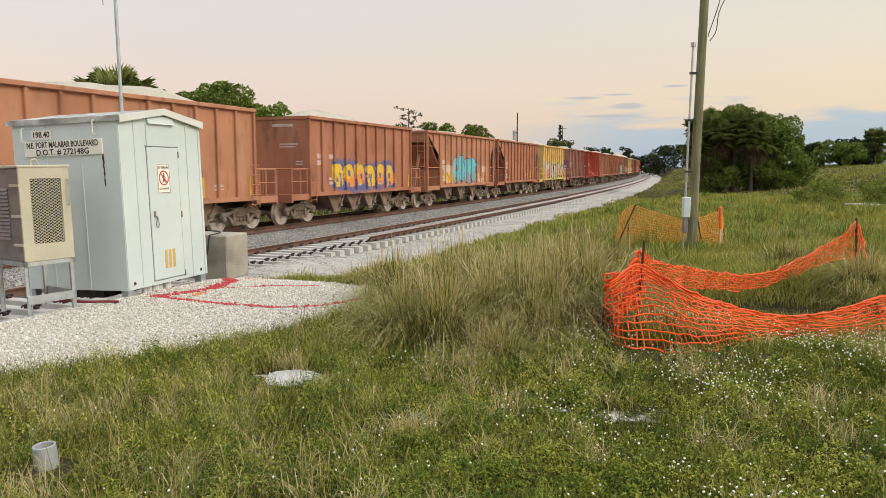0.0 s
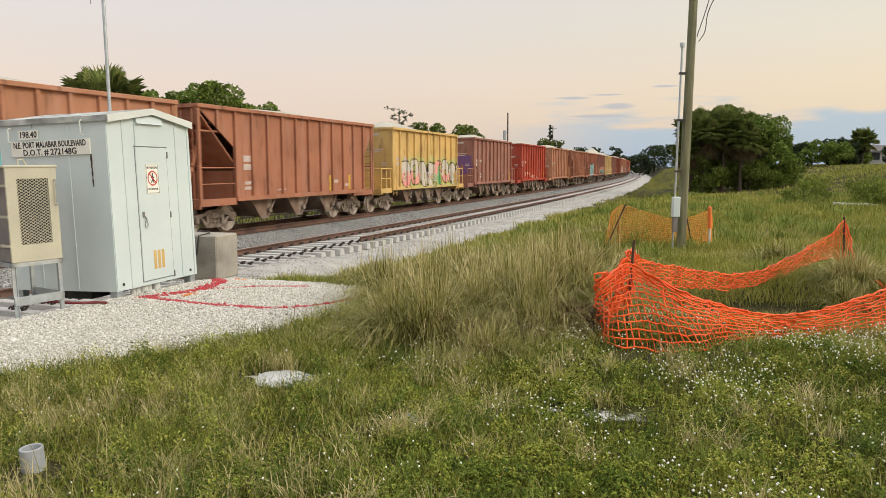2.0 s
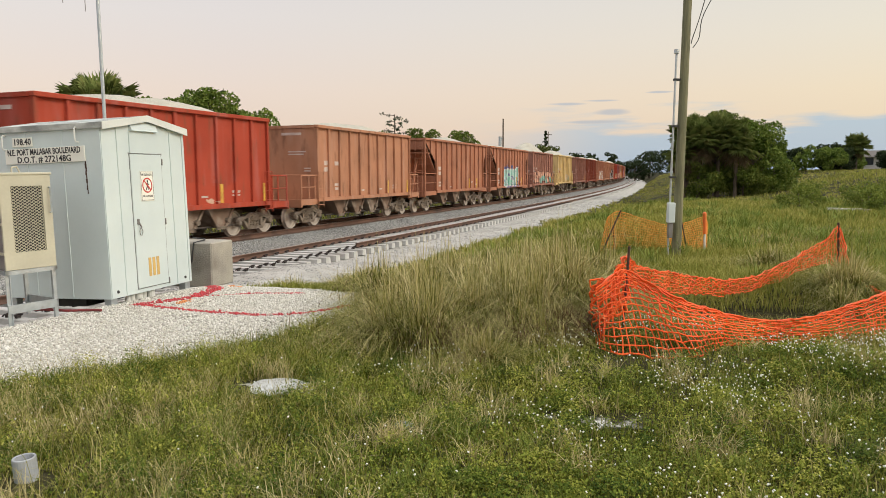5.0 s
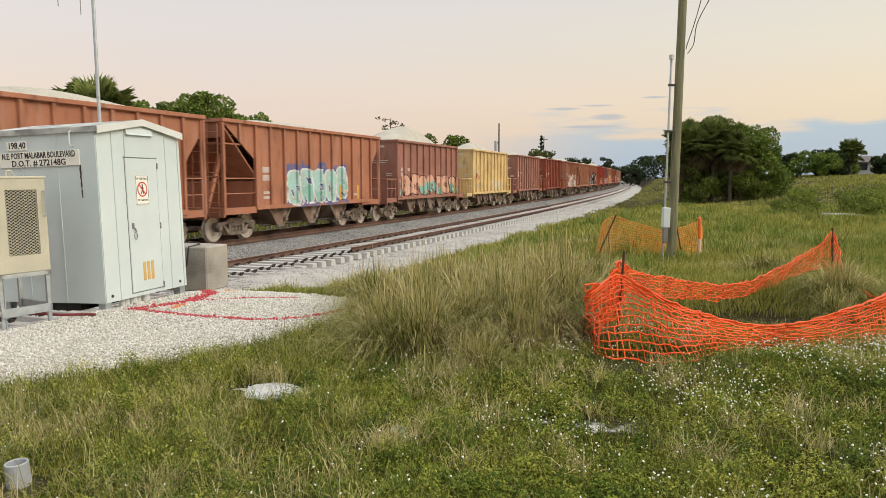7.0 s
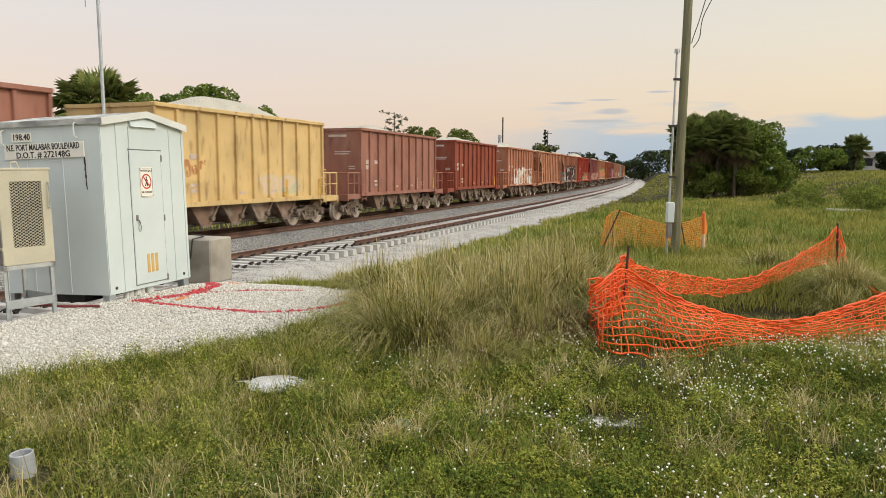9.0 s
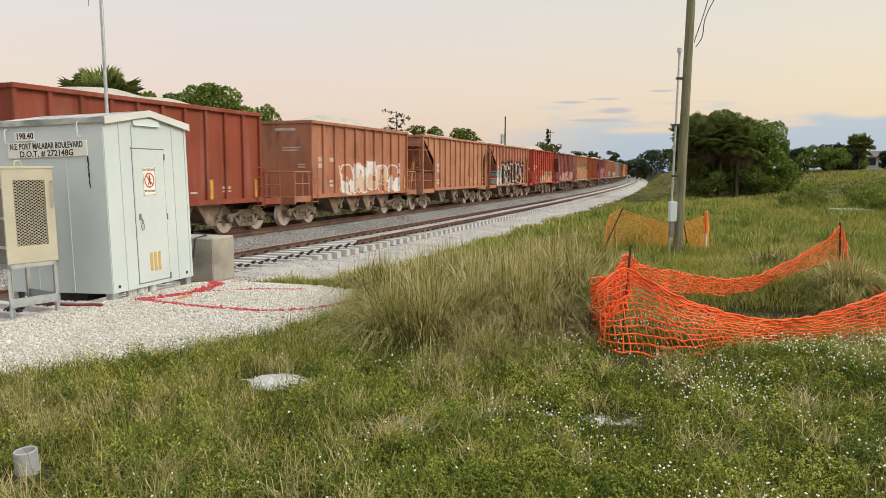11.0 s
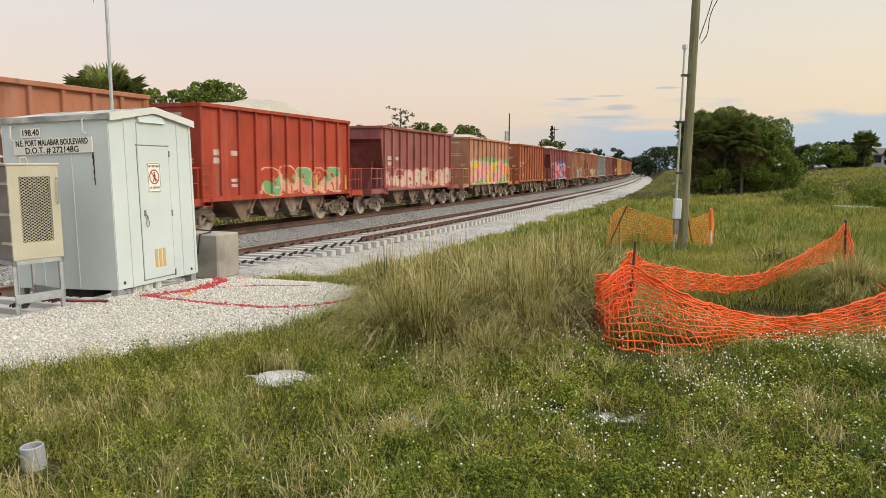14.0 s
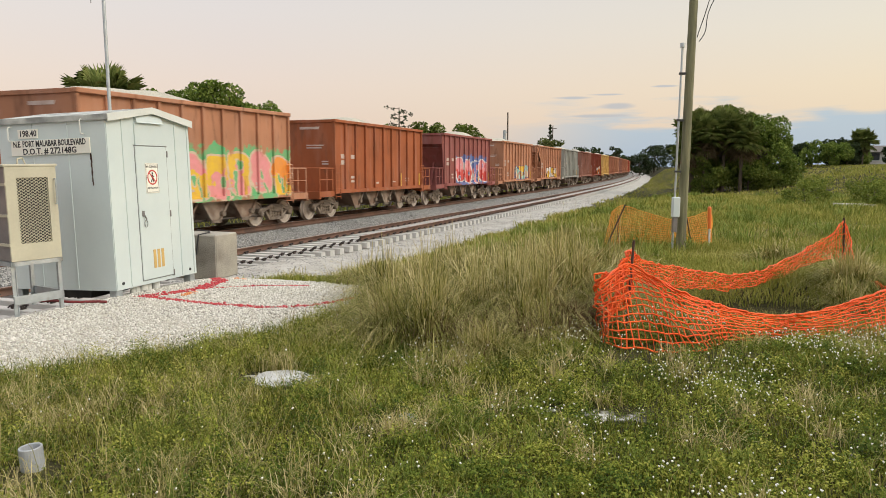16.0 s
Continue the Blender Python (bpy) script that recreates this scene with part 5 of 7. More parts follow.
def build_mast():
    m = thing("antenna_mast", pose(-5.08, 11.66, 0, 0, -0.5, 0), "slim galvanised radio mast with a small yagi antenna", "antenna")
    bm = bmesh.new()
    rod(bm, (0, 0, -0.1), (0, 0, 5.3), 0.027, 10)
    part("mast_pipe", bm, M["galvanised"], m)
    bm = bmesh.new()
    rod(bm, (0.1, 0, 4.72), (-1.15, -0.25, 4.72), 0.012, 8)
    boom = part("boom", bm, M["galvanised"], m)
    for i, h in enumerate((0.50, 0.38, 0.28, 0.22)):
        x = -0.18 - 0.31 * i
        bm = bmesh.new()
        rod(bm, (x, x * 0.2, 4.72 - h), (x, x * 0.2, 4.72 + h), 0.006, 6)
        part("element", bm, M["grey_metal"], boom)


build_mast()

bm = bmesh.new()
box(bm, 0, 0.85, 0, 0.62, -0.1, 0.62, 0.02)
blk = thing("concrete_block", pose(-3.28, 12.1, 0, 0, 0, 163), "weathered grey concrete block beside the cabin", "block")
part("block", bm, M["concrete"], blk)
bm = bmesh.new()
pts = [(0.36, 0.63, 0.3), (0.30, 0.645, 0.62), (0.26, 0.4, 0.645), (0.4, 0.2, 0.64), (0.7, 0.1, 0.645)]
tube(bm, pts, 0.012)
part("cable", bm, M["cable"], blk)


def build_small_things():
    p = thing("standpipe", pose(-2.25, 3.95, -0.035, 2, -3, 0), "open grey plastic standpipe in the grass", "pipe")
    bm = bmesh.new()
    lathe(bm, [(-0.12, 0.050), (-0.12, 0.062), (0.172, 0.062), (0.176, 0.059), (0.176, 0.053), (0.172, 0.050), (0.02, 0.050)], "z", 24)
    part("pipe_wall", bm, M["pvc"], p, smooth=False)
    # dark disc closing the pipe, coloured as the shade down inside it
    bm = bmesh.new()
    lathe(bm, [(0.0, 0.002), (0.0, 0.05), (0.01, 0.05), (0.01, 0.002)], "z", 16)
    part("soil_plug", bm, M["inside_shade"], p)
    d = thing("valve_cover", pose(-0.17, 4.78, float(height(-0.17, 4.78)) + 0.015, 4, 3, 0), "small blue-grey round valve cover in the grass", "cover")
    bm = bmesh.new()
    lathe(bm, [(-0.05, 0.01), (-0.05, 0.062), (0.004, 0.062), (0.009, 0.056), (0.009, 0.03), (0.014, 0.025), (0.014, 0.002)], "z", 20)
    part("lid", bm, M["cover_blue"], d)
    # broken white slab lying in the weeds
    rng = random.Random(12)
    sl = thing("limestone_slab", pose(-1.21, 5.62, float(height(-1.21, 5.62)) - 0.012, 0, 0, 8), "rough broken white limestone slab lying in grass", "stone")
    for k, (cx, cy, r, n) in enumerate(((0, 0, 0.25, 17), (0.24, -0.02, 0.15, 9), (-0.22, 0.05, 0.11, 8), (0.05, 0.17, 0.13, 9))):
        bm = bmesh.new()
        out_ = [(cx + r * rng.uniform(0.8, 1.15) * math.cos(a), cy + r * 0.8 * rng.uniform(0.8, 1.15) * math.sin(a)) for a in [2 * math.pi * i / n for i in range(n)]]
        prism(bm, out_, "z", -0.05, 0.026 - 0.006 * k)
        bmesh.ops.bevel(bm, geom=[e for e in bm.edges if abs(e.verts[0].co.z - e.verts[1].co.z) < 0.01 and e.verts[0].co.z > 0], offset=0.006, segments=1, affect="EDGES")
        for v in bm.verts:
            if v.co.z > 0:
                v.co.z += rng.uniform(-0.008, 0.010) + 0.05 * (v.co.y - cy)
        part("slab_piece", bm, M["slab_white"], sl)
    w = thing("concrete_slab", pose(18.2, 31.0, float(height(18.2, 31.0)) - 0.02, 0, 2, 10), "pale concrete slab lying in tall grass", "slab")
    bm = bmesh.new()
    box(bm, -0.85, 0.85, -0.4, 0.4, -0.1, 0.22, 0.03)
    part("slab", bm, M["tie_concrete"], w)
    # two hoses lying by the cabin
    h = thing("red_hose", pose(0, 0, 0), "dark red hose lying on the gravel", "hose")
    bm = bmesh.new()
    pts = [(-4.95 + 0.11 * i, 9.0 + 0.03 * math.sin(i * 1.1) - 0.01 * i, 0.03) for i in range(9)]
    tube(bm, pts, 0.018)
    part("hose", bm, M["hose_red"], h)


M["cover_blue"] = plain("cover_blue", (0.22, 0.28, 0.31), (0.15, 0.20, 0.23), 0.5, 0.2, scale=8, fine=60)
M["slab_white"] = plain("slab_white", (0.60, 0.61, 0.59), (0.46, 0.46, 0.43), 0.9, scale=6, fine=40, bump=0.6, depth=0.02, stain=(0.36, 0.35, 0.31), stain_at=(0.55, 0.68))
M["hose_red"] = plain("hose_red", (0.22, 0.03, 0.03), (0.16, 0.03, 0.03), 0.6)
build_small_things()


def build_pole():
    x, y = 4.97, 14.4
    p = thing("utility_pole", pose(x, y, 0, 0, 0.85, 0), "weathered greenish-brown wooden utility pole", "utility pole")
    bm = bmesh.new()
    lathe(bm, [(-0.3, 0.05), (-0.3, 0.096), (1.5, 0.089), (4, 0.083), (6.5, 0.077), (9.5, 0.07), (9.5, 0.01)], "z", 18)
    part("pole_shaft", bm, M["pole_wood"], p)
    bm = bmesh.new()
    rod(bm, (-0.19, -0.06, -0.2), (-0.19, -0.06, 4.05), 0.021, 10)
    rod(bm, (-0.19, -0.06, 4.02), (-0.19, -0.06, 4.10), 0.048, 10)
    con = part("conduit_pipe", bm, M["galvanised"], p)
    for z in (1.6, 2.6, 3.5):
        bm = bmesh.new()
        box(bm, -0.225, -0.10, -0.095, -0.02, z, z + 0.04)
        part("strap", bm, M["black"], con)
    bm = bmesh.new()
    box(bm, -0.255, -0.115, -0.19, -0.06, 0.72, 1.12, 0.012)
    bx = part("meter_box", bm, M["white_paint"], p, "small pale meter box")
    bm = bmesh.new()
    box(bm, -0.235, -0.145, -0.17, -0.08, 0.42, 0.719, 0.01)
    part("lower_box", bm, M["grey_metal"], bx)
    for k in range(2):
        bm = bmesh.new()
        pts = []
        for i in range(14):
            t = i / 13
            pts.append((0.10 + (0.42 + 0.12 * k) * t ** 1.3 + 0.05 * math.sin(3 * t * math.pi) * k, -0.02 - 0.1 * k, 4.22 + 1.7 * t - 0.25 * math.sin(t * math.pi) - 0.1 * k))
        tube(bm, pts, 0.009, 5)
        part("service_wire", bm, M["cable"], p)


build_pole()


# ---- orange safety netting ----
def net(label, top, bottom, cols, rows, mat, thick, wob, seed, jag=0.0, gather=1.0):
    """A plastic net between a top line and a bottom line of (x, y, z)."""
    rng = np.random.RandomState(seed)
    top, bottom = np.array(top, float), np.array(bottom, float)

    def along(pts, n):
        d = np.r_[0, np.cumsum(np.linalg.norm(np.diff(pts, axis=0), axis=1))]
        q = np.linspace(0, d[-1], n)
        return np.stack([np.interp(q, d, pts[:, i]) for i in range(3)], 1)
    A, B = along(top, cols + 1), along(bottom, cols + 1)
    for _ in range(2):
        A[1:-1], B[1:-1] = (A[:-2] + 2 * A[1:-1] + A[2:]) / 4, (B[:-2] + 2 * B[1:-1] + B[2:]) / 4
    g = np.zeros((cols + 1, rows + 1, 3))
    cph = rng.uniform(0, 6, 4)
    for j in range(rows + 1):
        f = (j / rows) ** gather
        g[:, j] = A * (1 - f) + B * f
        c = np.arange(cols + 1)
        g[:, j, 1] += wob * (np.sin(c * 0.45 + f * 2 + cph[0]) + 0.6 * np.sin(c * 1.1 + 3 * f + cph[1])) * (0.3 + f)
        g[:, j, 0] += wob * 0.5 * np.sin(c * 0.6 + 4 * f + cph[2])
    g += rng.normal(0, jag, g.shape)
    verts, faces, band = [], [], []

    def strand(p, q, w, out_):
        d = q - p
        n = np.linalg.norm(d)
        if n < 1e-5:
            return
        d /= n
        up = np.array([0, 0, 1.0]) if abs(d[2]) < 0.8 else np.array([1.0, 0, 0])
        s = np.cross(d, up)
        s /= np.linalg.norm(s)
        t = np.cross(s, d)
        k = len(verts)
        for e in (p, q):
            for a_, b_ in ((0, 1), (-0.87, -0.5), (0.87, -0.5)):
                verts.append(e + (s * a_ * 0.5 + t * b_) * w)
        for i in range(3):
            i2 = (i + 1) % 3
            out_.append((k + i, k + i2, k + 3 + i2, k + 3 + i))
    for i in range(cols + 1):
        for j in range(rows + 1):
            if i < cols:
                strand(g[i, j], g[i + 1, j], thick * (1.8 if j == 0 else 1.5 if j == rows else 1.15), band if j == 0 else faces)
            if j < rows:
                strand(g[i, j], g[i, j + 1], thick, faces)
    t = thing("safety_net", Matrix(), label, "safety net", "orange safety nets")
    raw("netting", np.array(verts), np.array(faces), mat, t)
    bm = bmesh.new()
    tube(bm, [tuple(q) for q in g[:, 0]], thick * 1.15, 5)
    part("top_band", bm, mat, t)
    return t


def stake(label, p, q, r, mat, cap=None):
    t = thing("stake", pose(*p), label, "stake", "stakes of the nets")
    bm = bmesh.new()
    rod(bm, (0, 0, -0.1), tuple(b_ - a_ for a_, b_ in zip(p, q)), r, 8)
    part("shaft", bm, mat, t)
    if cap:
        bm = bmesh.new()
        d = Vector(q) - Vector(p)
        rod(bm, d * cap, d * 1.01, r * 1.7, 10)
        bmesh.ops.create_uvsphere(bm, u_segments=10, v_segments=6, radius=r * 1.7, matrix=Matrix.Translation(d * 1.01))
        part("cap", bm, M["post_orange"], t, "orange sleeve")


FRONT_T = [(1.60, 6.85, 0.60), (1.72, 6.9, 0.70), (1.93, 7.1, 0.78), (2.14, 6.75, 0.64), (2.42, 6.72, 0.50), (2.78, 6.85, 0.37), (3.12, 6.92, 0.29), (3.45, 6.98, 0.25), (3.80, 7.05, 0.27), (4.1, 7.15, 0.33), (4.5, 7.25, 0.42), (5.2, 7.6, 0.55)]
FRONT_B = [(1.60, 6.62, 0.08), (1.72, 6.48, 0.06), (1.93, 6.38, 0.05), (2.14, 6.32, 0.05), (2.45, 6.40, 0.06), (2.82, 6.68, 0.07), (3.15, 6.86, 0.04), (3.45, 6.92, 0.03), (3.80, 7.0, 0.02), (4.1, 7.02, 0.02), (4.5, 7.1, 0.02), (5.2, 7.5, 0.0)]
net("sagging bright orange plastic safety net", FRONT_T, FRONT_B, 64, 14, M["net_orange"], 0.0078, 0.026, 1, 0.007, 1.55)
BUNCH_T = [(1.60, 6.95, 0.66), (1.78, 6.98, 0.72), (1.98, 7.2, 0.86), (2.02, 7.3, 0.88)]
BUNCH_B = [(1.60, 6.90, 0.06), (1.72, 6.82, 0.25), (1.9, 7.1, 0.3), (2.02, 7.3, 0.42)]
net("bunched end of an orange plastic safety net", BUNCH_T, BUNCH_B, 16, 16, M["net_orange"], 0.0085, 0.04, 2, 0.02)
BACK_T = [(2.02, 7.25, 0.86), (2.2, 7.5, 0.74), (2.45, 7.85, 0.64), (2.80, 8.3, 0.56), (3.3, 8.9, 0.42), (4.0, 9.6, 0.26), (4.7, 10.2, 0.24), (5.2, 10.6, 0.32), (5.7, 10.95, 0.46), (6.1, 11.15, 0.60), (6.35, 11.25, 0.76), (6.5, 11.3, 0.90)]
BACK_B = [(2.02, 7.25, 0.55), (2.2, 7.5, 0.50), (2.45, 7.85, 0.42), (2.80, 8.3, 0.32), (3.3, 8.9, 0.20), (4.0, 9.6, 0.06), (4.7, 10.2, 0.05), (5.2, 10.6, 0.10), (5.7, 10.95, 0.20), (6.1, 11.15, 0.28), (6.35, 11.25, 0.30), (6.5, 11.3, 0.15)]
net("sagging orange plastic safety net behind the pit", BACK_T, BACK_B, 90, 10, M["net_orange"], 0.0065, 0.03, 3, 0.010, 1.3)
RIGHT_T = [(6.5, 11.3, 0.86), (6.49, 11.15, 0.62), (6.42, 10.9, 0.36), (6.2, 10.2, 0.16), (5.9, 9.2, 0.14), (5.6, 8.2, 0.30), (5.2, 7.6, 0.52)]
RIGHT_B = [(6.5, 11.3, 0.10), (6.48, 11.15, 0.08), (6.42, 10.9, 0.05), (6.2, 10.2, 0.03), (5.9, 9.2, 0.02), (5.6, 8.2, 0.02), (5.2, 7.6, 0.02)]
net("orange plastic safety net beside the pit", RIGHT_T, RIGHT_B, 44, 10, M["net_orange"], 0.008, 0.03, 4, 0.012, 1.3)
FAR_T = [(3.72, 15.1, 0.78), (3.98, 15.2, 0.92), (4.45, 15.1, 0.76), (4.95, 15.0, 0.62), (5.4, 15.1, 0.66), (5.85, 15.2, 0.80), (5.95, 15.3, 0.5)]
FAR_B = [(3.60, 15.1, -0.02), (3.98, 15.2, -0.02), (4.45, 15.1, 0.0), (4.95, 15.0, 0.0), (5.4, 15.1, 0.0), (5.85, 15.2, 0.02), (5.95, 15.3, 0.02)]
net("faded orange-yellow plastic safety net round the pole", FAR_T, FAR_B, 56, 15, M["net_faded"], 0.0075, 0.02, 5, 0.004)
stake("rusty steel stake at the net", (1.93, 7.12, 0), (2.0, 7.15, 0.98), 0.013, M["rust_post"])
stake("rusty steel stake at the net", (6.52, 11.3, 0), (6.47, 11.3, 0.92), 0.018, M["rust_post"])
stake("rusty steel stake at the net", (3.92, 15.2, 0), (3.90, 15.2, 0.72), 0.018, M["rust_post"])
stake("dark stake leaning against the net", (3.55, 15.0, 0.0), (4.02, 15.1, 0.93), 0.016, M["rust_post"])
stake("dark stake leaning against the net", (5.45, 15.0, 0.0), (5.22, 15.0, 0.95), 0.014, M["rust_post"])
stake("white marker post with an orange sleeve", (5.86, 15.2, 0.0), (5.83, 15.2, 0.84), 0.024, M["pvc_white"], 0.5)


# ---- trees ----
M["tuft_leaf"] = foliage("tuft_leaf", [(0.06, 0.10, 0.018), (0.14, 0.19, 0.032), (0.24, 0.28, 0.055), (0.34, 0.35, 0.09)])
M["leaf_mid"] = foliage("leaf_mid", [(0.045, 0.078, 0.016), (0.105, 0.16, 0.030), (0.185, 0.25, 0.048), (0.28, 0.32, 0.085)])


def leaf_cloud(centres, radii, n, size, rng, flat=0.8, droop=0.0):
    """n leaves as folded pairs of triangles, thick at the outside of the clumps."""
    centres, radii = np.asarray(centres, float), np.asarray(radii, float)
    pick = rng.choice(len(centres), n, p=radii ** 2 / (radii ** 2).sum())
    d = rng.normal(size=(n, 3))
    d /= np.linalg.norm(d, axis=1)[:, None]
    r = radii[pick] * rng.uniform(0.35, 1.0, n) ** 0.45
    c = centres[pick] + d * r[:, None] * np.array([1, 1, flat])
    a = rng.normal(size=(n, 3)) + d * 0.6
    a[:, 2] -= droop
    a /= np.linalg.norm(a, axis=1)[:, None]
    b = np.cross(a, rng.normal(size=(n, 3)))
    b /= np.linalg.norm(b, axis=1)[:, None]
    s = size * rng.uniform(0.6, 1.3, n)[:, None]
    fold = np.cross(a, b) * s * 0.12
    v = np.stack([c - a * s * 0.5, c + b * s * 0.28 + fold, c + a * s * 0.5, c - b * s * 0.28 + fold], 1).reshape(-1, 3)
    k = np.arange(n)[:, None] * 4
    f = np.concatenate([k + [[0, 1, 2]], k + [[0, 2, 3]]], 1).reshape(-1, 3)
    return v, f


def tree(x, y, h, spread, label, mat="leaf", n=2600, size=0.32, seed=0, base=0.25, clumps=14, name="tree", z=None):
    rng, rr = np.random.RandomState(seed), random.Random(seed)
    z = float(height(x, y)) if z is None else z
    t = thing(name, pose(x, y, z), label, "tree")
    bm = bmesh.new()
    centres, radii = [], []
    top = Vector((rr.uniform(-0.2, 0.2) * spread, rr.uniform(-0.2, 0.2) * spread, h * 0.72))
    r0 = 0.03 * h
    rod(bm, (0, 0, -0.3), (top.x * 0.3, top.y * 0.3, h * 0.35), r0, 8, r0 * 0.75)
    rod(bm, (top.x * 0.3, top.y * 0.3, h * 0.35), top, r0 * 0.75, 7, r0 * 0.3)
    for i in range(clumps):
        a = 2 * math.pi * i / clumps * 2.4 + rr.uniform(-0.4, 0.4)
        q = rr.uniform(base, 1.0)
        wide = spread * (1 - abs(q - 0.5) * 0.9) * rr.uniform(0.45, 0.95)
        c = Vector((math.cos(a) * wide, math.sin(a) * wide, h * (0.12 + 0.76 * q)))
        s0 = Vector((0, 0, 0)).lerp(top, max(0.25, q * 0.7))
        rod(bm, s0, c, r0 * 0.35, 5, r0 * 0.1)
        centres.append(c), radii.append(spread * rr.uniform(0.24, 0.44))
        c2 = c + Vector((rr.uniform(-1, 1), rr.uniform(-1, 1), rr.uniform(-0.4, 0.8))) * spread * 0.35
        centres.append(c2), radii.append(spread * rr.uniform(0.12, 0.24))
    centres.append(top), radii.append(spread * 0.4)
    part("trunk", bm, M["bark"], t)
    v, f = leaf_cloud(centres, radii, int(n * 1.9), size * 0.70, rng)
    raw("crown", v, f, M[mat], t)
    return t


def fan_palm(x, y, h, label, seed=0, crown=1.5, fronds=34, dry=8, trunk_r=0.17, z=None):
    """A cabbage palm: fan leaves on stalks, the old ones hanging."""
    rr = random.Random(seed)
    z = float(height(x, y)) if z is None else z
    t = thing("palm_tree", pose(x, y, z), label, "palm tree", "palms")
    bm = bmesh.new()
    prof = [(-0.2, 0.02), (-0.2, trunk_r * 1.2)]
    k = max(4, int(h * 2))
    for i in range(k + 1):
        prof.append((h * i / k, trunk_r * (1.0 + 0.10 * (i % 2))))
    prof.append((h, 0.02))
    lathe(bm, prof, "z", 10)
    part("trunk", bm, M["bark"], t)

    def leaves(count, lo, hi, length):
        verts, faces = [], []
        for i in range(count):
            az, el = i * 2.39996 + rr.uniform(-0.3, 0.3), rr.uniform(lo, hi)
            d = Vector((math.cos(az) * math.cos(el), math.sin(az) * math.cos(el), math.sin(el)))
            side = d.cross(Vector((0, 0, 1))).normalized()
            up = side.cross(d)
            ln = length * rr.uniform(0.8, 1.15)
            o = Vector((0, 0, h)) + d * ln * 0.12
            e = Vector((0, 0, h)) + d * ln * 0.5 - Vector((0, 0, 0.05 * ln))
            q = len(verts)
            verts += [o + side * 0.012, o - side * 0.012, e]
            faces.append((q, q + 1, q + 2))
            m = 25
            for j in range(m):
                b = (j / (m - 1) - 0.5) * 4.0
                dd = (d * math.cos(b) + side * math.sin(b) + up * 0.18 * math.cos(b)).normalized()
                tip = e + dd * ln * 0.62 * (1 - 0.12 * abs(b)) - Vector((0, 0, 1)) * ln * rr.uniform(0.08, 0.2)
                mid = e + dd * ln * 0.34
                w = dd.cross(up).normalized() * ln * 0.017
                q = len(verts)
                verts += [e, mid + w, tip, mid - w]
                faces += [(q, q + 1, q + 2), (q, q + 2, q + 3)]
        return np.array([tuple(v) for v in verts]), np.array(faces)
    v, f = leaves(fronds, -0.75, 1.35, crown)
    raw("fronds", v, f, M["frond"], t)
    if dry:
        v, f = leaves(dry, -1.45, -0.9, crown)
        raw("dry_fronds", v, f, M["frond_dry"], t)
    return t


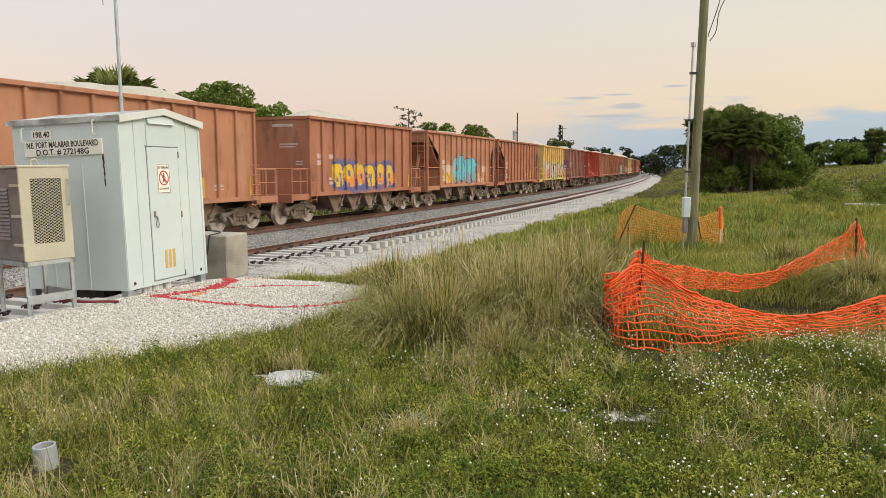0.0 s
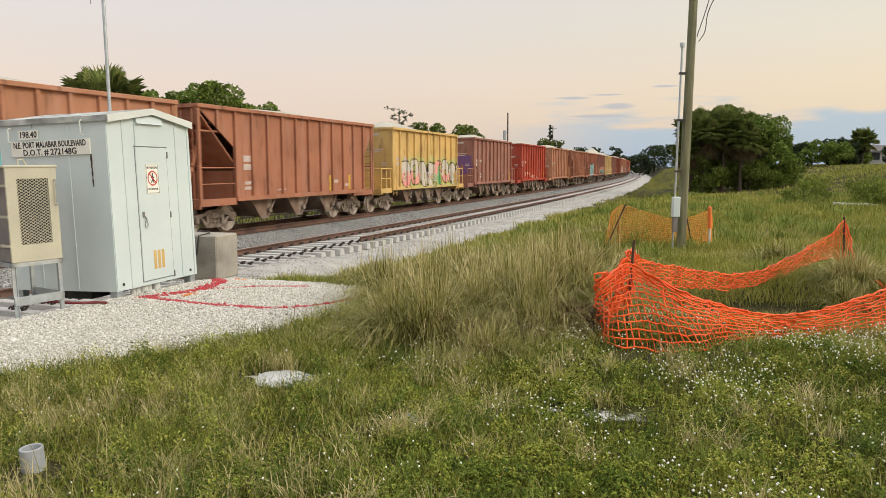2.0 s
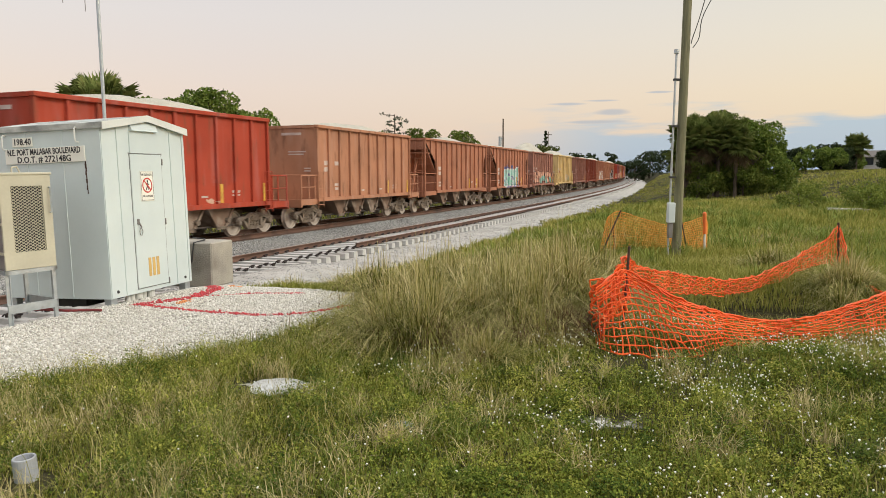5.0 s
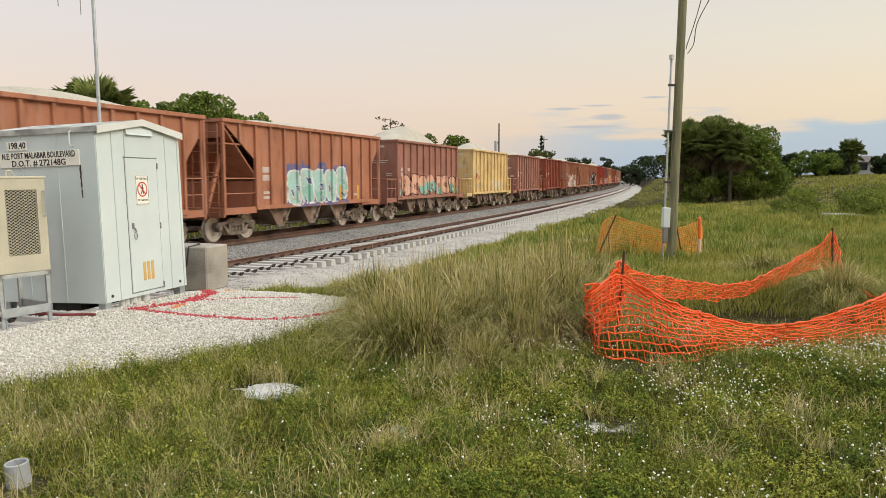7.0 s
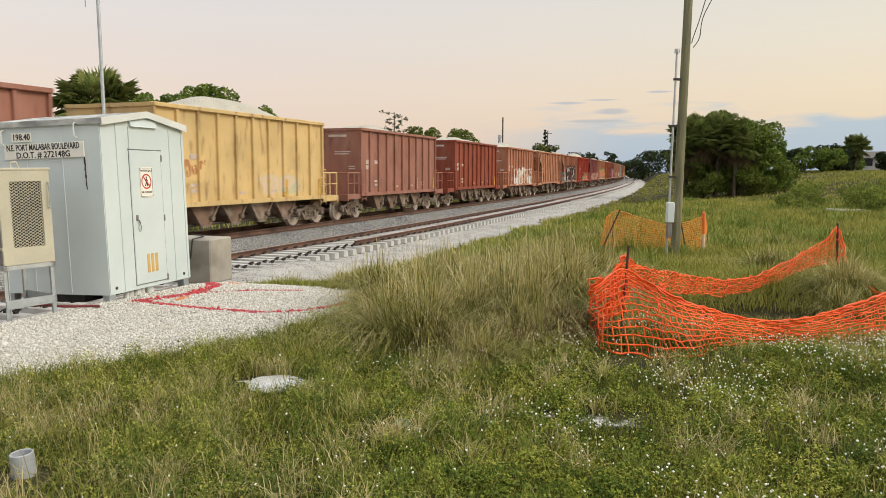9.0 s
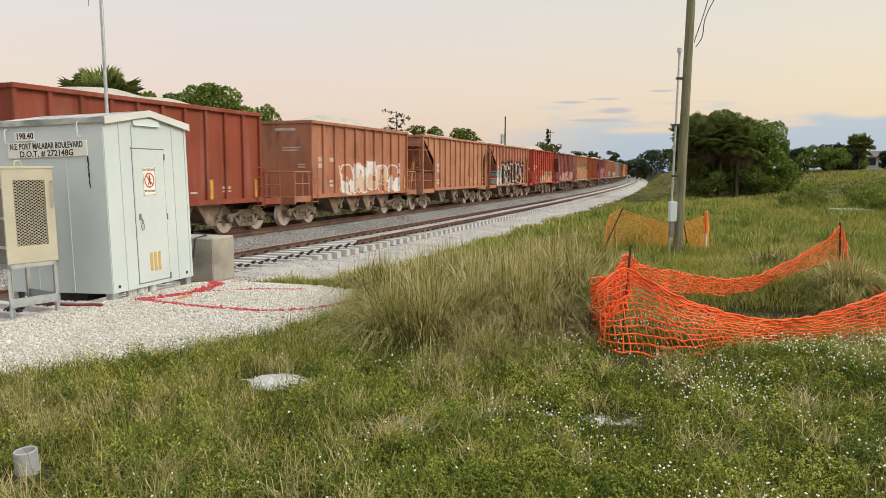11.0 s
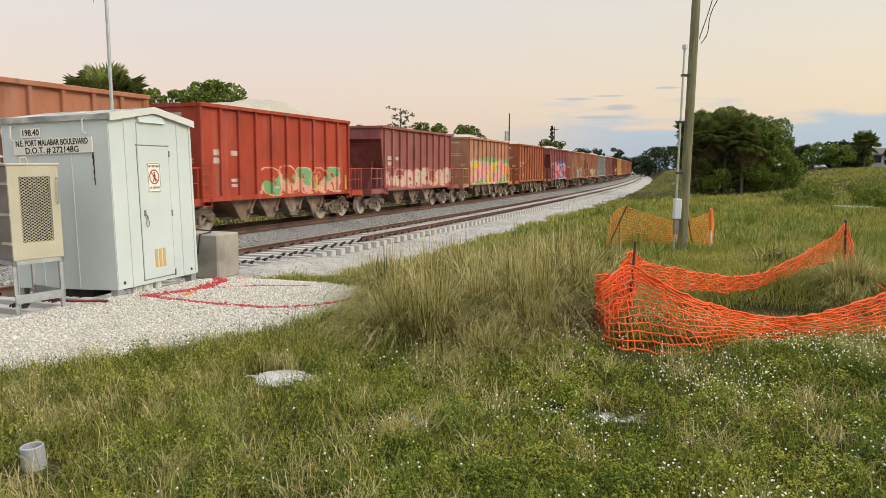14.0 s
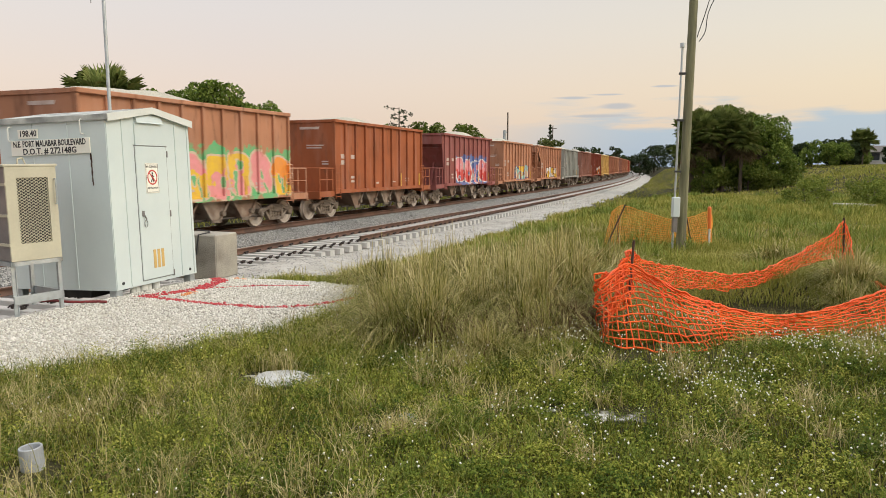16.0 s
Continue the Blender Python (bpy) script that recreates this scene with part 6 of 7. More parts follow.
def build_trees():
    fan_palm(-16.4, 36.5, 5.5, "cabbage palm with a green fan crown", 1, 2.2, 44, 6)
    tree(-12.9, 45.0, 7.9, 2.7, "bushy green tree behind the railway", "leaf_mid", 4600, 0.34, 2, 0.3, 20)
    tree(-10.7, 46.0, 7.0, 2.2, "bushy green tree behind the railway", "leaf_mid", 2600, 0.34, 13)
    tree(-15.2, 46.5, 8.0, 2.2, "bushy green tree behind the railway", "leaf_mid", 3000, 0.34, 14)
    tree(-17.3, 46.0, 7.6, 1.8, "bushy green tree behind the railway", "leaf_mid", 1800, 0.34, 3)
    tree(-8.6, 82.0, 8.3, 2.4, "thin green tree behind the railway", "leaf", 700, 0.5, 4)
    tree(-6.2, 92.0, 8.5, 1.6, "thin green tree behind the railway", "leaf", 500, 0.5, 5)
    tree(-0.6, 92.0, 8.6, 2.6, "rounded green tree behind the railway", "leaf", 2200, 0.5, 7)
    tree(3.6, 94.0, 8.0, 3.4, "rounded green tree behind the railway", "leaf", 3000, 0.5, 8, clumps=18)
    tree(21.5, 135.0, 8.2, 3.4, "light green tree behind the railway", "leaf_light", 1800, 0.6, 9)
    for i, (x, y, h, sp) in enumerate(((31, 160, 7.0, 3.4), (35.5, 170, 7.2, 3.0), (40, 182, 7.2, 3.2), (45.5, 182, 8.6, 2.2), (52, 212, 7.0, 3.0), (57, 222, 6.8, 3.2))):
        tree(x, y, h, sp, "dark distant tree behind the railway", "leaf_far", 900, 0.7, 20 + i)
    # bare old conifer and a narrow pine
    for x, y, h, dense, label, sd in ((-4.3, 92.0, 9.8, 0.25, "nearly bare old conifer with short limbs", 6), (27.2, 170.0, 12.2, 1.0, "narrow dark conifer behind the railway", 10)):
        rr, rng = random.Random(sd), np.random.RandomState(sd)
        t = thing("conifer", pose(x, y, float(height(x, y))), label, "tree")
        bm = bmesh.new()
        rod(bm, (0, 0, -0.3), (0, 0, h), 0.2, 8, 0.05)
        cs, rs = [], []
        for i in range(26):
            zz = h * (0.35 + 0.63 * i / 25)
            a_ = i * 2.4
            ln = (1.5 if dense < 0.5 else 1.5 * (1.05 - i / 25)) * rr.uniform(0.6, 1.1)
            e = Vector((math.cos(a_) * ln, math.sin(a_) * ln, zz + rr.uniform(-0.1, 0.35)))
            rod(bm, (0, 0, zz), e, 0.045, 5, 0.02)
            cs.append(e * 1.0), rs.append(0.3)
            cs.append(Vector((e.x * 0.5, e.y * 0.5, zz))), rs.append(0.25)
        part("trunk", bm, M["bark"], t)
        v, f = leaf_cloud(cs, rs, int(1500 * dense) + 200, 0.3, rng)
        raw("crown", v, f, M["leaf_far"], t)
    # the clump of palms and leafy trees in the field
    gx, gy = 31.5, 76.0
    for i, (dx, dy, h, c) in enumerate(((-3.9, -2.0, 5.2, 2.4), (-2.0, -2.2, 5.6, 2.4), (-5.0, -1.2, 4.0, 2.2), (-0.6, -3.2, 4.6, 2.2), (-4.2, 0.4, 5.9, 2.1), (-2.9, 0.2, 6.0, 2.2), (1.6, 1.4, 5.6, 2.0))):
        fan_palm(gx + dx, gy + dy, h + 0.9, "cabbage palm with hanging dry fronds in a clump", 30 + i, c, 46, 16)
    tree(gx - 0.8, gy + 1.5, 9.5, 3.4, "leafy green tree among the palms", "leaf", 5200, 0.42, 40, 0.05, 22)
    tree(gx + 2.4, gy - 0.6, 7.9, 3.5, "broad leafy green tree among the palms", "leaf_mid", 6200, 0.42, 41, 0.0, 26)
    tree(gx + 4.6, gy - 0.2, 5.7, 2.6, "low leafy green tree among the palms", "leaf_mid", 4200, 0.4, 42, 0.0, 20)
    tree(gx - 3.2, gy - 1.6, 3.4, 2.6, "low green bush at the foot of the palms", "leaf", 3200, 0.38, 43, 0.0, 18, "bush")
    tree(gx + 0.6, gy - 2.4, 3.0, 2.6, "low green bush at the foot of the palms", "leaf", 3200, 0.38, 44, 0.0, 18, "bush")
    # wood edge far along the line and the trees by the houses
    for i, (x, y, h, sp) in enumerate(((66, 232, 8.0, 5), (71.5, 235, 9.5, 5), (76, 225, 8.5, 5), (81, 228, 8.8, 5.5), (86, 232, 7.5, 5), (92, 236, 8.5, 6), (99, 240, 8.0, 6), (106, 240, 8.5, 6), (61, 250, 7.0, 5))):
        tree(x, y, h, sp, "dark tree of a distant wood edge", "leaf_far", 1500, 0.9, 60 + i, 0.0, 16)
    for i, (x, y, h, sp) in enumerate(((58.5, 112, 3.8, 2.6), (62.5, 113, 4.2, 2.4), (66.5, 118, 3.0, 2.4), (71, 124, 5.0, 2.8), (77, 128, 3.6, 2.6), (83, 118, 3.6, 2.6), (88, 122, 3.8, 2.8), (54, 118, 3.6, 2.6), (94, 126, 4.4, 3), (71.6, 110, 4.0, 2.4), (75.5, 112, 4.4, 2.8), (63.5, 111, 3.4, 2.2), (60.5, 109, 3.2, 2.4), (56.5, 113, 3.6, 2.4), (73.2, 108, 3.4, 1.9), (69.4, 108, 3.2, 2.2), (69.0, 118, 4.2, 2.4))):
        tree(x, y, h, sp, "rounded dark tree near the houses", "leaf_far" if i % 2 else "leaf_mid", 1500, 0.5, 80 + i, 0.0, 14)
    fan_palm(66.2, 112, 4.0, "dark palm beside a white house", 95, 2.1, 56, 14, 0.3)
    # low shrubs in the rough field
    for i, (x, y, h, sp) in enumerate(((18.6, 36, 1.2, 1.0), (20.2, 33, 1.1, 1.0), (21.8, 35.5, 1.5, 1.2), (23.5, 37, 1.4, 1.2), (20.4, 38.5, 1.5, 1.1), (25.5, 40, 1.6, 1.3), (19.4, 30.5, 0.8, 0.8))):
        tree(x, y, h, sp, "low green shrub in the rough field", "tuft_leaf", 1100, 0.15, 100 + i, 0.0, 10, "shrub")


build_trees()


def build_far_things():
    # line poles behind the railway
    for x, y, h, arm in ((13.4, 132, 12.2, True), (33.5, 205, 14.0, False)):
        p = thing("line_pole", pose(x, y, float(height(x, y))), "distant wooden power pole behind the train", "utility pole", "line poles")
        bm = bmesh.new()
        rod(bm, (0, 0, -0.3), (0, 0, h), 0.17, 8, 0.12)
        part("pole_shaft", bm, M["bark"], p)
        bm = bmesh.new()
        if arm:
            rod(bm, (-0.55, 0, h * 0.60), (-0.55, 0, h * 0.74), 0.28, 10)
            box(bm, -0.6, 0.1, -0.05, 0.05, h * 0.70, h * 0.72)
            part("transformer", bm, M["galvanised"], p)
        else:
            box(bm, -1.1, 1.1, -0.06, 0.06, h - 0.9, h - 0.75)
            part("crossarm", bm, M["bark"], p)
    hx, hy = 78.0, 128.0
    hz = float(height(hx, hy))
    hs = thing("house", pose(hx, hy, hz, 0, 0, -30), "distant white single-storey house with a dark roof", "house")
    bm = bmesh.new()
    box(bm, -5, 5, -4, 4, -0.5, 2.4)
    part("wall", bm, M["wall_far"], hs)
    bm = bmesh.new()
    prism(bm, [(-4.6, 2.3), (4.6, 2.3), (0, 3.5)], "x", -5.5, 5.5)
    part("roof", bm, M["roof_far"], hs)
    for x in (-3.2, 0.0, 3.2):
        bm = bmesh.new()
        box(bm, x - 0.7, x + 0.7, -4.04, -4.0, 0.9, 2.1)
        w = part("window", bm, M["glass_far"], hs)
        bm = bmesh.new()
        box(bm, x - 0.8, x + 0.8, -4.09, -4.045, 0.8, 0.9)
        part("sill", bm, M["trim_white"], w)


build_far_things()


# ---- stones, grass, weeds and flowers ----
def stones(name, x, y, z, size, mat, label, parent=None):
    n = len(x)
    rng = np.random.RandomState(n)
    base = np.array([(1, 0, 0), (-1, 0, 0), (0, 1, 0), (0, -1, 0), (0, 0, 1), (0, 0, -1)], float)
    q = rng.normal(size=(n, 3, 3))
    u1 = q[:, 0] / np.linalg.norm(q[:, 0], axis=1)[:, None]
    u2 = q[:, 1] - (q[:, 1] * u1).sum(1)[:, None] * u1
    u2 /= np.linalg.norm(u2, axis=1)[:, None]
    rot = np.stack([u1, u2, np.cross(u1, u2)], 1)
    sc = rng.uniform(0.55, 1.0, (n, 6, 1)) * size[:, None, None]
    v = np.einsum("kj,njl->nkl", base, rot) * sc * np.array([1, 1, 0.75]) + np.stack([x, y, z], 1)[:, None]
    tri = np.array([(0, 2, 4), (2, 1, 4), (1, 3, 4), (3, 0, 4), (2, 0, 5), (1, 2, 5), (3, 1, 5), (0, 3, 5)])
    f = (np.arange(n)[:, None, None] * 6 + tri).reshape(-1, 3)
    o = raw(name, v.reshape(-1, 3), f, mat, parent)
    return tagged(o, label, "gravel", kind="stuff")


def scatter(rng, n, x0, x1, y0, y1):
    return rng.uniform(x0, x1, n), rng.uniform(y0, y1, n)


def near_line(x, y, pts):
    d = np.full(len(x), 9.0)
    for (ax, ay), (bx, by) in zip(pts, pts[1:]):
        vx, vy = bx - ax, by - ay
        t = np.clip(((x - ax) * vx + (y - ay) * vy) / (vx * vx + vy * vy), 0, 1)
        d = np.minimum(d, np.hypot(x - ax - t * vx, y - ay - t * vy))
    return d


PAINT = [[(-3.78, 9.42), (-2.83, 8.95), (-2.05, 8.67), (-1.54, 8.77), (-1.05, 9.26)], [(-3.57, 11.55), (-3.17, 10.72), (-3.26, 10.07), (-3.55, 9.67), (-3.80, 9.45)], [(-3.1, 10.1), (-2.5, 10.3), (-1.8, 10.3)]]
SPOTS = [[(-3.3, 9.55), (-3.25, 9.75)], [(-3.1, 11.2), (-2.95, 11.15)]]


def build_stones():
    rng = np.random.RandomState(5)
    x, y = scatter(rng, 90000, -7.0, -0.6, 5.6, 13.2)
    keep = rng.uniform(0, 1, len(x)) < pad_mask(x, y) * 1.0
    x, y = x[keep], y[keep]
    size = rng.uniform(0.008, 0.021, len(x)) * (1 + 0.6 * (rng.uniform(0, 1, len(x)) > 0.93))
    z = height(x, y) + size * 0.35
    w = rng.uniform(0, 1, len(x)) * 0.6 + 0.6
    red = np.minimum(near_line(x, y, PAINT[0]) / 0.052, near_line(x, y, PAINT[1]) / 0.10) * w
    red = np.minimum(red, near_line(x, y, PAINT[2]) / 0.025 * w)
    org = np.minimum(near_line(x, y, SPOTS[0]), near_line(x, y, SPOTS[1])) / 0.07 * w
    isred, isorg = red < 0.8, (org < 0.8) & (red >= 0.8)
    rest = ~(isred | isorg)
    stones("pad_gravel", x[rest], y[rest], z[rest], size[rest], M["stone_white"], "white crushed shell gravel on the pad")
    stones("painted_gravel", x[isred], y[isred], z[isred] + 0.004, size[isred] * 1.1, M["paint_red"], "gravel sprayed with red marking paint")
    stones("painted_gravel", x[isorg], y[isorg], z[isorg] + 0.004, size[isorg] * 1.1, M["paint_orange"], "gravel sprayed with orange marking paint")
    s = -14 + 59 * rng.uniform(0, 1, 30000) ** 1.5
    u = rng.uniform(1.2, 2.7, len(s))
    x, y, _ = place(s, u)
    z = RAIL_Z + np.interp(u, [1.0, 1.25, 2.0, 2.75], [-0.165, -0.175, -0.30, -0.72])
    s2 = -12 + 60 * rng.uniform(0, 1, 30000) ** 1.4
    u2 = rng.uniform(2.5, 8.0, len(s2))
    x2, y2, _ = place(s2, u2)
    k = rng.uniform(0, 1, len(s2)) < 0.35 + 0.5 * (waves(x2 * 1.5, y2 * 1.5) > 0.1)
    x2, y2 = x2[k], y2[k]
    stones("sand_stones", x2, y2, height(x2, y2) + 0.004, rng.uniform(0.010, 0.034, len(x2)), M["stone_grey"], "loose grey and white stones on sand")
    stones("ballast_stones", x, y, z + 0.012, rng.uniform(0.02, 0.045, len(s)), M["stone_grey"], "grey crushed stone track ballast")


build_stones()


def blades(name, x, y, h, w, lean, mat, label, rng, bend=1.0, zoff=0.0, droop=0.35):
    """Tapered, bent blades of grass, two leaves of a strip and a tip each."""
    n = len(x)
    z = height(x, y) + zoff
    az, la = rng.uniform(0, 2 * math.pi, n), rng.uniform(0, 2 * math.pi, n)
    lx, ly = np.cos(la) * lean, np.sin(la) * lean
    sx, sy = np.cos(az) * w / 2, np.sin(az) * w / 2
    p0 = np.stack([x, y, z - 0.01], 1)
    p1 = np.stack([x + lx * h * 0.30, y + ly * h * 0.30, z + h * 0.55], 1)
    p2 = np.stack([x + lx * h * 0.95 * bend, y + ly * h * 0.95 * bend, z + h * (1 - droop * np.minimum(lean, 1.2) ** 2)], 1)
    side = np.stack([sx, sy, 0 * sx], 1)
    v = np.stack([p0 - side, p0 + side, p1 - side * 0.85, p1 + side * 0.85, p2], 1).reshape(-1, 3)
    tri = np.array([(0, 1, 3), (0, 3, 2), (2, 3, 4)])
    f = (np.arange(n)[:, None, None] * 5 + tri).reshape(-1, 3)
    o = raw(name, v, f, mat)
    return tagged(o, label, "grass", kind="stuff")


def arcs(name, x, y, h, w, lean, mat, label, rng, ways=None, droop=1.0):
    """Long blades that rise and bow over, in four steps."""
    n = len(x)
    z = height(x, y)
    la = rng.uniform(0, 2 * math.pi, n) if ways is None else ways
    az = la + math.pi / 2 + rng.uniform(-0.6, 0.6, n)
    side = np.stack([np.cos(az) * w / 2, np.sin(az) * w / 2, 0 * w], 1)
    lv = []
    for t, k in ((0, 1), (0.35, 0.95), (0.7, 0.7)):
        c = np.stack([x + np.cos(la) * h * lean * t ** 1.7 * 0.85, y + np.sin(la) * h * lean * t ** 1.7 * 0.85, z + h * (t - 0.42 * droop * np.minimum(lean, 1.25) * t ** 2.6) - 0.01], 1)
        lv += [c - side * k, c + side * k]
    t = 1.0
    lv.append(np.stack([x + np.cos(la) * h * lean * 0.9, y + np.sin(la) * h * lean * 0.9, z + h * (1 - 0.52 * droop * np.minimum(lean, 1.25))], 1))
    v = np.stack(lv, 1).reshape(-1, 3)
    tri = np.array([(0, 1, 3), (0, 3, 2), (2, 3, 5), (2, 5, 4), (4, 5, 6)])
    f = (np.arange(n)[:, None, None] * 7 + tri).reshape(-1, 3)
    return tagged(raw(name, v, f, mat), label, "grass", kind="stuff")


def leaves_at(x, y, up_, mat, label, rng, lo, hi):
    n = len(x)
    z = height(x, y) + up_
    a, ln, el = rng.uniform(0, 2 * math.pi, n), rng.uniform(lo, hi, n), rng.uniform(-0.3, 0.9, n)
    d = np.stack([np.cos(a) * np.cos(el), np.sin(a) * np.cos(el), np.sin(el)], 1) * ln[:, None]
    sd = np.stack([-np.sin(a), np.cos(a), 0 * a], 1) * (ln * 0.34)[:, None]
    c = np.stack([x, y, z], 1)
    rise = np.array([0, 0, 0.005])
    v = np.stack([c, c + d * 0.5 + sd + rise, c + d, c + d * 0.5 - sd + rise], 1).reshape(-1, 3)
    f = (np.arange(n)[:, None, None] * 4 + np.array([(0, 1, 2), (0, 2, 3)])).reshape(-1, 3)
    return tagged(raw("weed_mounds", v, f, mat), label, "weeds", kind="stuff")


def wedge(rng, n, r0, r1, power=1.0, half=0.70):
    """Points in the open ground before the pad and the railway, from r0 to r1 metres out."""
    r = np.sqrt(rng.uniform(r0 ** 2, r1 ** 2, n)) if power == 1.0 else (r0 + (r1 - r0) * rng.uniform(0, 1, n) ** power)
    a = rng.uniform(-half, half, n)
    return r * np.sin(a), r * np.cos(a)


def open_ground(x, y, rng, edge=0.35):
    s, u = plan(x, y)
    bare = np.maximum(np.clip(pad_mask(x, y) * 1.3, 0, 1), np.clip(sand_mask(x, y, s, u) * 1.5, 0, 1))
    ok = (rng.uniform(0, 1, len(x)) > bare) & (u > 7.0)
    slab = ((x + 1.24) / 0.36) ** 2 + ((y - 5.55) / 0.30) ** 2 < 1
    net_ = (np.abs(x - 2.15) < 0.75) & (y > 5.85) & (y < 6.75) & (rng.uniform(0, 1, len(x)) < 0.75)
    inside = np.hypot(x + 2.23, y - 3.86) < 0.17
    cover = np.hypot(x + 0.17, y - 4.74) < 0.085
    pit = ((x - PIT[0]) / PIT[2]) ** 2 + ((y - PIT[1]) / PIT[3]) ** 2 < 0.8
    return ok & ~net_ & ~slab & ~inside & ~cover & ~pit


CLUMPS = [(-0.10, 6.95, 0.70, 0.80), (-0.40, 8.0, 0.6, 0.65), (0.25, 7.7, 0.7, 0.8), (1.05, 7.5, 0.75, 0.95), (0.75, 8.5, 0.8, 0.9), (1.45, 8.2, 0.7, 0.95), (-0.3, 9.2, 0.8, 0.75), (0.5, 10.2, 0.9, 0.75), (1.6, 9.8, 1.0, 0.85),
          (2.4, 11.2, 1.1, 0.7), (-0.6, 11.0, 0.9, 0.45), (0.9, 12.3, 1.2, 0.42), (2.4, 13.6, 1.3, 0.45), (5.8, 9.8, 0.55, 0.55), (6.1, 10.3, 0.6, 0.6), (5.5, 9.2, 0.4, 0.45), (0.2, 14.2, 1.2, 0.36), (1.8, 16.0, 1.5, 0.40), (3.8, 17.5, 1.6, 0.45),
          (6.3, 12.8, 0.8, 0.5), (-1.6, 12.6, 0.8, 0.22), (1.0, 6.9, 0.4, 0.6), (0.4, 6.4, 0.4, 0.45), (2.2, 9.0, 0.6, 0.55),
          (-2.6, 13.2, 0.9, 0.40), (-1.7, 13.7, 0.9, 0.46), (-3.5, 13.5, 0.7, 0.32), (-0.8, 13.3, 0.9, 0.45), (-4.3, 14.2, 0.7, 0.35)]


PIT = (4.15, 9.0, 1.35, 1.1)
M["dead"] = foliage("dead", [(0.05, 0.028, 0.018), (0.12, 0.065, 0.04), (0.20, 0.12, 0.075), (0.30, 0.20, 0.12)])
M["weed_bright"] = foliage("weed_bright", [(0.11, 0.145, 0.018), (0.23, 0.27, 0.036), (0.38, 0.39, 0.075), (0.54, 0.49, 0.13)])
# dark greens, the deepest also painting shaded gaps among the weeds
M["weed_dark"] = foliage("weed_dark", [(0.016, 0.034, 0.006), (0.05, 0.088, 0.012), (0.11, 0.165, 0.026), (0.21, 0.25, 0.048)])
M["tuft_bright"] = foliage("tuft_bright", [(0.10, 0.15, 0.026), (0.19, 0.245, 0.046), (0.31, 0.32, 0.085)])
M["straw"] = foliage("straw", [(0.33, 0.28, 0.11), (0.46, 0.39, 0.17), (0.60, 0.52, 0.28), (0.24, 0.18, 0.08)])


def trodden(x, y):
    """1 where the field is worn short and dry."""
    def spot(cx, cy, rx, ry):
        return np.clip(1.4 - np.sqrt(((x - cx) / rx) ** 2 + ((y - cy) / ry) ** 2) + 0.35 * waves(x * 1.3, y * 1.3), 0, 1)
    return np.maximum.reduce([spot(8.2, 17.5, 2.6, 2.0), spot(7.0, 13.6, 2.0, 0.7), spot(10.5, 21.0, 2.0, 1.4), spot(3.5, 22.0, 1.2, 3.0)])


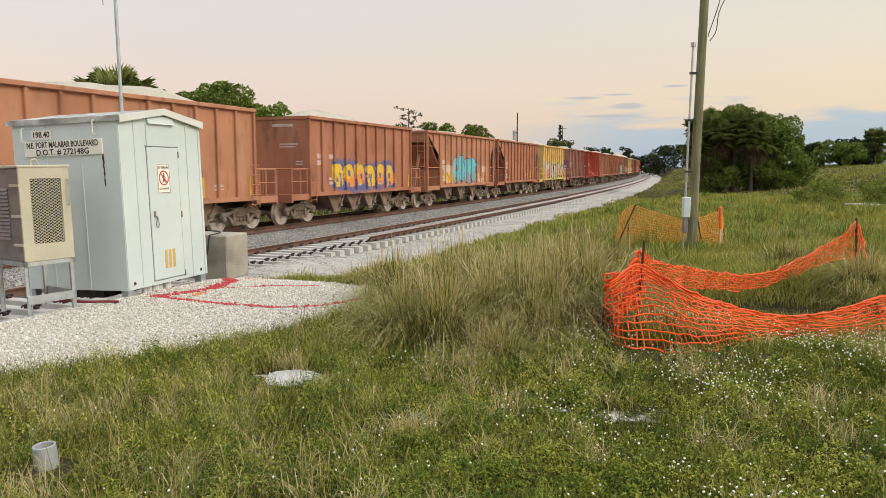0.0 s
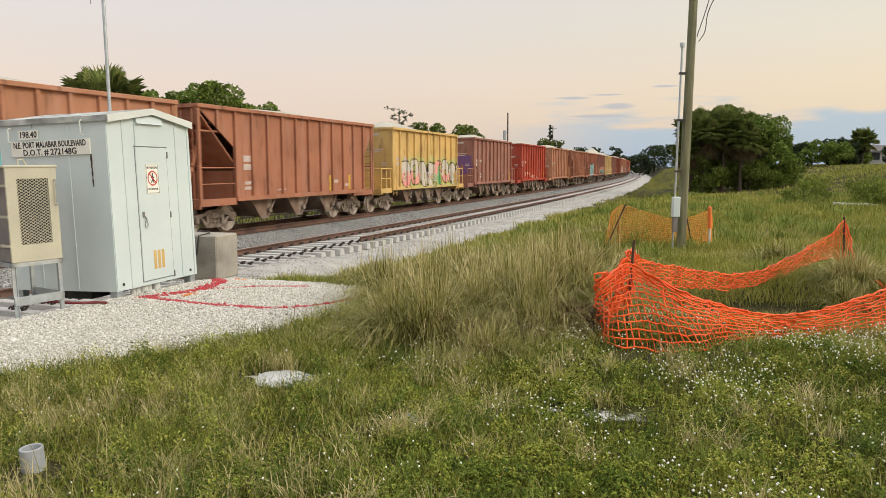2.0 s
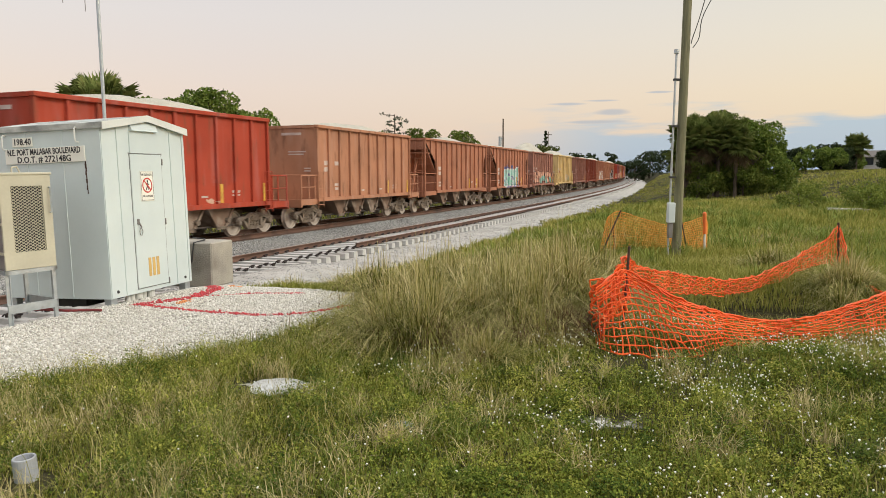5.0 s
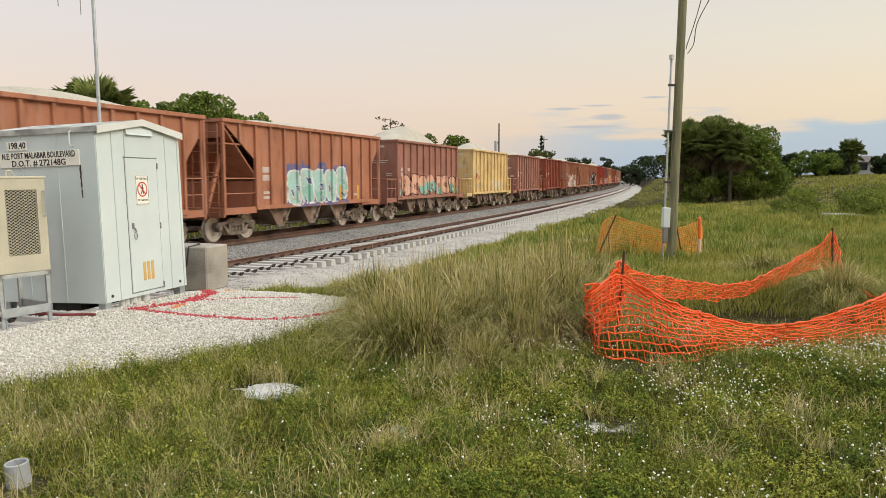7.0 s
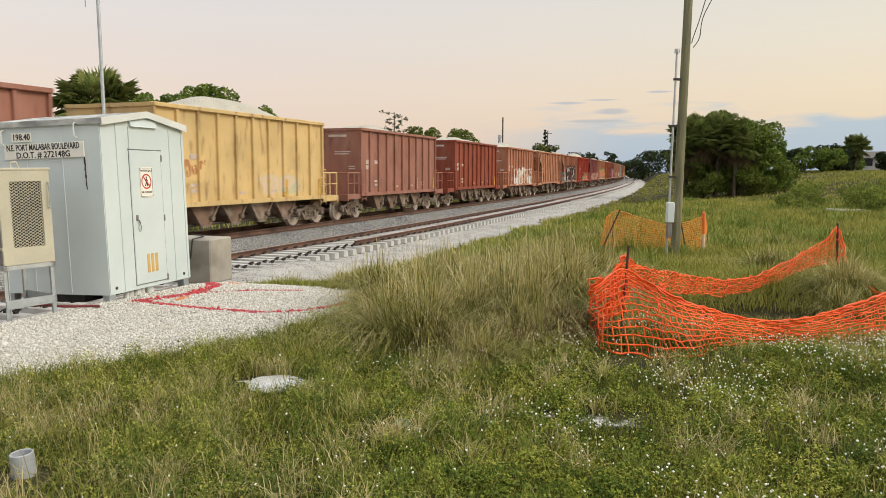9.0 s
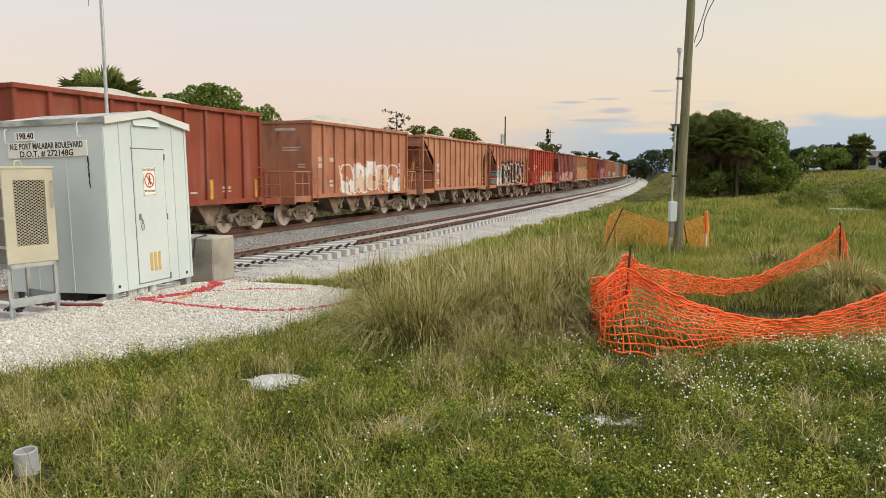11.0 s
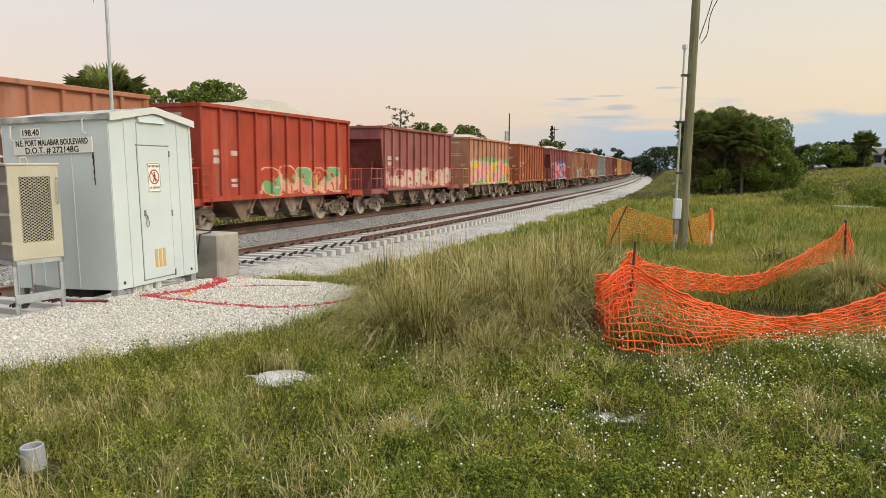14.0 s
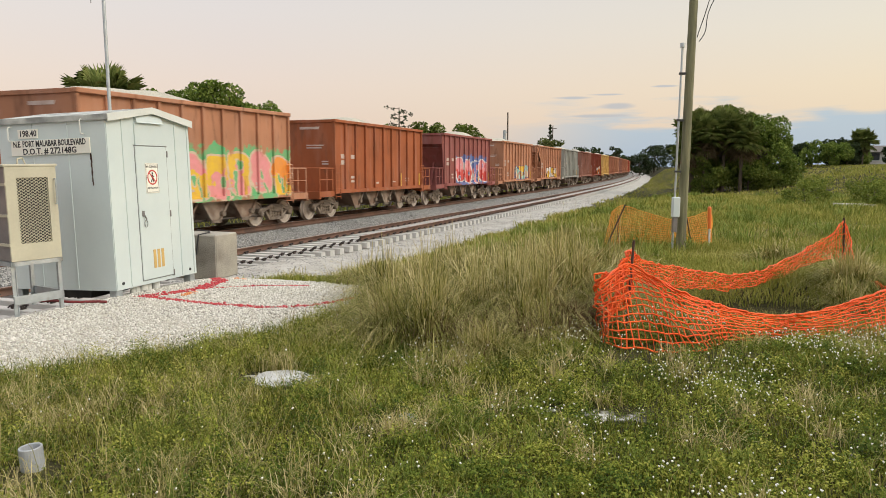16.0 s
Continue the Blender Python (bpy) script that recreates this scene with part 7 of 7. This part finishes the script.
def build_grass():
    rng = np.random.RandomState(11)
    # near: short mixed grass
    x, y = wedge(rng, 130000, 3.1, 8.2)
    k = open_ground(x, y, rng)
    x, y = x[k], y[k]
    patch = 0.5 + 0.5 * waves(x * 1.1 + 3, y * 1.1)
    left = soft(-x, 0.2, 1.6)
    h = (0.035 + 0.08 * rng.uniform(0, 1, len(x)) ** 1.5) * (0.6 + 0.8 * patch) * (1 + 0.7 * left * soft(y, 4.2, 5.6))
    blades("grass", x, y, h, rng.uniform(0.003, 0.0075, len(x)), rng.uniform(0.2, 1.2, len(x)), M["grass"], "short mixed green and straw grass", rng)
    # straw stems and seed heads, mostly to the left
    x, y = wedge(rng, 16000, 3.3, 8.0)
    k = open_ground(x, y, rng) & (rng.uniform(0, 1, len(x)) < 0.12 + 0.8 * soft(-x, 0.0, 1.5))
    x, y = x[k], y[k]
    blades("dry_stems", x, y, rng.uniform(0.16, 0.40, len(x)), np.full(len(x), 0.0032), rng.uniform(0.3, 1.3, len(x)), M["tall_grass"], "dry straw grass stems", rng)
    # leafy weeds: small folded leaves
    x, y = wedge(rng, 60000, 3.1, 8.6)
    k = open_ground(x, y, rng)
    x, y = x[k], y[k]
    patch = 0.5 + 0.5 * waves(x * 1.4 + 1, y * 1.4 + 2)
    keep = rng.uniform(0, 1, len(x)) < 0.25 + 0.75 * np.clip(patch + 0.4 * soft(x, 0.3, 2.0), 0, 1)
    x, y, patch = x[keep], y[keep], patch[keep]
    z = height(x, y) + rng.uniform(0.01, 1.0, len(x)) * (0.04 + 0.11 * patch)
    n = len(x)
    a = rng.uniform(0, 2 * math.pi, n)
    ln, el = rng.uniform(0.012, 0.032, n), rng.uniform(-0.2, 0.9, n)
    d = np.stack([np.cos(a) * np.cos(el), np.sin(a) * np.cos(el), np.sin(el)], 1) * ln[:, None]
    sd = np.stack([-np.sin(a), np.cos(a), 0 * a], 1) * (ln * 0.32)[:, None]
    c = np.stack([x, y, z], 1)
    up = np.array([0, 0, 0.004])
    v = np.stack([c, c + d * 0.5 + sd + up, c + d, c + d * 0.5 - sd + up], 1).reshape(-1, 3)
    f = (np.arange(n)[:, None, None] * 4 + np.array([(0, 1, 2), (0, 2, 3)])).reshape(-1, 3)
    tagged(raw("weeds", v, f, M["weed"]), "low leafy green weeds among the grass", "weeds", kind="stuff")
    # mounds of leafy weeds, in three greens, and tufts of bright and of straw grass
    for mat, n_c, words, lo, hi in (("weed_dark", 260, "dark green leafy weed mounds", 0.06, 0.17), ("weed_bright", 470, "bright yellow-green leafy weed mounds", 0.07, 0.20), ("weed", 380, "green leafy weed mounds", 0.06, 0.18)):
        cx, cy = wedge(rng, n_c, 3.2, 9.0)
        k = open_ground(cx, cy, rng)
        cx, cy = cx[k], cy[k]
        rad, hgt = rng.uniform(0.07, 0.26, len(cx)), rng.uniform(lo, hi, len(cx)) * (1 + 0.5 * soft(-cx, 0, 1.5))
        m = 230
        q, a = np.sqrt(rng.uniform(0, 1, (len(cx), m))) * rad[:, None], rng.uniform(0, 2 * math.pi, (len(cx), m))
        x, y = (cx[:, None] + q * np.cos(a)).ravel(), (cy[:, None] + q * np.sin(a) * 0.8).ravel()
        up_ = (hgt[:, None] * (1 - (q / rad[:, None]) ** 2) * rng.uniform(0.35, 1.05, q.shape)).ravel() + 0.012
        k = pad_mask(x, y) < 0.5
        leaves_at(x[k], y[k], up_[k], M[mat], words, rng, 0.010, 0.026)
    for mat, n_c, words, hh in (("tuft_bright", 380, "fresh bright grass tufts", 0.20), ("straw", 430, "dry straw-coloured grass tufts", 0.22)):
        cx, cy = wedge(rng, n_c, 3.2, 9.5)
        k = open_ground(cx, cy, rng) & (rng.uniform(0, 1, len(cx)) < (0.35 + 0.65 * soft(-cx, -0.8, 1.0)))
        cx, cy = cx[k], cy[k]
        m = 70
        q, a = np.abs(rng.normal(0, 0.09, (len(cx), m))), rng.uniform(0, 2 * math.pi, (len(cx), m))
        x, y = (cx[:, None] + q * np.cos(a)).ravel(), (cy[:, None] + q * np.sin(a)).ravel()
        k = pad_mask(x, y) < 0.5
        x, y = x[k], y[k]
        arcs("grass_tufts", x, y, hh * rng.uniform(0.45, 1.25, len(x)), rng.uniform(0.003, 0.006, len(x)), rng.uniform(0.2, 1.2, len(x)), M[mat], words, rng)
    # small white flowers, thick to the right
    x, y = wedge(rng, 26000, 3.3, 8.8)
    dens = 0.05 + 0.75 * soft(x, 0.2, 2.4) + 0.35 * (0.5 + 0.5 * waves(x * 2.1, y * 2.1)) * soft(x, -1.6, 0.0)
    k = open_ground(x, y, rng) & (rng.uniform(0, 1, len(x)) < dens * 0.45 * (0.12 + 1.5 * np.clip(waves(x * 3 + 1, y * 3) * 2, 0, 1)))
    x, y = x[k], y[k]
    n = len(x)
    z = height(x, y) + rng.uniform(0.09, 0.22, n)
    r = rng.uniform(0.004, 0.0086, n)
    ang = np.arange(6) * math.pi / 3
    ring = np.stack([np.cos(ang), np.sin(ang)], 1)
    tilt = rng.uniform(-0.5, 0.5, (n, 2))
    vx = ring[None, :, 0] * r[:, None]
    vy = ring[None, :, 1] * r[:, None]
    v = np.stack([x[:, None] + vx, y[:, None] + vy, z[:, None] + vx * tilt[:, :1] + vy * tilt[:, 1:] - 0.002], -1)
    top = np.stack([x, y, z + 0.003], -1)[:, None]
    bot = np.stack([x, y, z - 0.012], -1)[:, None]
    v = np.concatenate([v, top, bot], 1).reshape(-1, 3)
    tri = [(i, (i + 1) % 6, 6) for i in range(6)] + [((i + 1) % 6, i, 7) for i in range(6)]
    f = (np.arange(n)[:, None, None] * 8 + np.array(tri)).reshape(-1, 3)
    tagged(raw("flowers", v, f, M["flower"]), "tiny white wild flowers in the weeds", "flowers", kind="stuff")
    # middle ground
    x, y = wedge(rng, 170000, 8.0, 17.5)
    k = open_ground(x, y, rng)
    x, y = x[k], y[k]
    h = (rng.uniform(0.10, 0.30, len(x)) * (0.7 + 0.5 * waves(x * 0.8, y * 0.8)) + 0.04) * (1 - 0.4 * soft(y, 10, 13) * (1 - soft(x, 1, 4))) * (1 - 0.6 * trodden(x, y))
    blades("grass", x, y, h, rng.uniform(0.006, 0.013, len(x)), rng.uniform(0.2, 1.0, len(x)), M["far_grass"], "knee-high mixed green and straw grass", rng)
    # tussocks of tall arching grass
    xs, ys, hs, ls, ws = [], [], [], [], []
    for cx, cy, r, hh in CLUMPS:
        # each tussock is a few crowns, its blades falling outwards and a little to one side
        crowns = max(3, int(5 * r))
        for _ in range(crowns):
            kx, ky = cx + rng.uniform(-0.45, 0.45) * r, cy + rng.uniform(-0.45, 0.45) * r
            n = int(4600 * min(1.4, r) * (0.45 if cy > 12 else 1.0) / crowns)
            q, a = np.abs(rng.normal(0, 0.34, n)) * r, rng.uniform(0, 2 * math.pi, n)
            tall = hh * rng.uniform(0.75, 1.1)
            xs.append(kx + q * np.cos(a)), ys.append(ky + q * np.sin(a))
            hs.append(tall * rng.uniform(0.3, 1.0, n) * np.exp(-(q / r) ** 2 * 0.8))
            ls.append(np.clip(0.55 + 1.8 * q / r + rng.normal(0, 0.5, n), 0.1, 1.9))
            ws.append(a + rng.normal(0, 1.2, n))
    x, y, h, ln, ways = (np.concatenate(v) for v in (xs, ys, hs, ls, ws))
    s, u = plan(x, y)
    k = (u > 7.0) & (pad_mask(x, y) < 0.3)
    x, y, h, ln, ways = x[k], y[k], h[k], ln[k], ways[k]
    arcs("tall_grass", x, y, h * 1.25, np.clip(0.0008 * y, 0.005, 0.011) * rng.uniform(0.6, 1.2, len(x)), ln, M["tall_grass"], "tall arching bunch grass, green and straw", rng, ways, 1.4)
    # pale feathery heads above the tussocks
    k = rng.uniform(0, 1, len(x)) < 0.07
    arcs("seed_heads", x[k], y[k], h[k] * 1.55 + 0.05, np.clip(0.0009 * y[k], 0.006, 0.011), ln[k] * 0.8, M["straw"], "pale feathery seed heads of the bunch grass", rng)
    # dead brown stems at the feet of the near tussocks
    xs, ys = [], []
    for cx, cy, r, hh in CLUMPS[:9]:
        n = 420
        q, a = np.abs(rng.normal(0, 0.55, n)) * r, rng.uniform(0, 2 * math.pi, n)
        xs.append(cx + q * np.cos(a)), ys.append(cy - 0.1 + q * np.sin(a))
    for cx, cy, n, r in ((1.35, 7.05, 1500, 0.32), (0.1, 6.7, 500, 0.3), (0.9, 6.9, 500, 0.3)):
        q, a = np.abs(rng.normal(0, 0.6, n)) * r, rng.uniform(0, 2 * math.pi, n)
        xs.append(cx + q * np.cos(a)), ys.append(cy + q * np.sin(a) * 0.6)
    x, y = np.concatenate(xs), np.concatenate(ys)
    arcs("dead_stems", x, y, rng.uniform(0.2, 0.55, len(x)), rng.uniform(0.005, 0.009, len(x)), rng.uniform(0.3, 1.3, len(x)), M["dead"], "dead reddish-brown stems under the tussocks", rng)
    # the field and the bank, coarser with distance
    x, y = wedge(rng, 150000, 17.0, 48.0, 1.25)
    k = open_ground(x, y, rng)
    x, y = x[k], y[k]
    h = rng.uniform(0.12, 0.42, len(x)) * (0.75 + 0.45 * waves(x * 0.35, y * 0.35)) * (1 - 0.6 * trodden(x, y))
    blades("field_grass", x, y, h, 0.0011 * y * rng.uniform(0.5, 1.2, len(x)), rng.uniform(0.2, 0.9, len(x)), M["far_grass"], "rough green field grass", rng)
    x, y = wedge(rng, 130000, 46.0, 190.0, 1.5)
    k = open_ground(x, y, rng)
    x, y = x[k], y[k]
    h = rng.uniform(0.2, 0.5, len(x)) * (0.8 + 0.5 * waves(x * 0.12, y * 0.12)) * (0.45 + 0.55 * soft(plan(x, y)[1], 14, 40))
    blades("field_grass", x, y, h, 0.0014 * y * rng.uniform(0.5, 1.2, len(x)), rng.uniform(0.2, 0.8, len(x)), M["far_grass"], "rough distant field grass", rng)
    # dry straw on the worn places, and pale clumps that break up the field
    x, y = rng.uniform(1, 14, 60000), rng.uniform(11, 26, 60000)
    k = open_ground(x, y, rng) & (rng.uniform(0, 1, len(x)) < trodden(x, y) * 0.8)
    x, y = x[k], y[k]
    blades("dry_grass", x, y, rng.uniform(0.04, 0.13, len(x)), rng.uniform(0.010, 0.020, len(x)), rng.uniform(0.4, 1.3, len(x)), M["straw"], "short dry straw on worn ground", rng)
    cx, cy = wedge(rng, 420, 12.0, 60.0, 1.2)
    k = open_ground(cx, cy, rng) & (cx > 0)
    cx, cy = cx[k], cy[k]
    m = 90
    q, a = np.abs(rng.normal(0, 0.32, (len(cx), m))), rng.uniform(0, 2 * math.pi, (len(cx), m))
    x, y = (cx[:, None] + q * np.cos(a)).ravel(), (cy[:, None] + q * np.sin(a)).ravel()
    k = plan(x, y)[1] > 9.0
    x, y = x[k], y[k]
    arcs("field_tufts", x, y, rng.uniform(0.2, 0.62, len(x)), 0.0010 * y * rng.uniform(0.6, 1.2, len(x)), rng.uniform(0.2, 1.2, len(x)), M["tuft_bright"], "lush bright grass tufts in the field", rng)
    # the rest of the clearing, beside and behind
    r, a = np.sqrt(rng.uniform(0, 15.0 ** 2, 110000)), rng.uniform(0, 2 * math.pi, 110000)
    x, y = r * np.sin(a), r * np.cos(a)
    k = open_ground(x, y, rng) & ((np.abs(np.arctan2(x, y)) > 0.68) | (r < 3.15))
    x, y = x[k], y[k]
    blades("grass", x, y, rng.uniform(0.05, 0.18, len(x)), rng.uniform(0.006, 0.013, len(x)), rng.uniform(0.2, 1.1, len(x)), M["grass"], "short mixed green and straw grass", rng)
    # beyond the train
    s, u = rng.uniform(-30, 110, 14000), rng.uniform(-14, -3.4, 14000)
    x, y, _ = place(s, u)
    blades("verge_grass", x, y, rng.uniform(0.2, 0.6, len(x)), np.full(len(x), 0.05), rng.uniform(0.2, 0.8, len(x)), M["far_grass"], "green verge grass behind the railway", rng)


build_grass()


# ---- what moves ----
def motions():
    times = [i * 0.5 for i in range(33)]
    for n, car in TRAIN.items():
        walk(car, [(t, car_pose(n, t)) for t in times])
        if n > 24:
            continue
        for bog in car.children:
            for w in bog.children:
                if w.name.split(".")[0] == "wheelset":
                    x = w.location.x
                    walk(w, [(i / FPS, pose(x, 0, WHEEL_R) @ Matrix.Rotation(-SPEED * i / FPS / WHEEL_R, 4, "Y")) for i in range(16 * FPS + 1)])


motions()
